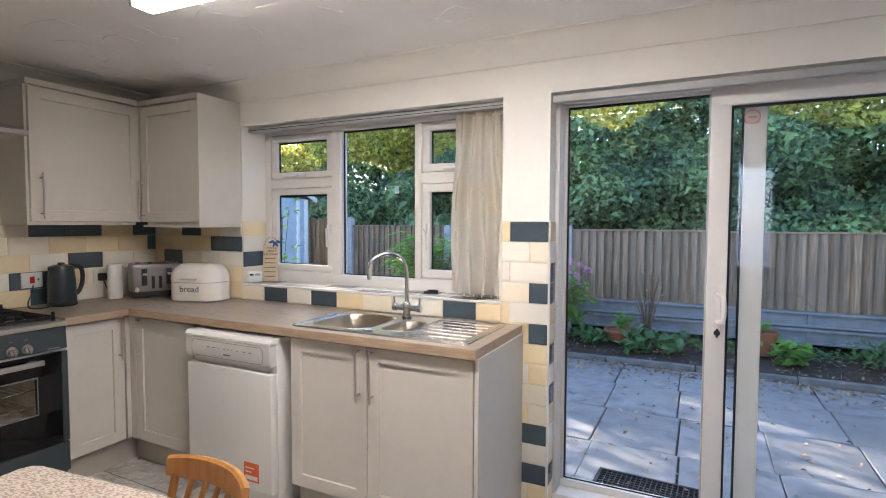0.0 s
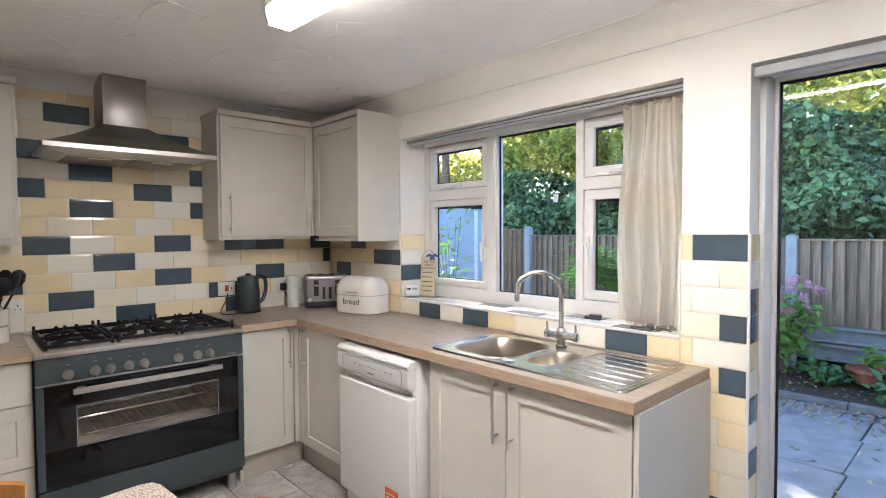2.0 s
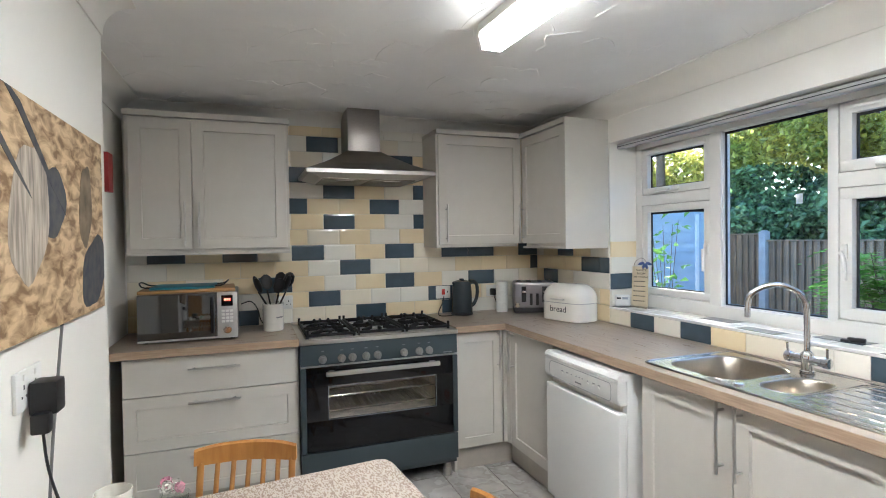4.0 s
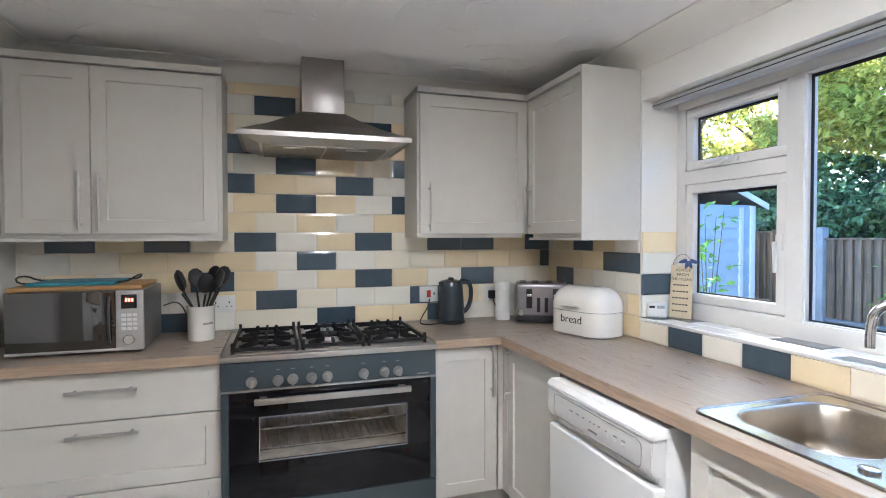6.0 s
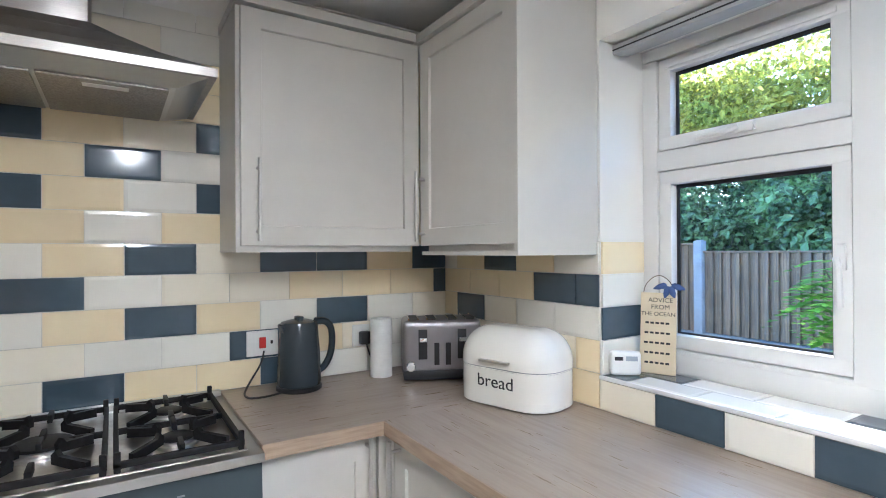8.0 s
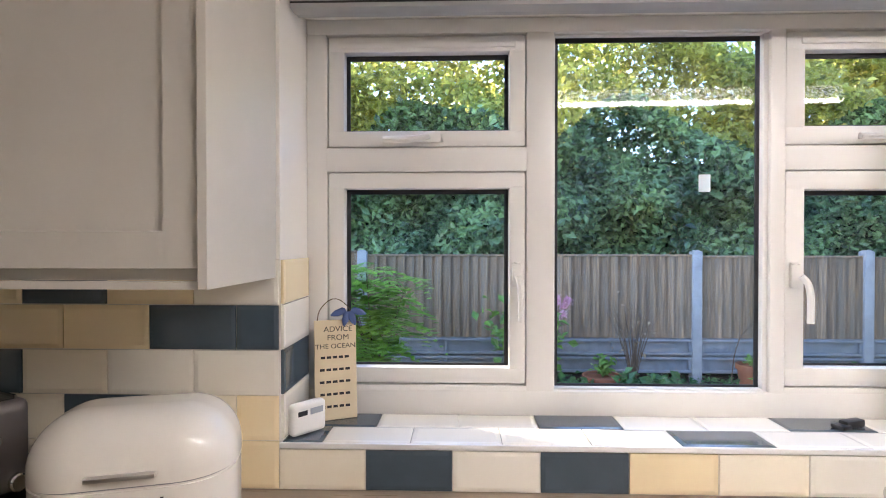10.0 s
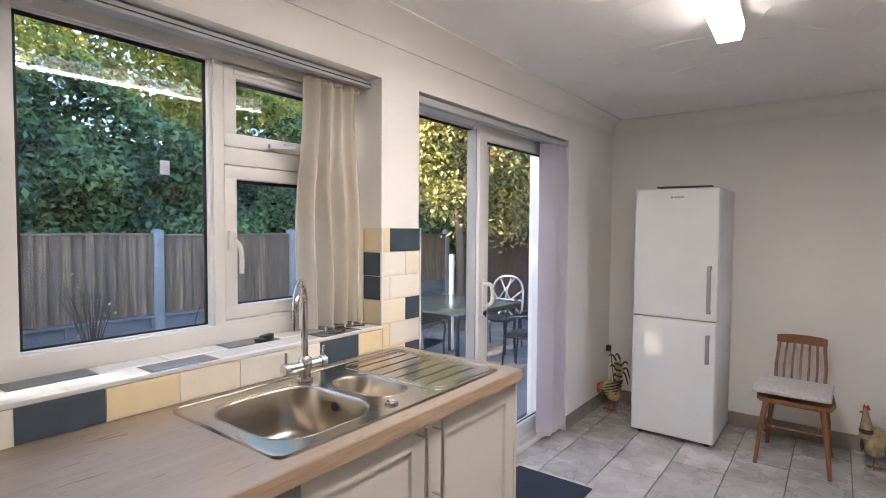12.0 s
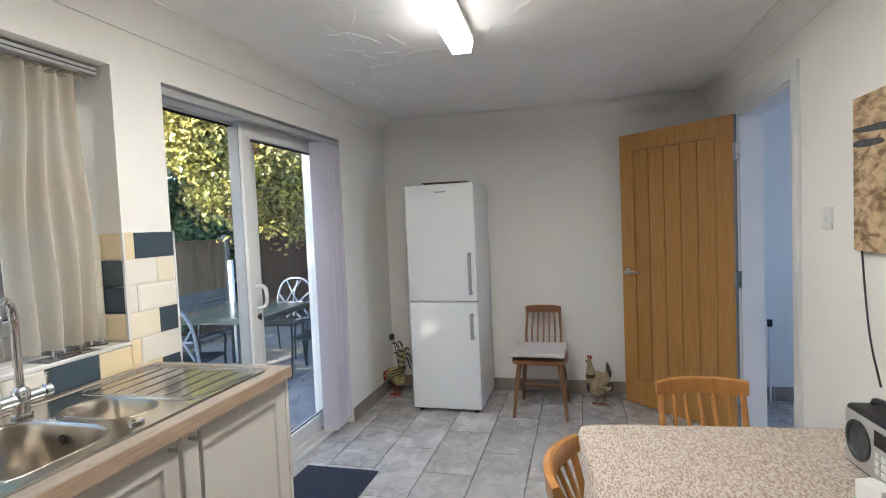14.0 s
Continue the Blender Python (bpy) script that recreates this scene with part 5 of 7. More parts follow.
for i in range(14):
    part("board", join(prism([(0.0, i * 0.14), (-0.022, i * 0.14), (-0.004, i * 0.14 + 0.14), (0.0, i * 0.14 + 0.14)], "x", -1.9, -0.02)), SHED, sh, flat=True)
    part("board", join(prism([(0.0, i * 0.14), (0.022, i * 0.14), (0.004, i * 0.14 + 0.14), (0.0, i * 0.14 + 0.14)], "y", 0.02, 1.15)), SHED, sh, flat=True)
part("body", bx(-1.9, -0.002, 0.002, 1.16, 0, 1.95), SHED, sh, flat=True)
for x in (-1.92, -0.05):
    part("corner_board", bx(x, x + 0.075, -0.03, 0.0, 0, 1.97, 0.004), WHITE_PL, sh)
part("door_trim", bx(0.0, 0.030, 0.93, 0.99, 0, 1.93, 0.004), WHITE_PL, sh)
part("corner_board", bx(0.0, 0.028, 1.10, 1.18, 0, 1.95, 0.004), WHITE_PL, sh)
part("corner_board", bx(0.0, 0.028, -0.02, 0.06, 0, 1.97, 0.004), WHITE_PL, sh)
part("roof", prism([(-0.12, 1.93), (0.58, 2.22), (1.28, 1.93), (1.28, 1.96), (0.58, 2.26), (-0.12, 1.96)], "x", -2.0, 0.1), mat("roof_felt", (0.08, 0.085, 0.08), 0.9, scale=30, bump=0.002), sh, flat=True)
part("bargeboard", prism([(-0.13, 1.90), (0.58, 2.20), (1.29, 1.90), (1.29, 1.97), (0.58, 2.27), (-0.13, 1.97)], "x", 0.1, 0.12), WHITE_PL, sh, flat=True)

# patio table and chairs
METAL = mat("dark_metal", (0.035, 0.045, 0.055), 0.4, 0.6, scale=20)
# paler metal for the chairs' back frames and lattices
PALE_METAL = mat("pale_chair_metal", (0.28, 0.31, 0.34), 0.4, scale=12)
TTOP = mat("patio_tabletop", (0.12, 0.13, 0.11), 0.2, col2=(0.09, 0.10, 0.08), scale=10)
ot = thing("patio_table", pose(5.85, 1.95, GZ), "dark metal patio table on the paving", "table")
part("tabletop", bx(-0.62, 0.62, -0.52, 0.52, 0.70, 0.725, 0.008), TTOP, ot)
part("frame", join(bx(-0.60, 0.60, -0.50, -0.47, 0.66, 0.70), bx(-0.60, 0.60, 0.47, 0.50, 0.66, 0.70)), METAL, ot, flat=True)
for x in (-0.57, 0.57):
    for y in (-0.47, 0.47):
        part("leg", tube([(x, y, 0.69), (x, y, 0.35), (x * 1.03, y * 1.03, 0.0)], 0.02, 8), METAL, ot)


def patio_chair(m):
    c = thing("patio_chair", m, "dark metal garden armchair with a pale scrolled open back", "chair", "chairs round the patio table")
    part("seat", bx(-0.24, 0.24, -0.24, 0.24, 0.40, 0.42, 0.008), METAL, c)
    for x in (-0.23, 0.23):
        part("leg", tube([(x, 0.22, 0.40), (x, 0.25, 0.0)], 0.012, 8), METAL, c)
        part("leg", tube([(x, -0.22, 0.40), (x, -0.26, 0.0)], 0.012, 8), METAL, c)
        part("armrest", tube([(x, -0.24, 0.66), (x * 1.1, 0.05, 0.65), (x * 1.1, 0.22, 0.60), (x, 0.22, 0.40)], 0.012, 8, smooth=1), METAL, c)
    part("back_frame", tube([(-0.23, -0.22, 0.40), (-0.24, -0.30, 0.75), (-0.14, -0.33, 0.93), (0.14, -0.33, 0.93), (0.24, -0.30, 0.75), (0.23, -0.22, 0.40)], 0.014, 8, smooth=2), PALE_METAL, c)
    q = random.Random(4)
    part("lattice", join(*[tube([(x0, -0.24 - 0.12 * (z0 - 0.45), z0), ((x0 + x1) / 2 + 0.04, -0.24 - 0.12 * ((z0 + z1) / 2 - 0.45), (z0 + z1) / 2), (x1, -0.24 - 0.12 * (z1 - 0.45), z1)], 0.010, 6, smooth=1) for x0, z0, x1, z1 in ((-0.2, 0.45, 0.1, 0.9), (0.2, 0.45, -0.1, 0.9), (-0.1, 0.42, 0.22, 0.75), (0.1, 0.42, -0.22, 0.75), (-0.22, 0.62, 0.2, 0.62), (-0.05, 0.9, 0.0, 0.45))]), PALE_METAL, c)
    return c


pc = patio_chair(pose(5.1, 1.9, GZ, 0, 0, -80))
copy_thing(pc, pose(6.9, 2.0, GZ, 0, 0, 95))
copy_thing(pc, pose(5.75, 2.75, GZ, 0, 0, 178))
copy_thing(pc, pose(6.2, 1.15, GZ, 0, 0, 10))
solo("white_post", bx(-0.025, 0.025, -0.025, 0.025, 0, 1.25, 0.006), WHITE_PL, pose(6.5, 2.45, GZ - 0.02), "slim white painted post beside the patio table", "post")
# boot mat outside the door
bmat = thing("rubber_mat", pose(2.99, 0.62, GZ, 0, 0, -3), "black open rubber mat on the paving", "mat")
part("border", join(bx(0, 0.62, 0, 0.02, 0, 0.018, 0.004), bx(0, 0.62, 0.26, 0.28, 0, 0.018, 0.004), bx(0, 0.02, 0.02, 0.26, 0, 0.018), bx(0.60, 0.62, 0.02, 0.26, 0, 0.018)), GASKET, bmat)
part("mesh", join(*[bx(0.02 + i * 0.029, 0.026 + i * 0.029, 0.02, 0.26, 0, 0.015) for i in range(1, 20)], *[bx(0.02, 0.60, 0.02 + j * 0.03, 0.026 + j * 0.03, 0, 0.0145) for j in range(1, 8)]), GASKET, bmat, flat=True)

# ---- loose things in the kitchen ----
WT_Z = 0.9155
# microwave
MIRROR = mat("mirror_door", (0.15, 0.15, 0.15), 0.06, 0.9, scale=5)
SILVER = mat("silver_plastic", (0.52, 0.51, 0.49), 0.35, 0.5, scale=20)
mw = thing("microwave", Matrix.Translation((0.0, -2.664, WT_Z)) @ FRONT_X @ Matrix.Diagonal((1, 1, 0.905, 1)), "silver microwave oven with a mirrored door", "microwave")
part("body", bx(0.0, 0.49, -0.43, -0.09, 0.012, 0.29, 0.006), mat("dark_silver_case", (0.16, 0.155, 0.145), 0.4, 0.3, scale=20), mw, "dark grey metal case")
part("door", bx(0.0, 0.385, -0.452, -0.431, 0.015, 0.288, 0.005), MIRROR, mw, "mirrored glass door")
part("door_edge", bx(0.0, 0.49, -0.4535, -0.4505, 0.012, 0.024, 0.001), SILVER, mw)
part("handle", tube([(0.362, -0.452, 0.05), (0.366, -0.478, 0.08), (0.366, -0.482, 0.15), (0.366, -0.478, 0.23), (0.362, -0.452, 0.26)], 0.009, 8, smooth=1), BLACK, mw, "black curved handle")
cp = part("control_panel", bx(0.387, 0.49, -0.452, -0.431, 0.015, 0.288, 0.004), SILVER, mw)
part("display", bx(0.408, 0.466, -0.4535, -0.4515, 0.205, 0.27), BLACK_GLASS, cp, flat=True)
REDGLOW = glow("red_digits", (1.0, 0.04, 0.02), 3.0)
part("digits", join(*[bx(0.424 + i * 0.011, 0.431 + i * 0.011, -0.4542, -0.4534, 0.238, 0.252) for i in range(3)]), REDGLOW, cp, "glowing red clock digits", flat=True)
for i in range(3):
    for j in range(4):
        part("button", bx(0.408 + i * 0.021, 0.425 + i * 0.021, -0.4545, -0.4515, 0.105 + j * 0.021, 0.119 + j * 0.021, 0.002), WHITE_PL, cp)
part("dial", moved(cyl(0.022, 0, 0.016, 24, 0.003), Matrix.Translation((0.438, -0.452, 0.062)) @ Matrix.Rotation(radians(90), 4, "X")), CHROME, cp)
for x in (0.03, 0.46):
    for y in (-0.40, -0.12):
        part("foot", moved(cyl(0.014, 0, 0.012, 12), Matrix.Translation((x, y, 0))), BLACK, mw)
BOARD = mat("chopping_board_wood", (0.42, 0.24, 0.09), 0.5, col2=(0.33, 0.18, 0.06), scale=5, stretch=(8, 1, 8))
solo("chopping_board", bx(-0.17, 0.17, -0.24, 0.24, 0, 0.018, 0.005), BOARD, pose(0.26, -2.43, WT_Z + 0.263, 0, 0, 2), "thin wooden chopping board on the microwave", "chopping board")
TEAL = mat("teal_plastic", (0.03, 0.20, 0.28), 0.4, scale=10)
ty = thing("tray", pose(0.27, -2.45, WT_Z + 0.2815, 0, 0, -1), "blue tray with black wire handles on the chopping board", "tray")
part("base", bx(-0.13, 0.13, -0.16, 0.16, 0, 0.014, 0.005), TEAL, ty)
for sy in (-1, 1):
    part("handle", tube([(-0.09, sy * 0.15, 0.01), (-0.09, sy * 0.20, 0.012), (-0.05, sy * 0.225, 0.035), (0.05, sy * 0.225, 0.035), (0.09, sy * 0.20, 0.012), (0.09, sy * 0.15, 0.01)], 0.004, 8, smooth=1), BLACK, ty)
# power leads
def held(name, bm, material, parent, label=""):
    """A part given in the room's own coordinates."""
    ob = part(name, bm, material, parent, label)
    ob.matrix_parent_inverse = parent.matrix_basis.inverted()
    return ob


held("power_cord", tube([(0.12, -2.16, 1.07), (0.10, -2.10, 1.09), (0.11, -2.06, 1.03), (0.13, -2.05, 0.96), (0.10, -2.02, 0.93), (0.02, -1.97, 1.0), (0.014, -1.94, 1.04)], 0.0035, 6, smooth=3), BLACK, mw)
# utensil jar
uj = thing("utensil_jar", pose(0.24, -1.978, WT_Z), "cream ceramic jar holding black cooking utensils", "utensil jar")
part("jar", lathe([(0.056, 0), (0.060, 0.004), (0.060, 0.152), (0.063, 0.156), (0.063, 0.162), (0.056, 0.162), (0.054, 0.02)], 32), CREAM_EN, uj)
part("lettering", join(*[moved(bx(-0.001, 0.001, -0.003, 0.003, 0, 0.008), Matrix.Rotation(radians(a), 4, "Z") @ Matrix.Translation((0.0605, 0, 0.078))) for a in (18, 26, 34, 42, 50, 58)]), DWG, uj, flat=True)
qr_ = random.Random(9)
for i, (a, hd_) in enumerate(((200, "spoon"), (250, "spatula"), (300, "spoon"), (150, "spatula"), (20, "spoon"), (60, "spatula"), (100, "ladle"))):
    c, s_ = math.cos(radians(a)), math.sin(radians(a))
    tipx, tipy, tipz = c * 0.095, s_ * 0.095, 0.27 + 0.03 * qr_.random()
    st = tube([(c * -0.02, s_ * -0.02, 0.03), (c * 0.05, s_ * 0.05, 0.17), (tipx * 0.9, tipy * 0.9, tipz - 0.05)], 0.005, 8)
    head = lathe([(0.004, -0.045), (0.026, -0.034), (0.037, 0), (0.031, 0.034), (0.012, 0.05)], 14)
    moved(head, Matrix.Translation((tipx, tipy, tipz)) @ Matrix.Rotation(radians(a), 4, "Z") @ Matrix.Rotation(radians(20), 4, "Y") @ Matrix.Diagonal((0.30 if hd_ != "ladle" else 0.9, 1.0, 1.0, 1)))
    part(hd_, join(st, head), BLACK, uj, "black cooking " + hd_)


def socket(m, label, w=0.146, holes=2, name="wall_socket"):
    t = thing(name, m, label, "socket")
    part("plate", bx(-w / 2, w / 2, -0.009, 0, -0.043, 0.043, 0.003), WHITE_PL, t)
    for i in range(holes):
        x = (i - (holes - 1) / 2) * 0.065
        part("pin_hole", join(bx(x - 0.003, x + 0.003, -0.0096, -0.0088, 0.002, 0.012), bx(x - 0.014, x - 0.008, -0.0096, -0.0088, -0.016, -0.011), bx(x + 0.008, x + 0.014, -0.0096, -0.0088, -0.016, -0.011)), BLACK, t, flat=True)
        part("rocker", bx(x - 0.006, x + 0.006, -0.012, -0.008, 0.022, 0.036, 0.002), WHITE_PL, t)
    return t


socket(Matrix.Translation((0.009, -1.905, 1.055)) @ FRONT_X, "white double wall socket on the tiles", 0.12)
sp = thing("switch_spur", Matrix.Translation((0.009, -0.795, 1.068)) @ FRONT_X, "white cooker switch with a red rocker on the tiles", "switch")
part("plate", bx(-0.055, 0.055, -0.009, 0, -0.045, 0.045, 0.003), WHITE_PL, sp)
part("rocker", bx(-0.012, 0.012, -0.013, -0.008, -0.018, 0.022, 0.003), mat("red_plastic", (0.55, 0.03, 0.02), 0.35, scale=10), sp, "red rocker switch")
part("neon", bx(0.028, 0.036, -0.0098, -0.0088, -0.004, 0.008), BLACK, sp, flat=True)
socket(Matrix.Translation((0.009, -0.405, 1.062)) @ FRONT_X, "white wall socket with a black plug", 0.088, 1)
pg = thing("plug", Matrix.Translation((0.020, -0.405, 1.055)) @ FRONT_X, "black plug in the wall socket", "plug")
part("body", bx(-0.022, 0.022, -0.035, 0, -0.025, 0.025, 0.008), BLACK, pg)
part("cable", tube([(0, -0.03, -0.02), (0, -0.05, -0.05), (0.03, -0.04, -0.11), (0.08, -0.05, -0.136)], 0.0035, 6, smooth=2), BLACK, pg)
# kettle
kt = thing("kettle", pose(0.135, -0.698, WT_Z, 0, 0, 12), "slate grey plastic electric kettle on its base", "kettle")
part("base", cyl(0.078, 0, 0.018, 32, 0.004), BLACK, kt)
part("body", lathe([(0.072, 0.018), (0.075, 0.03), (0.071, 0.14), (0.064, 0.225), (0.060, 0.236), (0.03, 0.244), (0.0005, 0.245)], 36), SLATE_PL, kt)
part("handle", tube([(0.015, 0.055, 0.235), (0.015, 0.10, 0.232), (0.015, 0.125, 0.20), (0.012, 0.125, 0.12), (0.01, 0.10, 0.07), (0.01, 0.07, 0.055)], 0.0125, 10, smooth=2), SLATE_PL, kt)
part("spout", prism([(-0.06, 0.19), (-0.075, 0.232), (-0.05, 0.238)], "x", -0.018, 0.018, 0.004), SLATE_PL, kt)
part("lid_knob", bx(-0.018, 0.018, -0.01, 0.01, 0.243, 0.256, 0.005), SLATE_PL, kt)
held("power_cord", tube([(0.16, -0.75, 0.921), (0.20, -0.83, 0.921), (0.19, -0.90, 0.925), (0.10, -0.86, 0.95), (0.03, -0.80, 1.0), (0.016, -0.79, 1.04)], 0.0035, 6, smooth=3), BLACK, kt)
# kitchen roll
PAPER = mat("paper_roll", (0.80, 0.79, 0.75), 0.9, scale=40, bump=0.0004)
kr = thing("kitchen_roll", pose(0.115, -0.372, WT_Z), "white kitchen paper roll standing on the worktop", "kitchen roll")
part("paper", lathe([(0.042, 0), (0.042, 0.222), (0.016, 0.222), (0.016, 0.002)], 32, False), PAPER, kr)
# toaster
ts = thing("toaster", pose(0.245, -0.185, WT_Z, 0, 0, 65) @ Matrix.Diagonal((0.97, 1, 1.1, 1)), "grey four-slice toaster with black controls", "toaster")
part("shell", bx(-0.15, 0.15, -0.085, 0.085, 0.03, 0.205, 0.022, 4), TOASTER, ts)
part("base", bx(-0.148, 0.148, -0.088, 0.088, 0.006, 0.04, 0.008), BLACK, ts)
for i, x in enumerate((-0.075, 0.075)):
    part("slider_slot", bx(x - 0.017, x + 0.017, -0.087, -0.083, 0.075, 0.175, 0.012), BLACK, ts)
    part("lever", bx(x - 0.014, x + 0.014, -0.108, -0.086, 0.135, 0.15, 0.004), CHROME, ts)
    part("dial", moved(cyl(0.017, 0, 0.016, 20, 0.003), Matrix.Translation((x * 1.62, -0.085, 0.055)) @ Matrix.Rotation(radians(90), 4, "X")), CHROME, ts)
for x in (-0.022, 0.022):
    part("button_strip", bx(x - 0.010, x + 0.010, -0.088, -0.083, 0.055, 0.13, 0.006), BLACK, ts)
for x in (-0.11, -0.04, 0.04, 0.11):
    part("bread_slot", bx(x - 0.016, x + 0.016, -0.07, 0.07, 0.2035, 0.2065), BLACK, ts, flat=True)
    part("slot_rail", join(bx(x - 0.02, x - 0.016, -0.07, 0.07, 0.204, 0.211), bx(x + 0.016, x + 0.02, -0.07, 0.07, 0.204, 0.211)), CHROME, ts, flat=True)
# bread bin
bb = thing("bread_bin", pose(0.655, -0.150, WT_Z, 0, 0, 16) @ Matrix.Diagonal((1.1, 1.08, 1, 1)), "cream enamel roll-top bread bin with black lettering", "bread bin")
part("box", prism(rrect(-0.160, 0.160, -0.108, 0.108, 0.088, 10), "z", 0.004, 0.118, 0.003), CREAM_EN, bb)
part("seam", prism(rrect(-0.157, 0.157, -0.105, 0.105, 0.086, 10), "z", 0.117, 0.1225), DWG, bb, "dark seam under the lid", flat=True)
lid = bmesh.new()
rows_ = []
for k in range(11):
    a_ = math.pi / 2 * k / 10
    ins = 0.086 * (1 - math.cos(a_))
    rows_.append([lid.verts.new((x, y, 0.140 + 0.098 * math.sin(a_))) for x, y in rrect(-0.161 + ins, 0.161 - ins, -0.109 + ins, 0.109 - ins, max(0.004, 0.089 - ins), 10)])
rows_.insert(0, [lid.verts.new((v.co.x, v.co.y, 0.1215)) for v in rows_[0]])
for a, b in zip(rows_, rows_[1:]):
    for i in range(len(a)):
        lid.faces.new((a[i], a[(i + 1) % len(a)], b[(i + 1) % len(a)], b[i]))
lid.faces.new(rows_[0][::-1])
lid.faces.new(rows_[-1])
part("lid", lid, CREAM_EN, bb)
part("handle", bx(-0.05, 0.05, -0.122, -0.106, 0.138, 0.146, 0.003), STEEL, bb, "flat metal lid handle")
part("lettering", moved(text_bm("bread", 0.054), Matrix.Translation((0.0, -0.1085, 0.078)) @ Matrix.Rotation(radians(90), 4, "X")), BLACK, bb, "black printed word", flat=True)

# ---- window sill ----
SIGNW = mat("cream_painted_wood", (0.68, 0.58, 0.40), 0.7, col2=(0.60, 0.50, 0.33), scale=12)
sg = thing("hanging_sign", pose(0.962, 0.145, 1.0205, -5, 0, 22) @ Matrix.Diagonal((1.08, 1, 1, 1)), "cream wooden verse sign with a blue ribbon bow", "sign")
part("board", bx(-0.048, 0.048, -0.004, 0.004, 0, 0.245, 0.002), SIGNW, sg)
for s_, z, sz in (("ADVICE", 0.222, 0.019), ("FROM", 0.201, 0.019), ("THE OCEAN", 0.180, 0.0165)):
    part("lettering", moved(text_bm(s_, sz, 0.0003), Matrix.Translation((0.006 if z > 0.19 else 0, -0.0046, z)) @ Matrix.Rotation(radians(90), 4, "X")), BLACK, sg, flat=True)
for i in range(5):
    z = 0.150 - i * 0.030
    w_ = (0.034, 0.036, 0.037, 0.036, 0.035)[i]
    part("line_of_writing", join(*[bx(-w_ + k * 2 * w_ / 5, -w_ + (k + 0.72) * 2 * w_ / 5, -0.0048, -0.004, z, z + 0.006) for k in range(5)]), BLACK, sg, flat=True)
part("wire", tube([(-0.042, -0.002, 0.235), (-0.036, 0.0, 0.275), (0.0, 0.004, 0.305), (0.036, 0.0, 0.275), (0.042, -0.002, 0.235)], 0.0012, 6, smooth=2), STEM, sg)
BLUE = mat("blue_ribbon", (0.05, 0.09, 0.24), 0.5, scale=20)
part("ribbon_bow", join(*[moved(lathe([(0.002, -0.026), (0.008, -0.013), (0.009, 0.005), (0.004, 0.011)], 10), Matrix.Translation((0.03, -0.012, 0.272)) @ Matrix.Rotation(radians(a), 4, "Y") @ Matrix.Translation((0, 0, -0.018)) @ Matrix.Diagonal((1, 0.4, 1, 1))) for a in (70, -70, 15, -20)]), BLUE, sg, "blue ribbon bow")
tm = thing("digital_timer", pose(0.915, 0.055, 1.0205, 0, 0, 50), "small white digital thermostat on the tiled sill", "thermostat")
part("case", bx(-0.045, 0.045, -0.014, 0.014, 0, 0.072, 0.012, 3), WHITE_PL, tm)
part("screen", bx(-0.032, -0.008, -0.0148, -0.0135, 0.045, 0.056), BLACK, tm, flat=True)
part("label", bx(0.0, 0.034, -0.0148, -0.0135, 0.044, 0.058), mat("grey_label", (0.35, 0.38, 0.42), 0.5, scale=9), tm, flat=True)
CURT = mat("cream_fabric", (0.82, 0.77, 0.67), 0.9, col2=(0.79, 0.735, 0.63), scale=120, bump=0.0004, bscale=500, trans=0.4, sheen=0.2)


def drape(x0, x1, y, z0, z1, folds, amp, gather, seed, flare=0.0):
    """A hung cloth with folds that change on the way down."""
    q = random.Random(seed)
    bm = bmesh.new()
    nx, nz = folds * 12, 22
    ph = [q.uniform(-0.6, 0.6) for _ in range(folds + 2)]
    grid = []
    for k in range(nz + 1):
        v = k / nz
        row = []
        for i in range(nx + 1):
            u_ = i / nx
            f = u_ * folds
            a = amp * (0.6 + 0.5 * v) * math.sin(2 * math.pi * f + ph[int(f)] * v + 0.6 * v) + 0.3 * amp * math.sin(5 * f + 3 * v)
            w_ = gather + (1 - gather) * min(1, v * 2.2)
            xm = (x0 + x1) / 2 - flare * v
            row.append(bm.verts.new((xm + (u_ - 0.5) * (x1 - x0) * w_ + 0.008 * math.sin(7 * v + f), y + a, z1 + (z0 - z1) * v)))
        grid.append(row)
    for a, b in zip(grid, grid[1:]):
        for i in range(nx):
            bm.faces.new((a[i], a[i + 1], b[i + 1], b[i]))
    ext = bmesh.ops.solidify(bm, geom=bm.faces[:], thickness=0.0015)
    return bm


ct = tagged(new("curtain"), "cream gathered curtain at the window", "curtain")
part("fabric", drape(2.325, 2.63, 0.105, 1.035, 1.985, 4, 0.028, 0.84, 3, 0.0), CURT, ct)
part("heading", drape(2.36, 2.625, 0.10, 1.975, 2.006, 9, 0.010, 1.0, 5), CURT, ct)
BLIND = mat("vertical_blind_fabric", (0.83, 0.80, 0.84), 0.85, col2=(0.80, 0.77, 0.81), scale=90, bump=0.0003, trans=0.62)
for k, x in enumerate((2.42, 2.47, 2.52, 2.57, 2.61)):
    part("weight", moved(lathe([(0.002, 0), (0.004, 0.003), (0.004, 0.012), (0.002, 0.018)], 10), Matrix.Translation((x, 0.07 + 0.01 * (k % 2), 1.022))), CREAM_EN, ct)
bl = tagged(new("blind_rail"), "grey metal curtain rail at the top of the window", "rail")
part("rail", join(bx(WX[0] + 0.004, WX[1] - 0.004, 0.055, 0.095, 1.998, 2.026, 0.003), bx(WX[0] + 0.004, WX[1] - 0.004, 0.1, 0.125, 2.004, 2.028, 0.003)), GREY_TRACK, bl)
part("slot", bx(WX[0] + 0.006, WX[1] - 0.006, 0.053, 0.0555, 2.008, 2.012), BLACK, bl, flat=True)
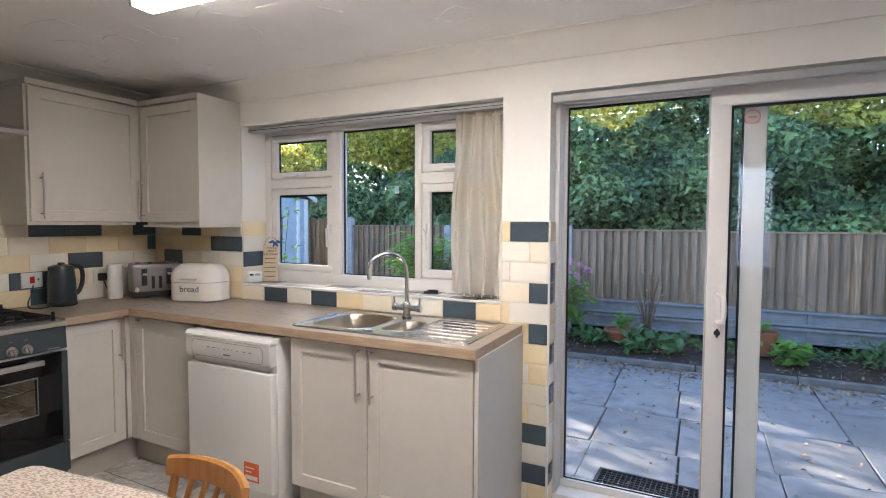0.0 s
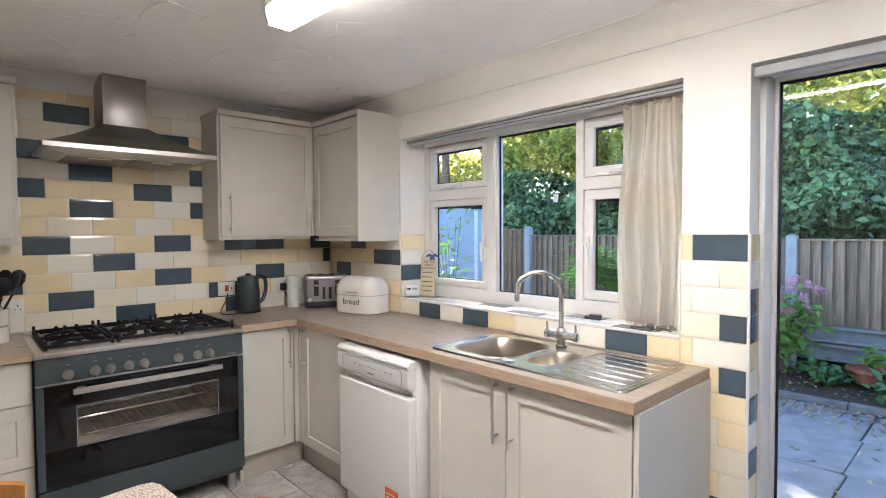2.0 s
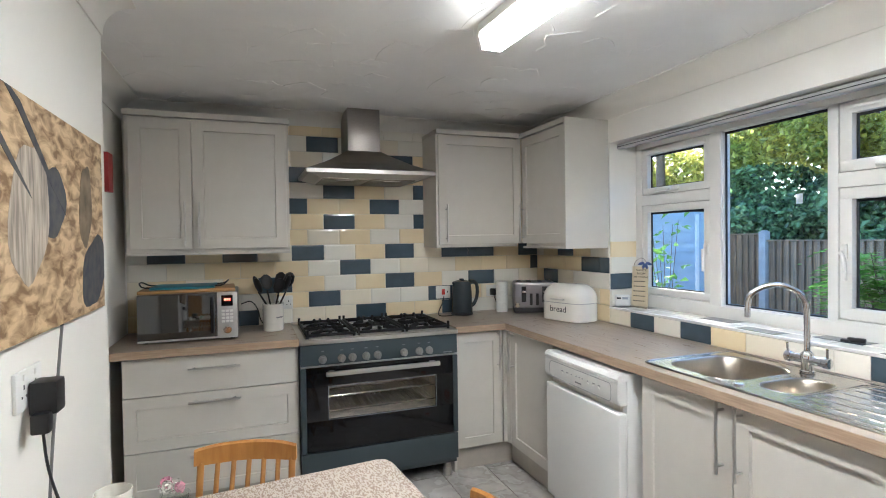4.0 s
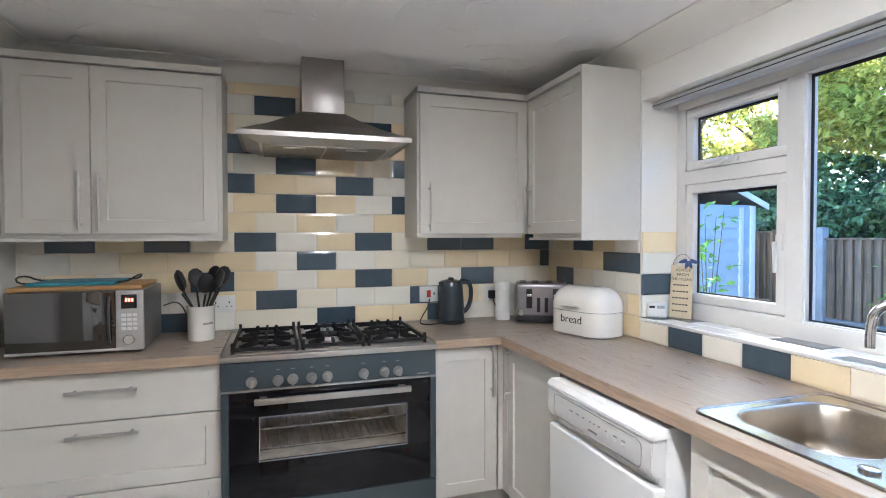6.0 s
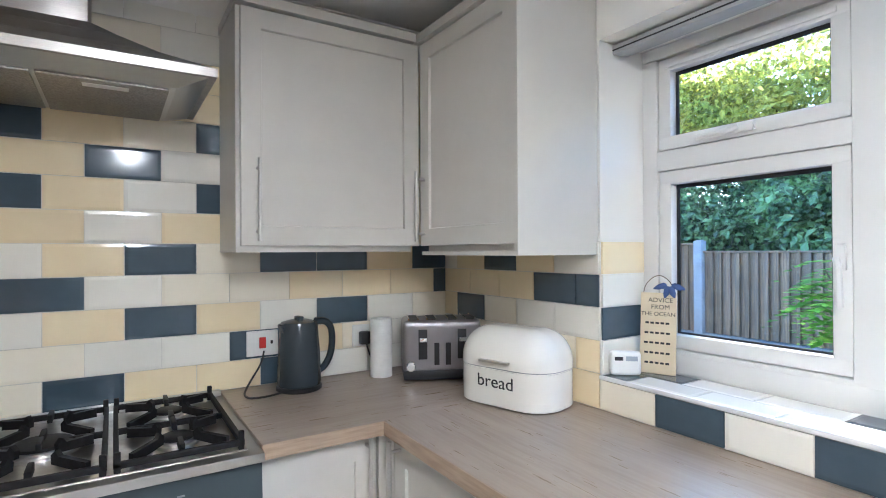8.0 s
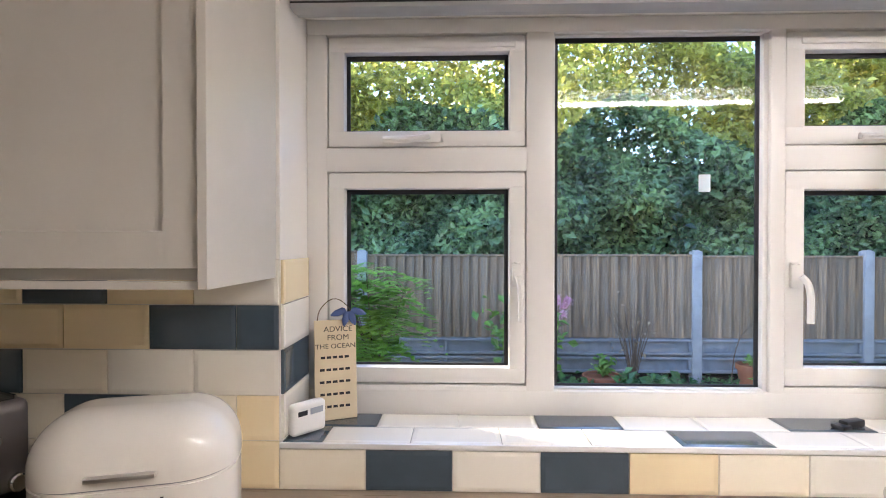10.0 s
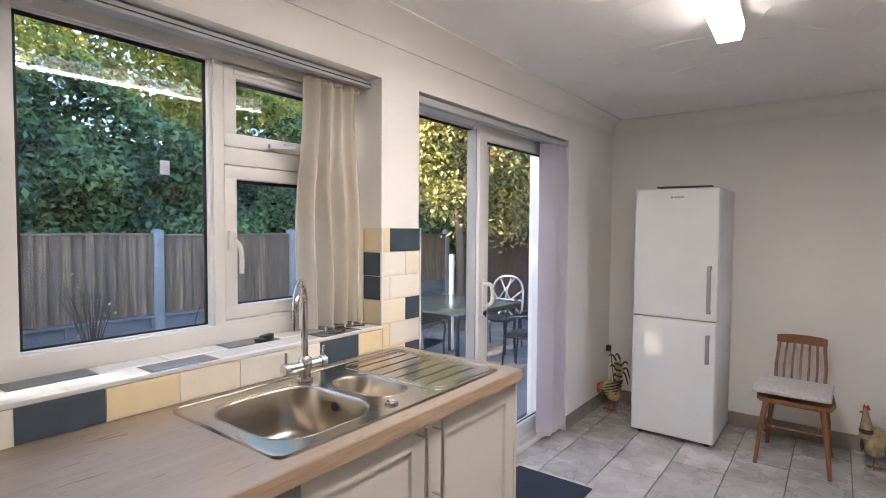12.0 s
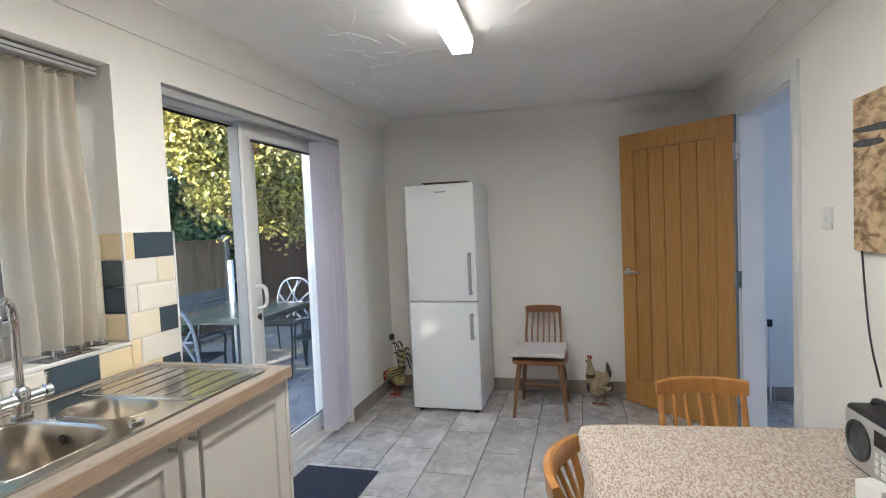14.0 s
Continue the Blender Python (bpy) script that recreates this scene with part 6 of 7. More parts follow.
solo("bulldog_clip", join(bx(-0.03, 0.03, -0.012, 0.012, 0, 0.018, 0.006), bx(-0.05, -0.02, -0.016, 0.016, 0, 0.01, 0.004)), BLACK, pose(2.20, 0.13, 1.0205, 0, 0, 20), "small black clip on the tiled sill", "clip")
part("cord", tube([(2.42, 0.05, 1.024), (2.47, 0.03, 1.024), (2.52, 0.06, 1.024), (2.48, 0.09, 1.024), (2.55, 0.07, 1.024), (2.60, 0.04, 1.024)], 0.003, 6, smooth=3), STEM, ct)

# patio door blind
dbl = tagged(new("vertical_blind"), "pale lilac vertical blind drawn to one side of the patio door", "blind")
part("rail", bx(DX[0] + 0.006, DX[1] + 0.06, 0.012, 0.05, DT - 0.045, DT - 0.012, 0.003), GREY_TRACK, dbl)
for i in range(9):
    x = 4.255 + i * 0.026
    q = join(bx(-0.001, 0.001, -0.055, 0.055, 0.06, DT - 0.05))
    part("slat", moved(q, Matrix.Translation((x, 0.035 + 0.004 * (i % 2), 0)) @ Matrix.Rotation(radians(38 + 9 * (i % 3)), 4, "Z")), BLIND, dbl, flat=True)
    part("weight", moved(bx(-0.002, 0.002, -0.05, 0.05, 0.035, 0.062), Matrix.Translation((x, 0.035 + 0.004 * (i % 2), 0)) @ Matrix.Rotation(radians(38 + 9 * (i % 3)), 4, "Z")), CREAM_EN, dbl, flat=True)

# ---- fridge freezer ----
fr = thing("fridge_freezer", Matrix.Translation((5.365, -0.372, 0)) @ Matrix.Rotation(radians(-90), 4, "Z"), "white tall fridge freezer with two doors", "fridge freezer")
part("body", bx(0.0, 0.525, -0.525, -0.01, 0.03, 1.695, 0.006), WHITE_GOODS, fr)
HND = mat("grey_handle", (0.32, 0.30, 0.29), 0.35, 0.4, scale=10)
for z0, z1, h0, h1 in ((0.03, 0.826, 0.56, 0.745), (0.834, 1.697, 0.885, 1.19)):
    d = part("door", bx(0.0, 0.525, -0.578, -0.53, z0, z1, 0.012, 3), WHITE_GOODS, fr)
    part("handle", join(bx(0.468, 0.492, -0.618, -0.604, h0, h1, 0.005), bx(0.470, 0.490, -0.606, -0.577, h0, h0 + 0.022, 0.003), bx(0.470, 0.490, -0.606, -0.577, h1 - 0.022, h1, 0.003)), HND, d, "grey bar handle")
part("badge", join(bx(0.232, 0.244, -0.5795, -0.5778, 1.632, 1.644), bx(0.25, 0.315, -0.5795, -0.5778, 1.634, 1.642)), DWG, fr, flat=True)
part("gasket_line", bx(0.004, 0.521, -0.56, -0.529, 0.826, 0.834), mat("seal_beige", (0.45, 0.38, 0.25), 0.6, scale=9), fr, flat=True)
for x in (0.05, 0.475):
    for y in (-0.52, -0.06):
        part("foot", moved(cyl(0.018, 0, 0.032, 12), Matrix.Translation((x, y, 0))), BLACK, fr)
tr2 = thing("tray", pose(5.02, -0.65, 1.697, 0, 0, 5), "dark slatted tray on the fridge freezer", "tray")
for i in range(6):
    part("slat", bx(-0.15 + i * 0.05, -0.108 + i * 0.05, -0.17, 0.17, 0.012, 0.02, 0.002), STEM, tr2)
part("batten", bx(-0.15, 0.145, -0.12, -0.09, 0.0, 0.012), STEM, tr2, flat=True)
part("batten", bx(-0.15, 0.145, 0.09, 0.12, 0.0, 0.012), STEM, tr2, flat=True)
socket(pose(5.30, 0.0, 0.45), "white wall socket beside the fridge freezer", 0.088, 1)
pg = thing("plug", pose(5.30, -0.010, 0.45), "black plug and cord of the fridge freezer", "plug")
part("body", bx(-0.022, 0.022, -0.035, 0, -0.025, 0.025, 0.008), BLACK, pg)
part("cable", tube([(0, -0.03, -0.02), (0, -0.045, -0.1), (0.02, -0.06, -0.3), (0.0, -0.1, -0.44)], 0.0035, 6, smooth=2), BLACK, pg)

# ---- chairs ----
def chair(m, wood, label, group="", tw=0.158):
    """A spindle-back chair; it faces +y and stands at the origin."""
    c = thing("dining_chair", m, label, "chair", group)
    seat = prism([(-0.19, -0.19), (0.19, -0.19), (0.215, 0.10), (0.20, 0.20), (0.14, 0.225), (-0.14, 0.225), (-0.20, 0.20), (-0.215, 0.10)], "z", 0.415, 0.445, 0.010)
    part("seat", seat, wood, c)
    for sx in (-1, 1):
        part("leg", tube([(sx * 0.15, 0.16, 0.42), (sx * 0.175, 0.185, 0.25), (sx * 0.20, 0.21, 0.0)], 0.019, 12, r_end=0.012), wood, c)
        part("leg", tube([(sx * 0.14, -0.14, 0.42), (sx * 0.165, -0.175, 0.25), (sx * 0.185, -0.225, 0.0)], 0.019, 12, r_end=0.012), wood, c)
        part("stretcher", tube([(sx * 0.182, 0.19, 0.20), (sx * 0.172, -0.185, 0.20)], 0.010, 8), wood, c)
    part("stretcher", tube([(-0.175, 0.0, 0.20), (0.175, 0.0, 0.20)], 0.010, 8), wood, c)
    def arc(u_):
        return Vector((u_ * tw, -0.285 + 0.045 * (u_ * u_), 0))
    bm = bmesh.new()
    rows = []
    n = 16
    for i in range(n + 1):
        u_ = -1 + 2 * i / n
        p = arc(u_)
        t_ = 0.011
        e = 0.006 * (u_ ** 4)
        rows.append([bm.verts.new((p.x, p.y + dy, z)) for dy, z in ((-t_, 0.735 + e), (t_, 0.735 + e), (t_ - 0.004, 0.790 - e), (0, 0.797 - e), (-t_ - 0.004, 0.790 - e))])
    for a, b in zip(rows, rows[1:]):
        for i in range(5):
            bm.faces.new((a[i], a[(i + 1) % 5], b[(i + 1) % 5], b[i]))
    bm.faces.new(rows[0][::-1])
    bm.faces.new(rows[-1])
    bmesh.ops.recalc_face_normals(bm, faces=bm.faces)
    part("top_rail", bm, wood, c)
    for i in range(7):
        u_ = -0.90 + 1.8 * i / 6
        p = arc(u_)
        r_ = 0.011 if i in (0, 6) else 0.008
        part("spindle", tube([(u_ * 0.155, -0.165, 0.44), (u_ * 0.158, -0.21, 0.58), (p.x, p.y, 0.745)], r_, 10), wood, c)
    return c


G = "dining chairs"
c1 = chair(pose(2.42, -1.82, 0, 0, 0, 173.5), PINE, "honey-coloured wooden spindle-back dining chair at the table", G)
copy_thing(c1, pose(1.998, -2.184, 0, 0, 0, -103))
copy_thing(c1, pose(2.91, -2.065, 0, 0, 0, 96))
chair(pose(4.95, -1.325, 0, 0, 0, 88) @ Matrix.Scale(0.93, 4), DARK_BEECH, "brown wooden spindle-back chair with a seat pad, against the wall", tw=0.145)
PAD = mat("seat_pad_fabric", (0.46, 0.40, 0.36), 0.95, col2=(0.60, 0.55, 0.50), scale=60, bump=0.001, sheen=0.3)
pad = bx(-0.195, 0.195, -0.17, 0.205, 0.0, 0.028, 0.012, 4)
solo("seat_pad", pad, PAD, pose(4.93, -1.31, 0.4455, 0, 0, 88), "grey patterned seat pad on the wooden chair", "cushion")

# ---- table ----
tb = thing("dining_table", pose(2.395, -2.075, 0, 0, 0, 6), "rectangular wooden dining table under a cloth", "table")
part("tabletop", bx(-0.435, 0.435, -0.42, 0.42, 0.715, 0.742, 0.004), PINE, tb)
for x in (-0.43, 0.43):
    for y in (-0.37, 0.37):
        part("leg", tube([(x, y, 0.715), (x, y, 0.0)], 0.026, 12, r_end=0.019), PINE, tb)
part("apron", join(bx(-0.42, 0.42, 0.35, 0.37, 0.63, 0.715), bx(-0.42, 0.42, -0.37, -0.35, 0.63, 0.715)), PINE, tb, flat=True)
CLOTH = mat("leaf_print_cotton", (0.27, 0.19, 0.14), 0.9, col2=(0.49, 0.425, 0.35), scale=125, detail=1.2, contrast=(0.42, 0.54), stretch=(0.75, 1.9, 1), bump=0.0003, bscale=600, sheen=0.2)
bm = bmesh.new()
ring_out = []
for k, (ins, z) in enumerate(((0.02, 0.7465), (0.004, 0.7455), (-0.002, 0.740), (-0.004, 0.72), (-0.012, 0.64), (-0.02, 0.545))):
    pts_ = rrect(-0.445 + ins, 0.445 - ins, -0.425 + ins, 0.425 - ins, 0.035, 6)
    dense = []
    for a, b in zip(pts_, pts_[1:] + pts_[:1]):
        m_ = max(1, int(math.dist(a, b) / 0.03))
        dense += [(a[0] + (b[0] - a[0]) * j / m_, a[1] + (b[1] - a[1]) * j / m_) for j in range(m_)]
    n_ = 110
    cum = [0]
    for a, b in zip(dense, dense[1:] + dense[:1]):
        cum.append(cum[-1] + math.dist(a, b))
    ring = []
    for j in range(n_):
        s_ = cum[-1] * j / n_
        i_ = max(i for i in range(len(dense)) if cum[i] <= s_)
        a, b = dense[i_], dense[(i_ + 1) % len(dense)]
        f = (s_ - cum[i_]) / max(1e-6, cum[i_ + 1] - cum[i_])
        x_, y_ = a[0] + (b[0] - a[0]) * f, a[1] + (b[1] - a[1]) * f
        wv = max(0, k - 2) * 0.0045 * math.sin(j * 0.62 + 1.3 * math.sin(j * 0.21))
        d_ = math.hypot(x_, y_)
        ring.append(bm.verts.new((x_ * (1 + wv / d_), y_ * (1 + wv / d_), z)))
    ring_out.append(ring)
for a, b in zip(ring_out, ring_out[1:]):
    for i in range(len(a)):
        bm.faces.new((a[i], a[(i + 1) % len(a)], b[(i + 1) % len(a)], b[i]))
bm.faces.new(ring_out[0])
solo("tablecloth", bm, CLOTH, pose(2.395, -2.075, 0, 0, 0, 6), "beige and white leaf-print cotton tablecloth over the table", "tablecloth")
TZ = 0.747
# radio
rd = thing("radio", pose(2.52, -2.34, TZ, 0, 0, 4), "black table radio with a silver front and round speaker", "radio")
part("case", bx(-0.125, 0.125, -0.055, 0.055, 0.0, 0.155, 0.012, 3), BLACK, rd)
fp = part("front_panel", bx(-0.115, 0.115, 0.0555, 0.0605, 0.012, 0.145, 0.003), SILVER, rd)
part("speaker", moved(lathe([(0.05, 0), (0.05, 0.004), (0.042, 0.004), (0.040, 0.001), (0.001, 0.003)], 28), Matrix.Translation((0.058, 0.0605, 0.08)) @ Matrix.Rotation(radians(-90), 4, "X")), SLATE_PL, fp, "round dark speaker grille")
part("screen", bx(-0.095, -0.005, 0.0605, 0.062, 0.095, 0.132), BLACK_GLASS, fp, flat=True)
for i in range(4):
    for j in range(3):
        part("button", bx(-0.095 + i * 0.023, -0.079 + i * 0.023, 0.0605, 0.0635, 0.03 + j * 0.019, 0.043 + j * 0.019, 0.002), WHITE_PL, fp)
part("dial", moved(cyl(0.012, 0, 0.014, 20, 0.002), Matrix.Translation((-0.10, 0.06, 0.024)) @ Matrix.Rotation(radians(-90), 4, "X")), CHROME, fp)
part("handle", tube([(-0.11, 0, 0.15), (-0.10, 0, 0.172), (0.10, 0, 0.172), (0.11, 0, 0.15)], 0.008, 8, smooth=2), BLACK, rd)
GREEN = mat("green_card", (0.03, 0.30, 0.12), 0.5, scale=10)
gb = thing("small_carton", pose(2.33, -2.20, TZ, 0, 0, 20), "small white and green carton on the tablecloth", "carton")
part("box", bx(-0.03, 0.03, -0.02, 0.02, 0, 0.085, 0.002), WHITE_PL, gb)
part("band", bx(-0.0305, 0.0305, -0.0205, 0.0205, 0.02, 0.045), GREEN, gb, flat=True)
# cups on the near corner
CUP = mat("white_china", (0.78, 0.75, 0.68), 0.18, scale=8, coat=0.3)
def mug(x, y, a):
    t = thing("mug", pose(x, y, TZ, 0, 0, a), "white china mug on the tablecloth", "mug")
    part("cup", lathe([(0.030, 0), (0.036, 0.004), (0.042, 0.05), (0.043, 0.085), (0.040, 0.085), (0.037, 0.01)], 28), CUP, t)
    part("handle", tube([(0.040, 0, 0.07), (0.065, 0, 0.068), (0.068, 0, 0.04), (0.055, 0, 0.022), (0.039, 0, 0.022)], 0.005, 8, smooth=2), CUP, t)
    return t
mug(2.045, -2.44, 200)
solo("saucer", lathe([(0.03, 0), (0.05, 0.004), (0.072, 0.012), (0.071, 0.014), (0.03, 0.005)], 32), CUP, pose(2.13, -2.42, TZ), "white china saucer on the tablecloth", "saucer")
vs = thing("glass_jar", pose(2.055, -2.30, TZ), "small clear glass jar with pink and white paper flowers", "jar")
part("jar", lathe([(0.032, 0), (0.036, 0.006), (0.036, 0.055), (0.032, 0.055), (0.031, 0.008)], 24), glass_mat("jar_glass", (0.92, 0.95, 0.94)), vs)
for i, (m_, dx_, dy_) in enumerate(((CUP, -0.02, 0.0), (PINKF, 0.012, 0.012), (CUP, 0.02, -0.016), (PINKF, -0.006, -0.02))):
    p_, d_ = ball_points(80 + i, 26, (dx_, dy_, 0.068 + 0.006 * i), 0.017)
    leaf_cloud("paper_flower", p_, d_, 0.016, m_, 80 + i, "", 0.2, parent=vs)

# ---- hall door ----
HINGE = (4.668, -2.572)
dr = thing("oak_door", pose(HINGE[0], HINGE[1], 0.008, 0, 0, math.degrees(math.atan2(0.637, 0.594))), "open oak door with vertical grooves and a chrome lever", "door")
DW, DH, DTK = 0.845, 1.985, 0.04
part("leaf", join(bx(0.006, 0.12, 0, DTK, 0, DH, 0.001, 1), bx(DW - 0.115, DW, 0, DTK, 0, DH, 0.001, 1), bx(0.12, DW - 0.115, 0.0004, DTK - 0.0004, 0, 0.19), bx(0.12, DW - 0.115, 0.0004, DTK - 0.0004, DH - 0.12, DH)), OAK, dr, flat=True)
part("groove_board", bx(0.12, DW - 0.115, 0.010, DTK - 0.010, 0.19, DH - 0.12), OAK_GAP, dr, flat=True)
nb = 5
bw = (DW - 0.235 - 0.004) / nb
for i in range(nb):
    x = 0.122 + i * bw
    part("plank", bx(x + 0.0025, x + bw - 0.0025, 0.004, DTK - 0.004, 0.193, DH - 0.123, 0.0025, 1), OAK, dr)
for sy, y in ((1, DTK), (-1, 0.0)):
    part("handle", join(moved(cyl(0.026, 0, 0.008, 24, 0.002), Matrix.Translation((DW - 0.058, y, 0.985)) @ Matrix.Rotation(radians(-90 * sy), 4, "X")), tube([(DW - 0.058, y, 0.985), (DW - 0.058, y + sy * 0.042, 0.985), (DW - 0.075, y + sy * 0.048, 0.985), (DW - 0.178, y + sy * 0.046, 0.985)], 0.0095, 10, smooth=1)), CHROME, dr, "chrome lever handle")
for z in (0.25, 0.98, 1.76):
    part("hinge", join(tube([(0.0, DTK + 0.004, z - 0.05), (0.0, DTK + 0.004, z + 0.05)], 0.007, 10), bx(-0.035, 0.0, DTK - 0.003, DTK + 0.001, z - 0.05, z + 0.05), bx(0.0, 0.005, 0.005, DTK, z - 0.05, z + 0.05)), CHROME, dr, "chrome butt hinge")
# dark strip that paints the shade of the gap at the hinges
part("gap_shade_strip", bx(0.0, 0.0055, 0.002, DTK - 0.002, 0.0, DH), DWG, dr, "dark strip standing in for the shaded hinge gap", flat=True)

# ---- south wall ----
PIC = bpy.data.materials.new("beach_photo_print")
PIC.use_nodes = True
N, L = PIC.node_tree.nodes, PIC.node_tree.links
pb = N["Principled BSDF"]
pb.inputs["Roughness"].default_value = 0.7
tc, mp, no, rp = N.new("ShaderNodeTexCoord"), N.new("ShaderNodeMapping"), N.new("ShaderNodeTexNoise"), N.new("ShaderNodeValToRGB")
mp.inputs["Scale"].default_value = (1, 1, 2.2)
no.inputs["Scale"].default_value, no.inputs["Detail"].default_value, no.inputs["Distortion"].default_value = 16, 9, 0.6
rp.color_ramp.elements[0].position, rp.color_ramp.elements[0].color = 0.36, (0.20, 0.115, 0.05, 1)
rp.color_ramp.elements[1].position, rp.color_ramp.elements[1].color = 0.60, (0.62, 0.45, 0.26, 1)
L.new(tc.outputs["Object"], mp.inputs[0]); L.new(mp.outputs[0], no.inputs["Vector"]); L.new(no.outputs["Fac"], rp.inputs[0]); L.new(rp.outputs[0], pb.inputs["Base Color"])
bpn = N.new("ShaderNodeBump"); bpn.inputs["Distance"].default_value = 0.002
L.new(no.outputs["Fac"], bpn.inputs["Height"]); L.new(bpn.outputs[0], pb.inputs["Normal"])
pc_ = thing("canvas_picture", pose(1.585, SY, 1.25), "wide canvas print of pebbles on a sandy beach", "picture")
part("canvas", bx(0, 1.64, 0.002, 0.03, 0, 0.52, 0.003), PIC, pc_)
PEB = mat("print_pebble", (0.10, 0.075, 0.05), 0.7, col2=(0.24, 0.185, 0.12), scale=14, detail=8)
PEB2 = mat("print_pale_shell", (0.52, 0.45, 0.36), 0.7, col2=(0.25, 0.21, 0.17), scale=10, stretch=(8, 1, 1), detail=8)
SHD = mat("print_blue_shadow", (0.045, 0.05, 0.065), 0.7, col2=(0.09, 0.085, 0.08), scale=30)
def blot(cx, cz, rx, rz, ang, material, k, name):
    pts_ = []
    for i in range(26):
        a = 2 * math.pi * i / 26
        w_ = 1 + 0.10 * math.sin(2 * a + k) + 0.05 * math.sin(5 * a + 2 * k)
        x_, z_ = rx * w_ * math.cos(a), rz * w_ * math.sin(a)
        c, s_ = math.cos(radians(ang)), math.sin(radians(ang))
        pts_.append((min(1.638, max(0.002, cx + c * x_ - s_ * z_)), min(0.518, max(0.002, cz + s_ * x_ + c * z_))))
    part(name, prism(pts_, "y", 0.030, 0.0304 + 0.0002 * k), material, pc_, flat=True)
blot(0.11, 0.12, 0.13, 0.10, -35, SHD, 1, "printed_shadow")
blot(0.19, 0.31, 0.055, 0.13, 6, PEB, 2, "printed_pebble")
blot(0.47, 0.30, 0.10, 0.09, -30, SHD, 1, "printed_shadow")
blot(0.60, 0.27, 0.10, 0.17, 12, PEB2, 2, "printed_shell")
blot(0.62, 0.47, 0.30, 0.012, 38, SHD, 3, "printed_shadow")
blot(0.80, 0.45, 0.24, 0.010, 36, SHD, 3, "printed_shadow")
blot(1.20, 0.22, 0.12, 0.15, 0, PEB, 2, "printed_pebble")
blot(1.45, 0.40, 0.20, 0.012, 4, SHD, 3, "printed_shadow")
blot(1.55, 0.36, 0.10, 0.014, 2, SHD, 1, "printed_shadow")
sw = thing("light_switch", pose(3.49, SY, 1.36, 0, 0, 180), "cream plastic light switch on the wall", "switch")
part("plate", bx(-0.044, 0.044, -0.009, 0, -0.044, 0.044, 0.003), WHITE_PL, sw)
part("rocker", bx(-0.007, 0.007, -0.013, -0.008, -0.012, 0.012, 0.003), WHITE_PL, sw)
socket(pose(2.15, SY, 1.135, 0, 0, 180), "white double socket under the picture", 0.146, 2)
ad = thing("power_adapter", pose(2.14, SY + 0.010, 1.112, 0, 0, 180), "black power adapter in the wall socket with its lead", "adapter")
part("body", join(bx(-0.03, 0.03, -0.055, 0, -0.04, 0.035, 0.008), bx(-0.055, -0.02, -0.045, -0.01, -0.075, -0.03, 0.006)), BLACK, ad)
part("lead", tube([(-0.035, -0.028, -0.07), (-0.05, -0.04, -0.16), (-0.10, -0.09, -0.26), (-0.2, -0.13, -0.33)], 0.003, 6, smooth=3), BLACK, ad)
solo("picture_cable", tube([(1.93, SY + 0.012, 1.27), (1.97, SY + 0.012, 1.15), (2.06, SY + 0.014, 0.9), (2.10, SY + 0.014, 0.6), (2.12, SY + 0.014, 0.1)], 0.0035, 6, smooth=2), mat("grey_cable", (0.18, 0.18, 0.17), 0.5, scale=10), pose(0, 0, 0), "grey cable hanging from the picture", "cable")
solo("radio_cable", tube([(3.21, SY + 0.012, 1.26), (3.19, SY + 0.012, 1.1), (3.12, SY + 0.03, 0.95), (2.95, SY + 0.08, 0.85)], 0.0035, 6, smooth=2), BLACK, pose(0, 0, 0), "dark cable hanging below the picture", "cable")
solo("wall_box", bx(-0.05, 0.05, 0, 0.03, 0, 0.2, 0.004), mat("red_box", (0.35, 0.03, 0.03), 0.5, scale=9), pose(0.42, RY, 1.72), "small red box hung on the wall", "box")

# ---- ornaments ----
HENC = mat("painted_cream_hen", (0.46, 0.38, 0.22), 0.6, col2=(0.30, 0.22, 0.11), scale=30, bump=0.003)
HEND = mat("painted_dark_feather", (0.035, 0.025, 0.02), 0.55, scale=20)
STRIPE = mat("painted_yellow_feather", (0.52, 0.45, 0.20), 0.6, col2=(0.40, 0.33, 0.12), scale=20)
REDP = mat("painted_red", (0.42, 0.03, 0.02), 0.5, scale=10)
LEGP = mat("painted_leg", (0.26, 0.09, 0.03), 0.5, scale=10)


def plate(points, t):
    """A cut metal feather: an outline in the y-z plane, t thick."""
    return prism(points, "x", -t / 2, t / 2)


def bird(name, m, pieces, mats, label):
    """A painted bird figure as one mesh; pieces: (mesh, colour index)."""
    for b, idx in pieces:
        for f in b.faces:
            f.material_index = idx
    return solo(name, join(*[b for b, _ in pieces]), mats, m, label, "ornament")


def egg(cy, cz, ry, rz, rx, tilt):
    b = lathe([(math.sin(a) * 1.0, -math.cos(a)) for a in (0.02 + 3.10 * k / 12 for k in range(13))], 18)
    return moved(b, Matrix.Translation((0, cy, cz)) @ Matrix.Rotation(radians(tilt), 4, "X") @ Matrix.Diagonal((rx, ry, rz, 1)))


def feet(ys, zt):
    return join(*[tube([(0, y, zt), (0, y, 0.006)], 0.004, 6) for y in ys], *[tube([(0, y, 0.005), (0.045 * math.cos(a), y + 0.045 * math.sin(a), 0.004)], 0.0045, 6) for y in ys for a in (3.14, 2.3, 4.0, 1.57)])


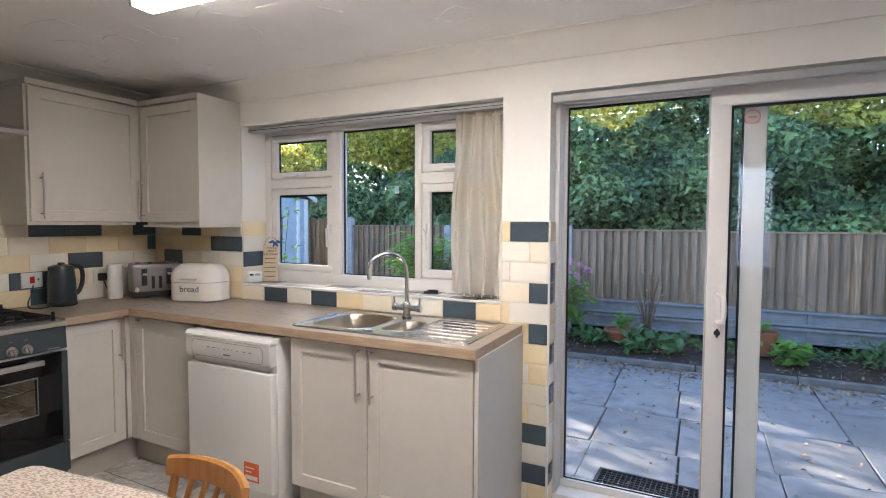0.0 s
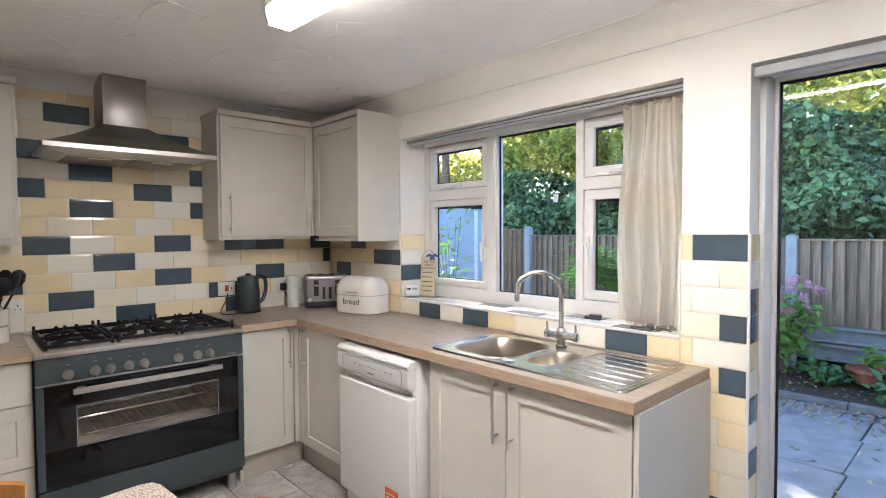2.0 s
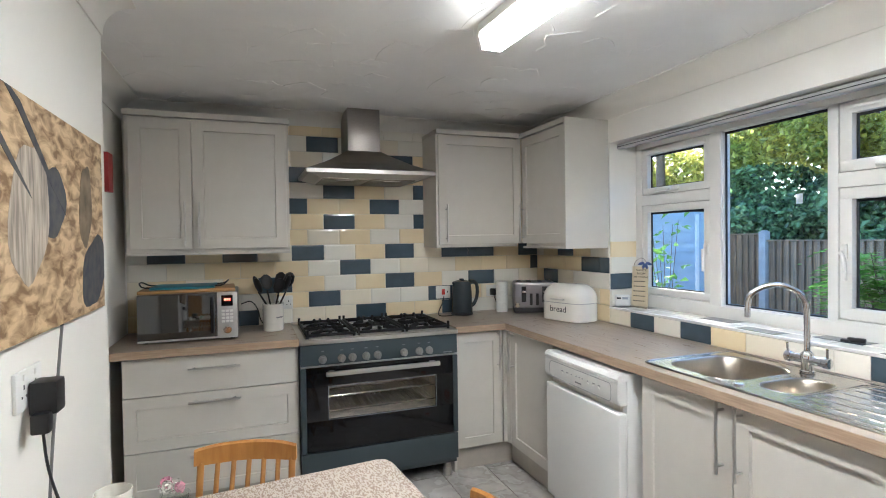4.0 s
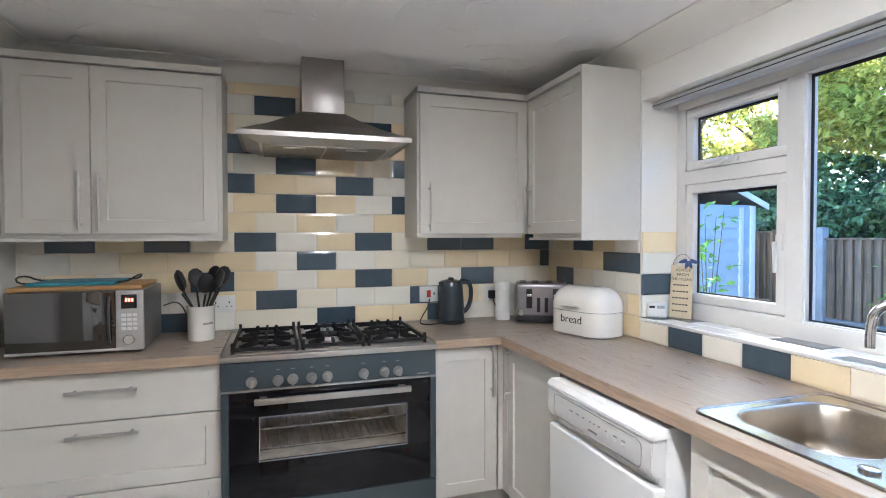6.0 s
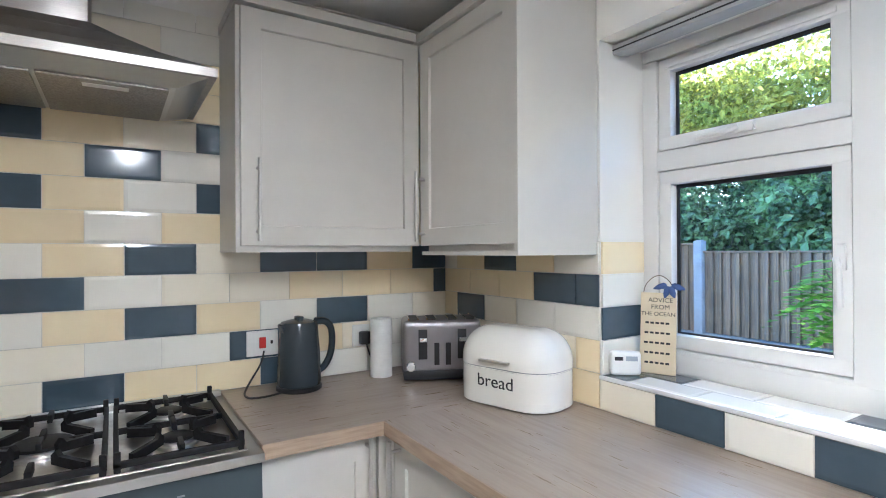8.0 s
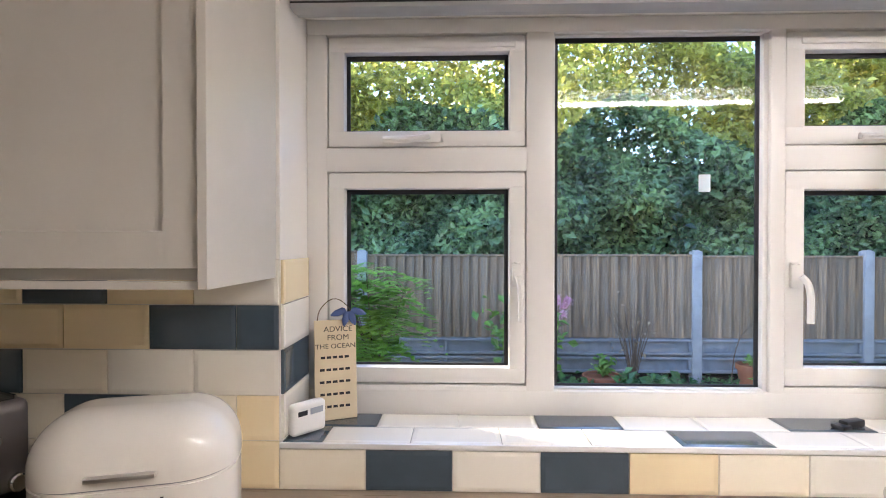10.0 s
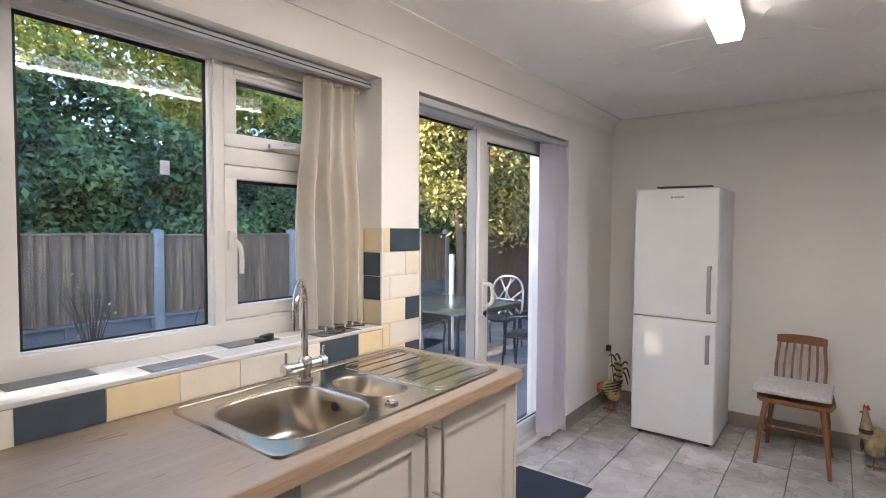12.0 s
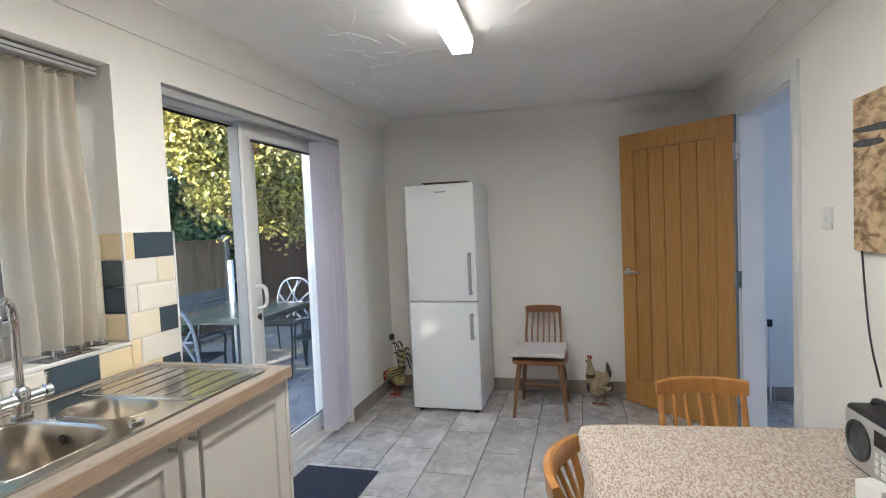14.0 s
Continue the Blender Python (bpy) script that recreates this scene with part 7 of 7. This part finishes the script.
hen = [(egg(-0.01, 0.155, 0.080, 0.095, 0.055, 12), 0), (moved(lathe([(0.062, 0), (0.050, 0.06), (0.030, 0.12), (0.022, 0.15), (0.016, 0.175), (0.003, 0.185)], 16), Matrix.Translation((0, 0.045, 0.175)) @ Matrix.Rotation(radians(-6), 4, "X") @ Matrix.Diagonal((0.75, 0.85, 1, 1))), 0),
       (moved(lathe([(0.060, 0), (0.066, 0.012), (0.058, 0.024)], 16), Matrix.Translation((0, 0.045, 0.205)) @ Matrix.Diagonal((0.75, 0.8, 1, 1))), 1),
       (moved(prism([(-0.05, 0.12), (-0.12, 0.18), (-0.135, 0.27), (-0.11, 0.305), (-0.08, 0.25), (-0.04, 0.20)], "x", -0.016, 0.016, 0.005), Matrix.Identity(4)), 0),
       (plate([(-0.115, 0.29), (-0.112, 0.31), (-0.095, 0.315), (-0.09, 0.27), (-0.125, 0.20), (-0.14, 0.24)], 0.036), 1),
       (plate([(-0.05, 0.16), (-0.10, 0.15), (-0.15, 0.16), (-0.14, 0.12), (-0.09, 0.10), (-0.055, 0.12)], 0.09), 1), (plate([(-0.055, 0.155), (-0.10, 0.145), (-0.135, 0.15), (-0.125, 0.125), (-0.09, 0.11), (-0.06, 0.125)], 0.098), 0),
       (plate([(0.075, 0.19), (0.088, 0.14), (0.078, 0.09), (0.06, 0.12)], 0.07), 1),
       (plate([(0.03, 0.345), (0.045, 0.372), (0.06, 0.362), (0.068, 0.376), (0.078, 0.358), (0.07, 0.335)], 0.012), 2), (plate([(0.055, 0.33), (0.075, 0.32), (0.07, 0.27), (0.055, 0.285)], 0.02), 2),
       (plate([(0.075, 0.335), (0.10, 0.322), (0.075, 0.318)], 0.012), 3), (feet((0.0, -0.07), 0.08), 3)]
bird("hen_ornament", pose(5.13, -1.712, 0) @ Matrix.Diagonal((1, 0.80, 1, 1)), hen, [HENC, HEND, REDP, LEGP], "cream painted hen ornament with red comb on the floor")
rooster = [(egg(-0.03, 0.155, 0.062, 0.085, 0.04, -28), 0), (plate([(-0.01, 0.10), (0.045, 0.16), (0.03, 0.22), (-0.02, 0.19)], 0.03), 0),
           (plate([(0.02, 0.19), (0.055, 0.20), (0.075, 0.165), (0.05, 0.14), (0.025, 0.155)], 0.036), 4), (plate([(0.04, 0.215), (0.085, 0.19), (0.10, 0.15), (0.075, 0.115), (0.07, 0.15), (0.055, 0.185)], 0.028), 2), (feet((-0.01, -0.05), 0.09), 2)]
for k in range(5):
    rooster.append((moved(plate([(-0.085, 0.0), (0.035, 0.012), (0.036, 0.020), (-0.085, 0.008)], 0.082 - 0.006 * abs(k - 2)), Matrix.Translation((0, -0.005 - 0.006 * k, 0.105 + 0.024 * k)) @ Matrix.Rotation(radians(-25), 4, "X")), 1))
for k, (y1, z1, y2, z2) in enumerate(((-0.06, 0.42, 0.0, 0.445), (-0.09, 0.43, -0.05, 0.455), (-0.11, 0.40, -0.15, 0.40), (-0.12, 0.36, -0.17, 0.29), (-0.10, 0.32, -0.155, 0.24), (-0.05, 0.36, -0.01, 0.36))):
    q0 = tube([(0.006 * (k % 3 - 1), -0.06, 0.19), (0.006 * (k % 3 - 1), -0.075 - 0.004 * k, 0.29), (0.006 * (k % 3 - 1), y1, z1 - 0.02)], 0.013, 6, r_end=0.009, smooth=2)
    q1 = tube([(0.006 * (k % 3 - 1), y1, z1 - 0.02), (0.006 * (k % 3 - 1), (y1 + y2) / 2, max(z1, z2)), (0.006 * (k % 3 - 1), y2, z2 - 0.02)], 0.009, 6, r_end=0.004, smooth=2)
    rooster += [(q0, 0), (q1, 1)]
for k in range(4):
    rooster.append((plate([(-0.105, 0.225 + 0.045 * k), (-0.05, 0.235 + 0.045 * k), (-0.05, 0.25 + 0.045 * k), (-0.105, 0.238 + 0.045 * k)], 0.034), 1))
bird("rooster_ornament", pose(5.14, -0.085, 0), rooster, [STRIPE, HEND, REDP, LEGP, HENC], "black and yellow striped metal rooster ornament on the floor")
MATB = mat("dark_blue_mat", (0.014, 0.018, 0.032), 0.98, col2=(0.034, 0.042, 0.066), scale=160, bump=0.004, bscale=260)
solo("door_mat", bx(-0.42, 0.42, -0.225, 0.225, 0, 0.010, 0.004), MATB, pose(3.40, -0.245, 0.0), "dark blue ribbed door mat inside the patio door", "mat")

# ---- hall ----
hr = thing("radiator", pose(EX, -2.90, 0.12), "white panel radiator on the hall wall", "radiator")
part("panel", bx(-0.09, -0.03, 0.0, 0.19, 0.02, 0.52, 0.008), WHITE_PL, hr)
part("grille", bx(-0.1, -0.02, -0.004, 0.194, 0.52, 0.535, 0.003), WHITE_PL, hr)
part("bracket", bx(-0.03, 0.0, 0.08, 0.12, 0.1, 0.4), WHITE_PL, hr, flat=True)
part("valve", moved(cyl(0.018, 0, 0.05, 14, 0.003), Matrix.Translation((-0.06, -0.035, 0.44))), BLACK, hr, "black radiator valve")
part("pipe", tube([(-0.06, -0.035, 0.44), (-0.06, -0.035, -0.12)], 0.0075, 8), WHITE_PL, hr)
skirting("baseboard_hall", EX, -4.6, EX, SY - 0.125, -1, 0)

# ---- tiles: each a piece of its own ----
TILE_ME = {}


def tile_mesh(w_, h_, m):
    key = (round(w_, 3), round(h_, 3), m.name)
    if key not in TILE_ME:
        g, b, t = 0.0012, 0.0095, 0.0078
        bm = bmesh.new()
        lo = [bm.verts.new(p) for p in ((g, g, 0), (w_ - g, g, 0), (w_ - g, h_ - g, 0), (g, h_ - g, 0))]
        mi = [bm.verts.new(p) for p in ((g, g, t - 0.0013), (w_ - g, g, t - 0.0013), (w_ - g, h_ - g, t - 0.0013), (g, h_ - g, t - 0.0013))]
        hi = [bm.verts.new(p) for p in ((g + b, g + b, t), (w_ - g - b, g + b, t), (w_ - g - b, h_ - g - b, t), (g + b, h_ - g - b, t))]
        for a, c in ((lo, mi), (mi, hi)):
            for i in range(4):
                bm.faces.new((a[i], a[(i + 1) % 4], c[(i + 1) % 4], c[i]))
        bm.faces.new(hi)
        TILE_ME[key] = mesh_of("tile", bm, m, flat=True)
    return TILE_ME[key]


def put_tile(parent, origin, u_, v_, w_, h_, m):
    if w_ < 0.012 or h_ < 0.012:
        return
    n_ = Vector(u_).cross(Vector(v_))
    ob = new("tile", tile_mesh(w_, h_, m))
    ob.parent = parent
    rot = Matrix((u_, v_, n_)).transposed().to_4x4()
    wob = Matrix.Rotation(radians(rt.uniform(-0.25, 0.25)), 4, "X") @ Matrix.Rotation(radians(rt.uniform(-0.25, 0.25)), 4, "Y")
    ob.matrix_basis = Matrix.Translation(origin) @ rot @ wob


rt = random.Random(12)
def pale(k, n):
    return (TILE_WHITE, TILE_CREAM, TILE_IVORY, TILE_WHITE, TILE_CREAM)[(k * 7 + n * 3 + (k * n) % 3) % 5]


# cooker wall
PZ, PY, Y0, ZT = 0.1027, 0.2093, -1.847, 1.425
DARK_W = {7: (0,), 6: (3,), 5: (-1,), 4: (1, 4), 3: (-1, 2), 2: (1, 4), 0: (0, 3, 5, 6, 8, -2, -4), -1: (1, 8), -2: (3, 6, -1), -3: (0, 4), -4: (2, 5, -2)}
wall_panel_w = bx(0.0002, 0.004, -2.79, -0.001, 0.9155, 2.222)
struct("trim_grout_west", wall_panel_w, GROUT, "pale grout bed of the wall tiles", "grout", flat=True)
for k in range(-4, 9):
    z0, z1 = ZT + (k - 1) * PZ, min(2.222, ZT + k * PZ)
    z0 = max(z0, 0.9165)
    off = 0.5 * PY if k % 2 else 0.0
    for n in range(-6, 10):
        y0, y1 = Y0 + off + n * PY, Y0 + off + (n + 1) * PY
        y0, y1 = max(y0, -2.79), min(y1, -0.004)
        if y1 - y0 < 0.015 or z1 - z0 < 0.015:
            continue
        put_tile(wall_west, (0.001, y0, z0), (0, 1, 0), (0, 0, 1), y1 - y0, z1 - z0, TILE_DARK if n in DARK_W.get(k, ()) else pale(k, n))
# window wall, between corner and window
struct("trim_grout_north", join(bx(0.005, WX[0], -0.004, -0.0002, 0.9155, 1.423), bx(WX[0], WX[1], -0.004, -0.0002, 0.9155, WB - 0.004), bx(WX[1], DX[0], -0.004, -0.0002, 0.0, 1.423)), GROUT, "pale grout bed of the wall tiles", "grout", flat=True)
NP, NW = 0.0997, 0.19
def north_row(zt, zb, joints, darks, k):
    for i, (a, b) in enumerate(zip(joints, joints[1:])):
        m = TILE_DARK if any(abs(a - d) < 0.02 for d in darks) else pale(k, i)
        put_tile(wall_north, (a, -0.001, zb), (1, 0, 0), (0, 0, 1), b - a, zt - zb, m)
E1, E2 = [0.005, 0.195, 0.388, 0.582, 0.777, 0.872], [0.005, 0.102, 0.294, 0.487, 0.682, 0.872]
north_row(1.422, 1.322, E2, (0.294,), 1)
north_row(1.322, 1.2225, E1, (0.582, 0.777), 2)
north_row(1.2225, 1.123, E2, (0.102,), 3)
north_row(1.123, 1.023, E1, (0.388,), 4)
north_row(1.023, 0.9165, E2, (), 5)
north_row(WB - 0.002, 0.9165, [0.872, 1.062, 1.252, 1.442, 1.632, 1.822, 2.012, 2.202, 2.33, 2.52, 2.656], (1.062, 1.442, 2.33), 6)
J = [2.656, 2.70, 2.894]
K = [2.656, 2.80, 2.894]
DK = {0: (2.70,), 3: (2.80,), 5: (2.80,), 7: (), 10: (2.70,), 12: (2.70,)}
for k in range(0, 15):
    zt = 1.422 - k * NP
    zb = max(0.001, zt - NP)
    jj = K if k in (1, 3, 5, 7, 9, 11, 13) else J
    north_row(zt, zb, jj, DK.get(k, ()), k + 3)
# reveals
for k in range(0, 4):
    zt, zb = 1.422 - k * NP, max(WB + 0.012, 1.422 - (k + 1) * NP)
    put_tile(wall_north, (WX[0] + 0.001, 0.0, zb), (0, 1, 0), (0, 0, 1), 0.196, zt - zb, TILE_DARK if k == 2 else (TILE_CREAM if k == 0 else TILE_WHITE))
    m = TILE_DARK if k in (1, 2) else TILE_CREAM
    put_tile(wall_north, (WX[1] - 0.001, 0.097, zb), (0, -1, 0), (0, 0, 1), 0.095, zt - zb, m)
    put_tile(wall_north, (WX[1] - 0.001, 0.195, zb), (0, -1, 0), (0, 0, 1), 0.098, zt - zb, TILE_IVORY)
for k in range(0, 15):
    zt, zb = 1.422 - k * NP, max(0.001, 1.422 - (k + 1) * NP)
    put_tile(wall_north, (DX[0] + 0.001, 0.002, zb), (0, 1, 0), (0, 0, 1), 0.096, zt - zb, TILE_DARK if k in (2, 3, 6, 8, 12) else pale(k, 2))
# sill
for row, (y0, y1, jj, dk) in enumerate(((0.10, 0.198, [0.875, 0.91, 1.07, 1.265, 1.455, 1.655, 1.85, 2.04, 2.24, 2.44, 2.653], (0.91, 1.455, 2.04, 2.44)), (0.0, 0.10, [0.875, 0.965, 1.16, 1.36, 1.555, 1.75, 1.95, 2.15, 2.35, 2.55, 2.653], (0.875, 1.75, 2.35)))):
    for i, (a, b) in enumerate(zip(jj, jj[1:])):
        m = TILE_DARK if any(abs(a - d) < 0.01 for d in dk) else TILE_WHITE
        put_tile(wall_north, (a, y0, WB + 0.004), (1, 0, 0), (0, 1, 0), b - a, y1 - y0, m)
struct("trim_grout_sill", bx(WX[0] + 0.001, WX[1] - 0.001, 0.0, 0.199, WB - 0.007, WB + 0.006), GROUT, "pale grout bed of the sill tiles", "grout", flat=True)
struct("trim_sill_edge", bx(WX[0], WX[1], -0.010, -0.0005, WB - 0.001, WB + 0.0115, 0.003), UPVC, "white plastic tile edge of the sill", "trim")
struct("trim_tile_edge", join(bx(DX[0] - 0.0005, DX[0] + 0.009, -0.009, -0.0005, 0.0, 1.424), bx(WX[1] - 0.009, WX[1] + 0.0005, -0.0095, -0.0005, WB + 0.012, 1.424)), UPVC, "white plastic tile corner edges", "trim", flat=True)

# floor tiles
fme = {}
for j in range(-16, 2):
    y0, y1 = -0.13 + (j - 0) * 0.295, -0.13 + (j + 1) * 0.295
    y0, y1 = max(y0, -4.6), min(y1, 0.096)
    if y1 - y0 < 0.02:
        continue
    off = 0.30 if j % 2 else 0.0
    for i in range(-2, 11):
        x0, x1 = -0.03 + i * 0.6 + off, -0.03 + (i + 1) * 0.6 + off
        x0, x1 = max(x0, 0.0 if y0 > RY else 3.0), min(x1, EX)
        if x1 - x0 < 0.02:
            continue
        key = (round(x1 - x0, 3), round(y1 - y0, 3))
        if key not in fme:
            fme[key] = mesh_of("floor_tile", bx(0.0028, key[0] - 0.0028, 0.0028, key[1] - 0.0028, -0.008, 0.0, 0.0012, 1), FLOOR_TILE, flat=True)
        ob = new("floor_tile", fme[key])
        ob.parent = floor
        ob.matrix_basis = Matrix.Translation((x0, y0, rt.uniform(-0.0004, 0.0)))
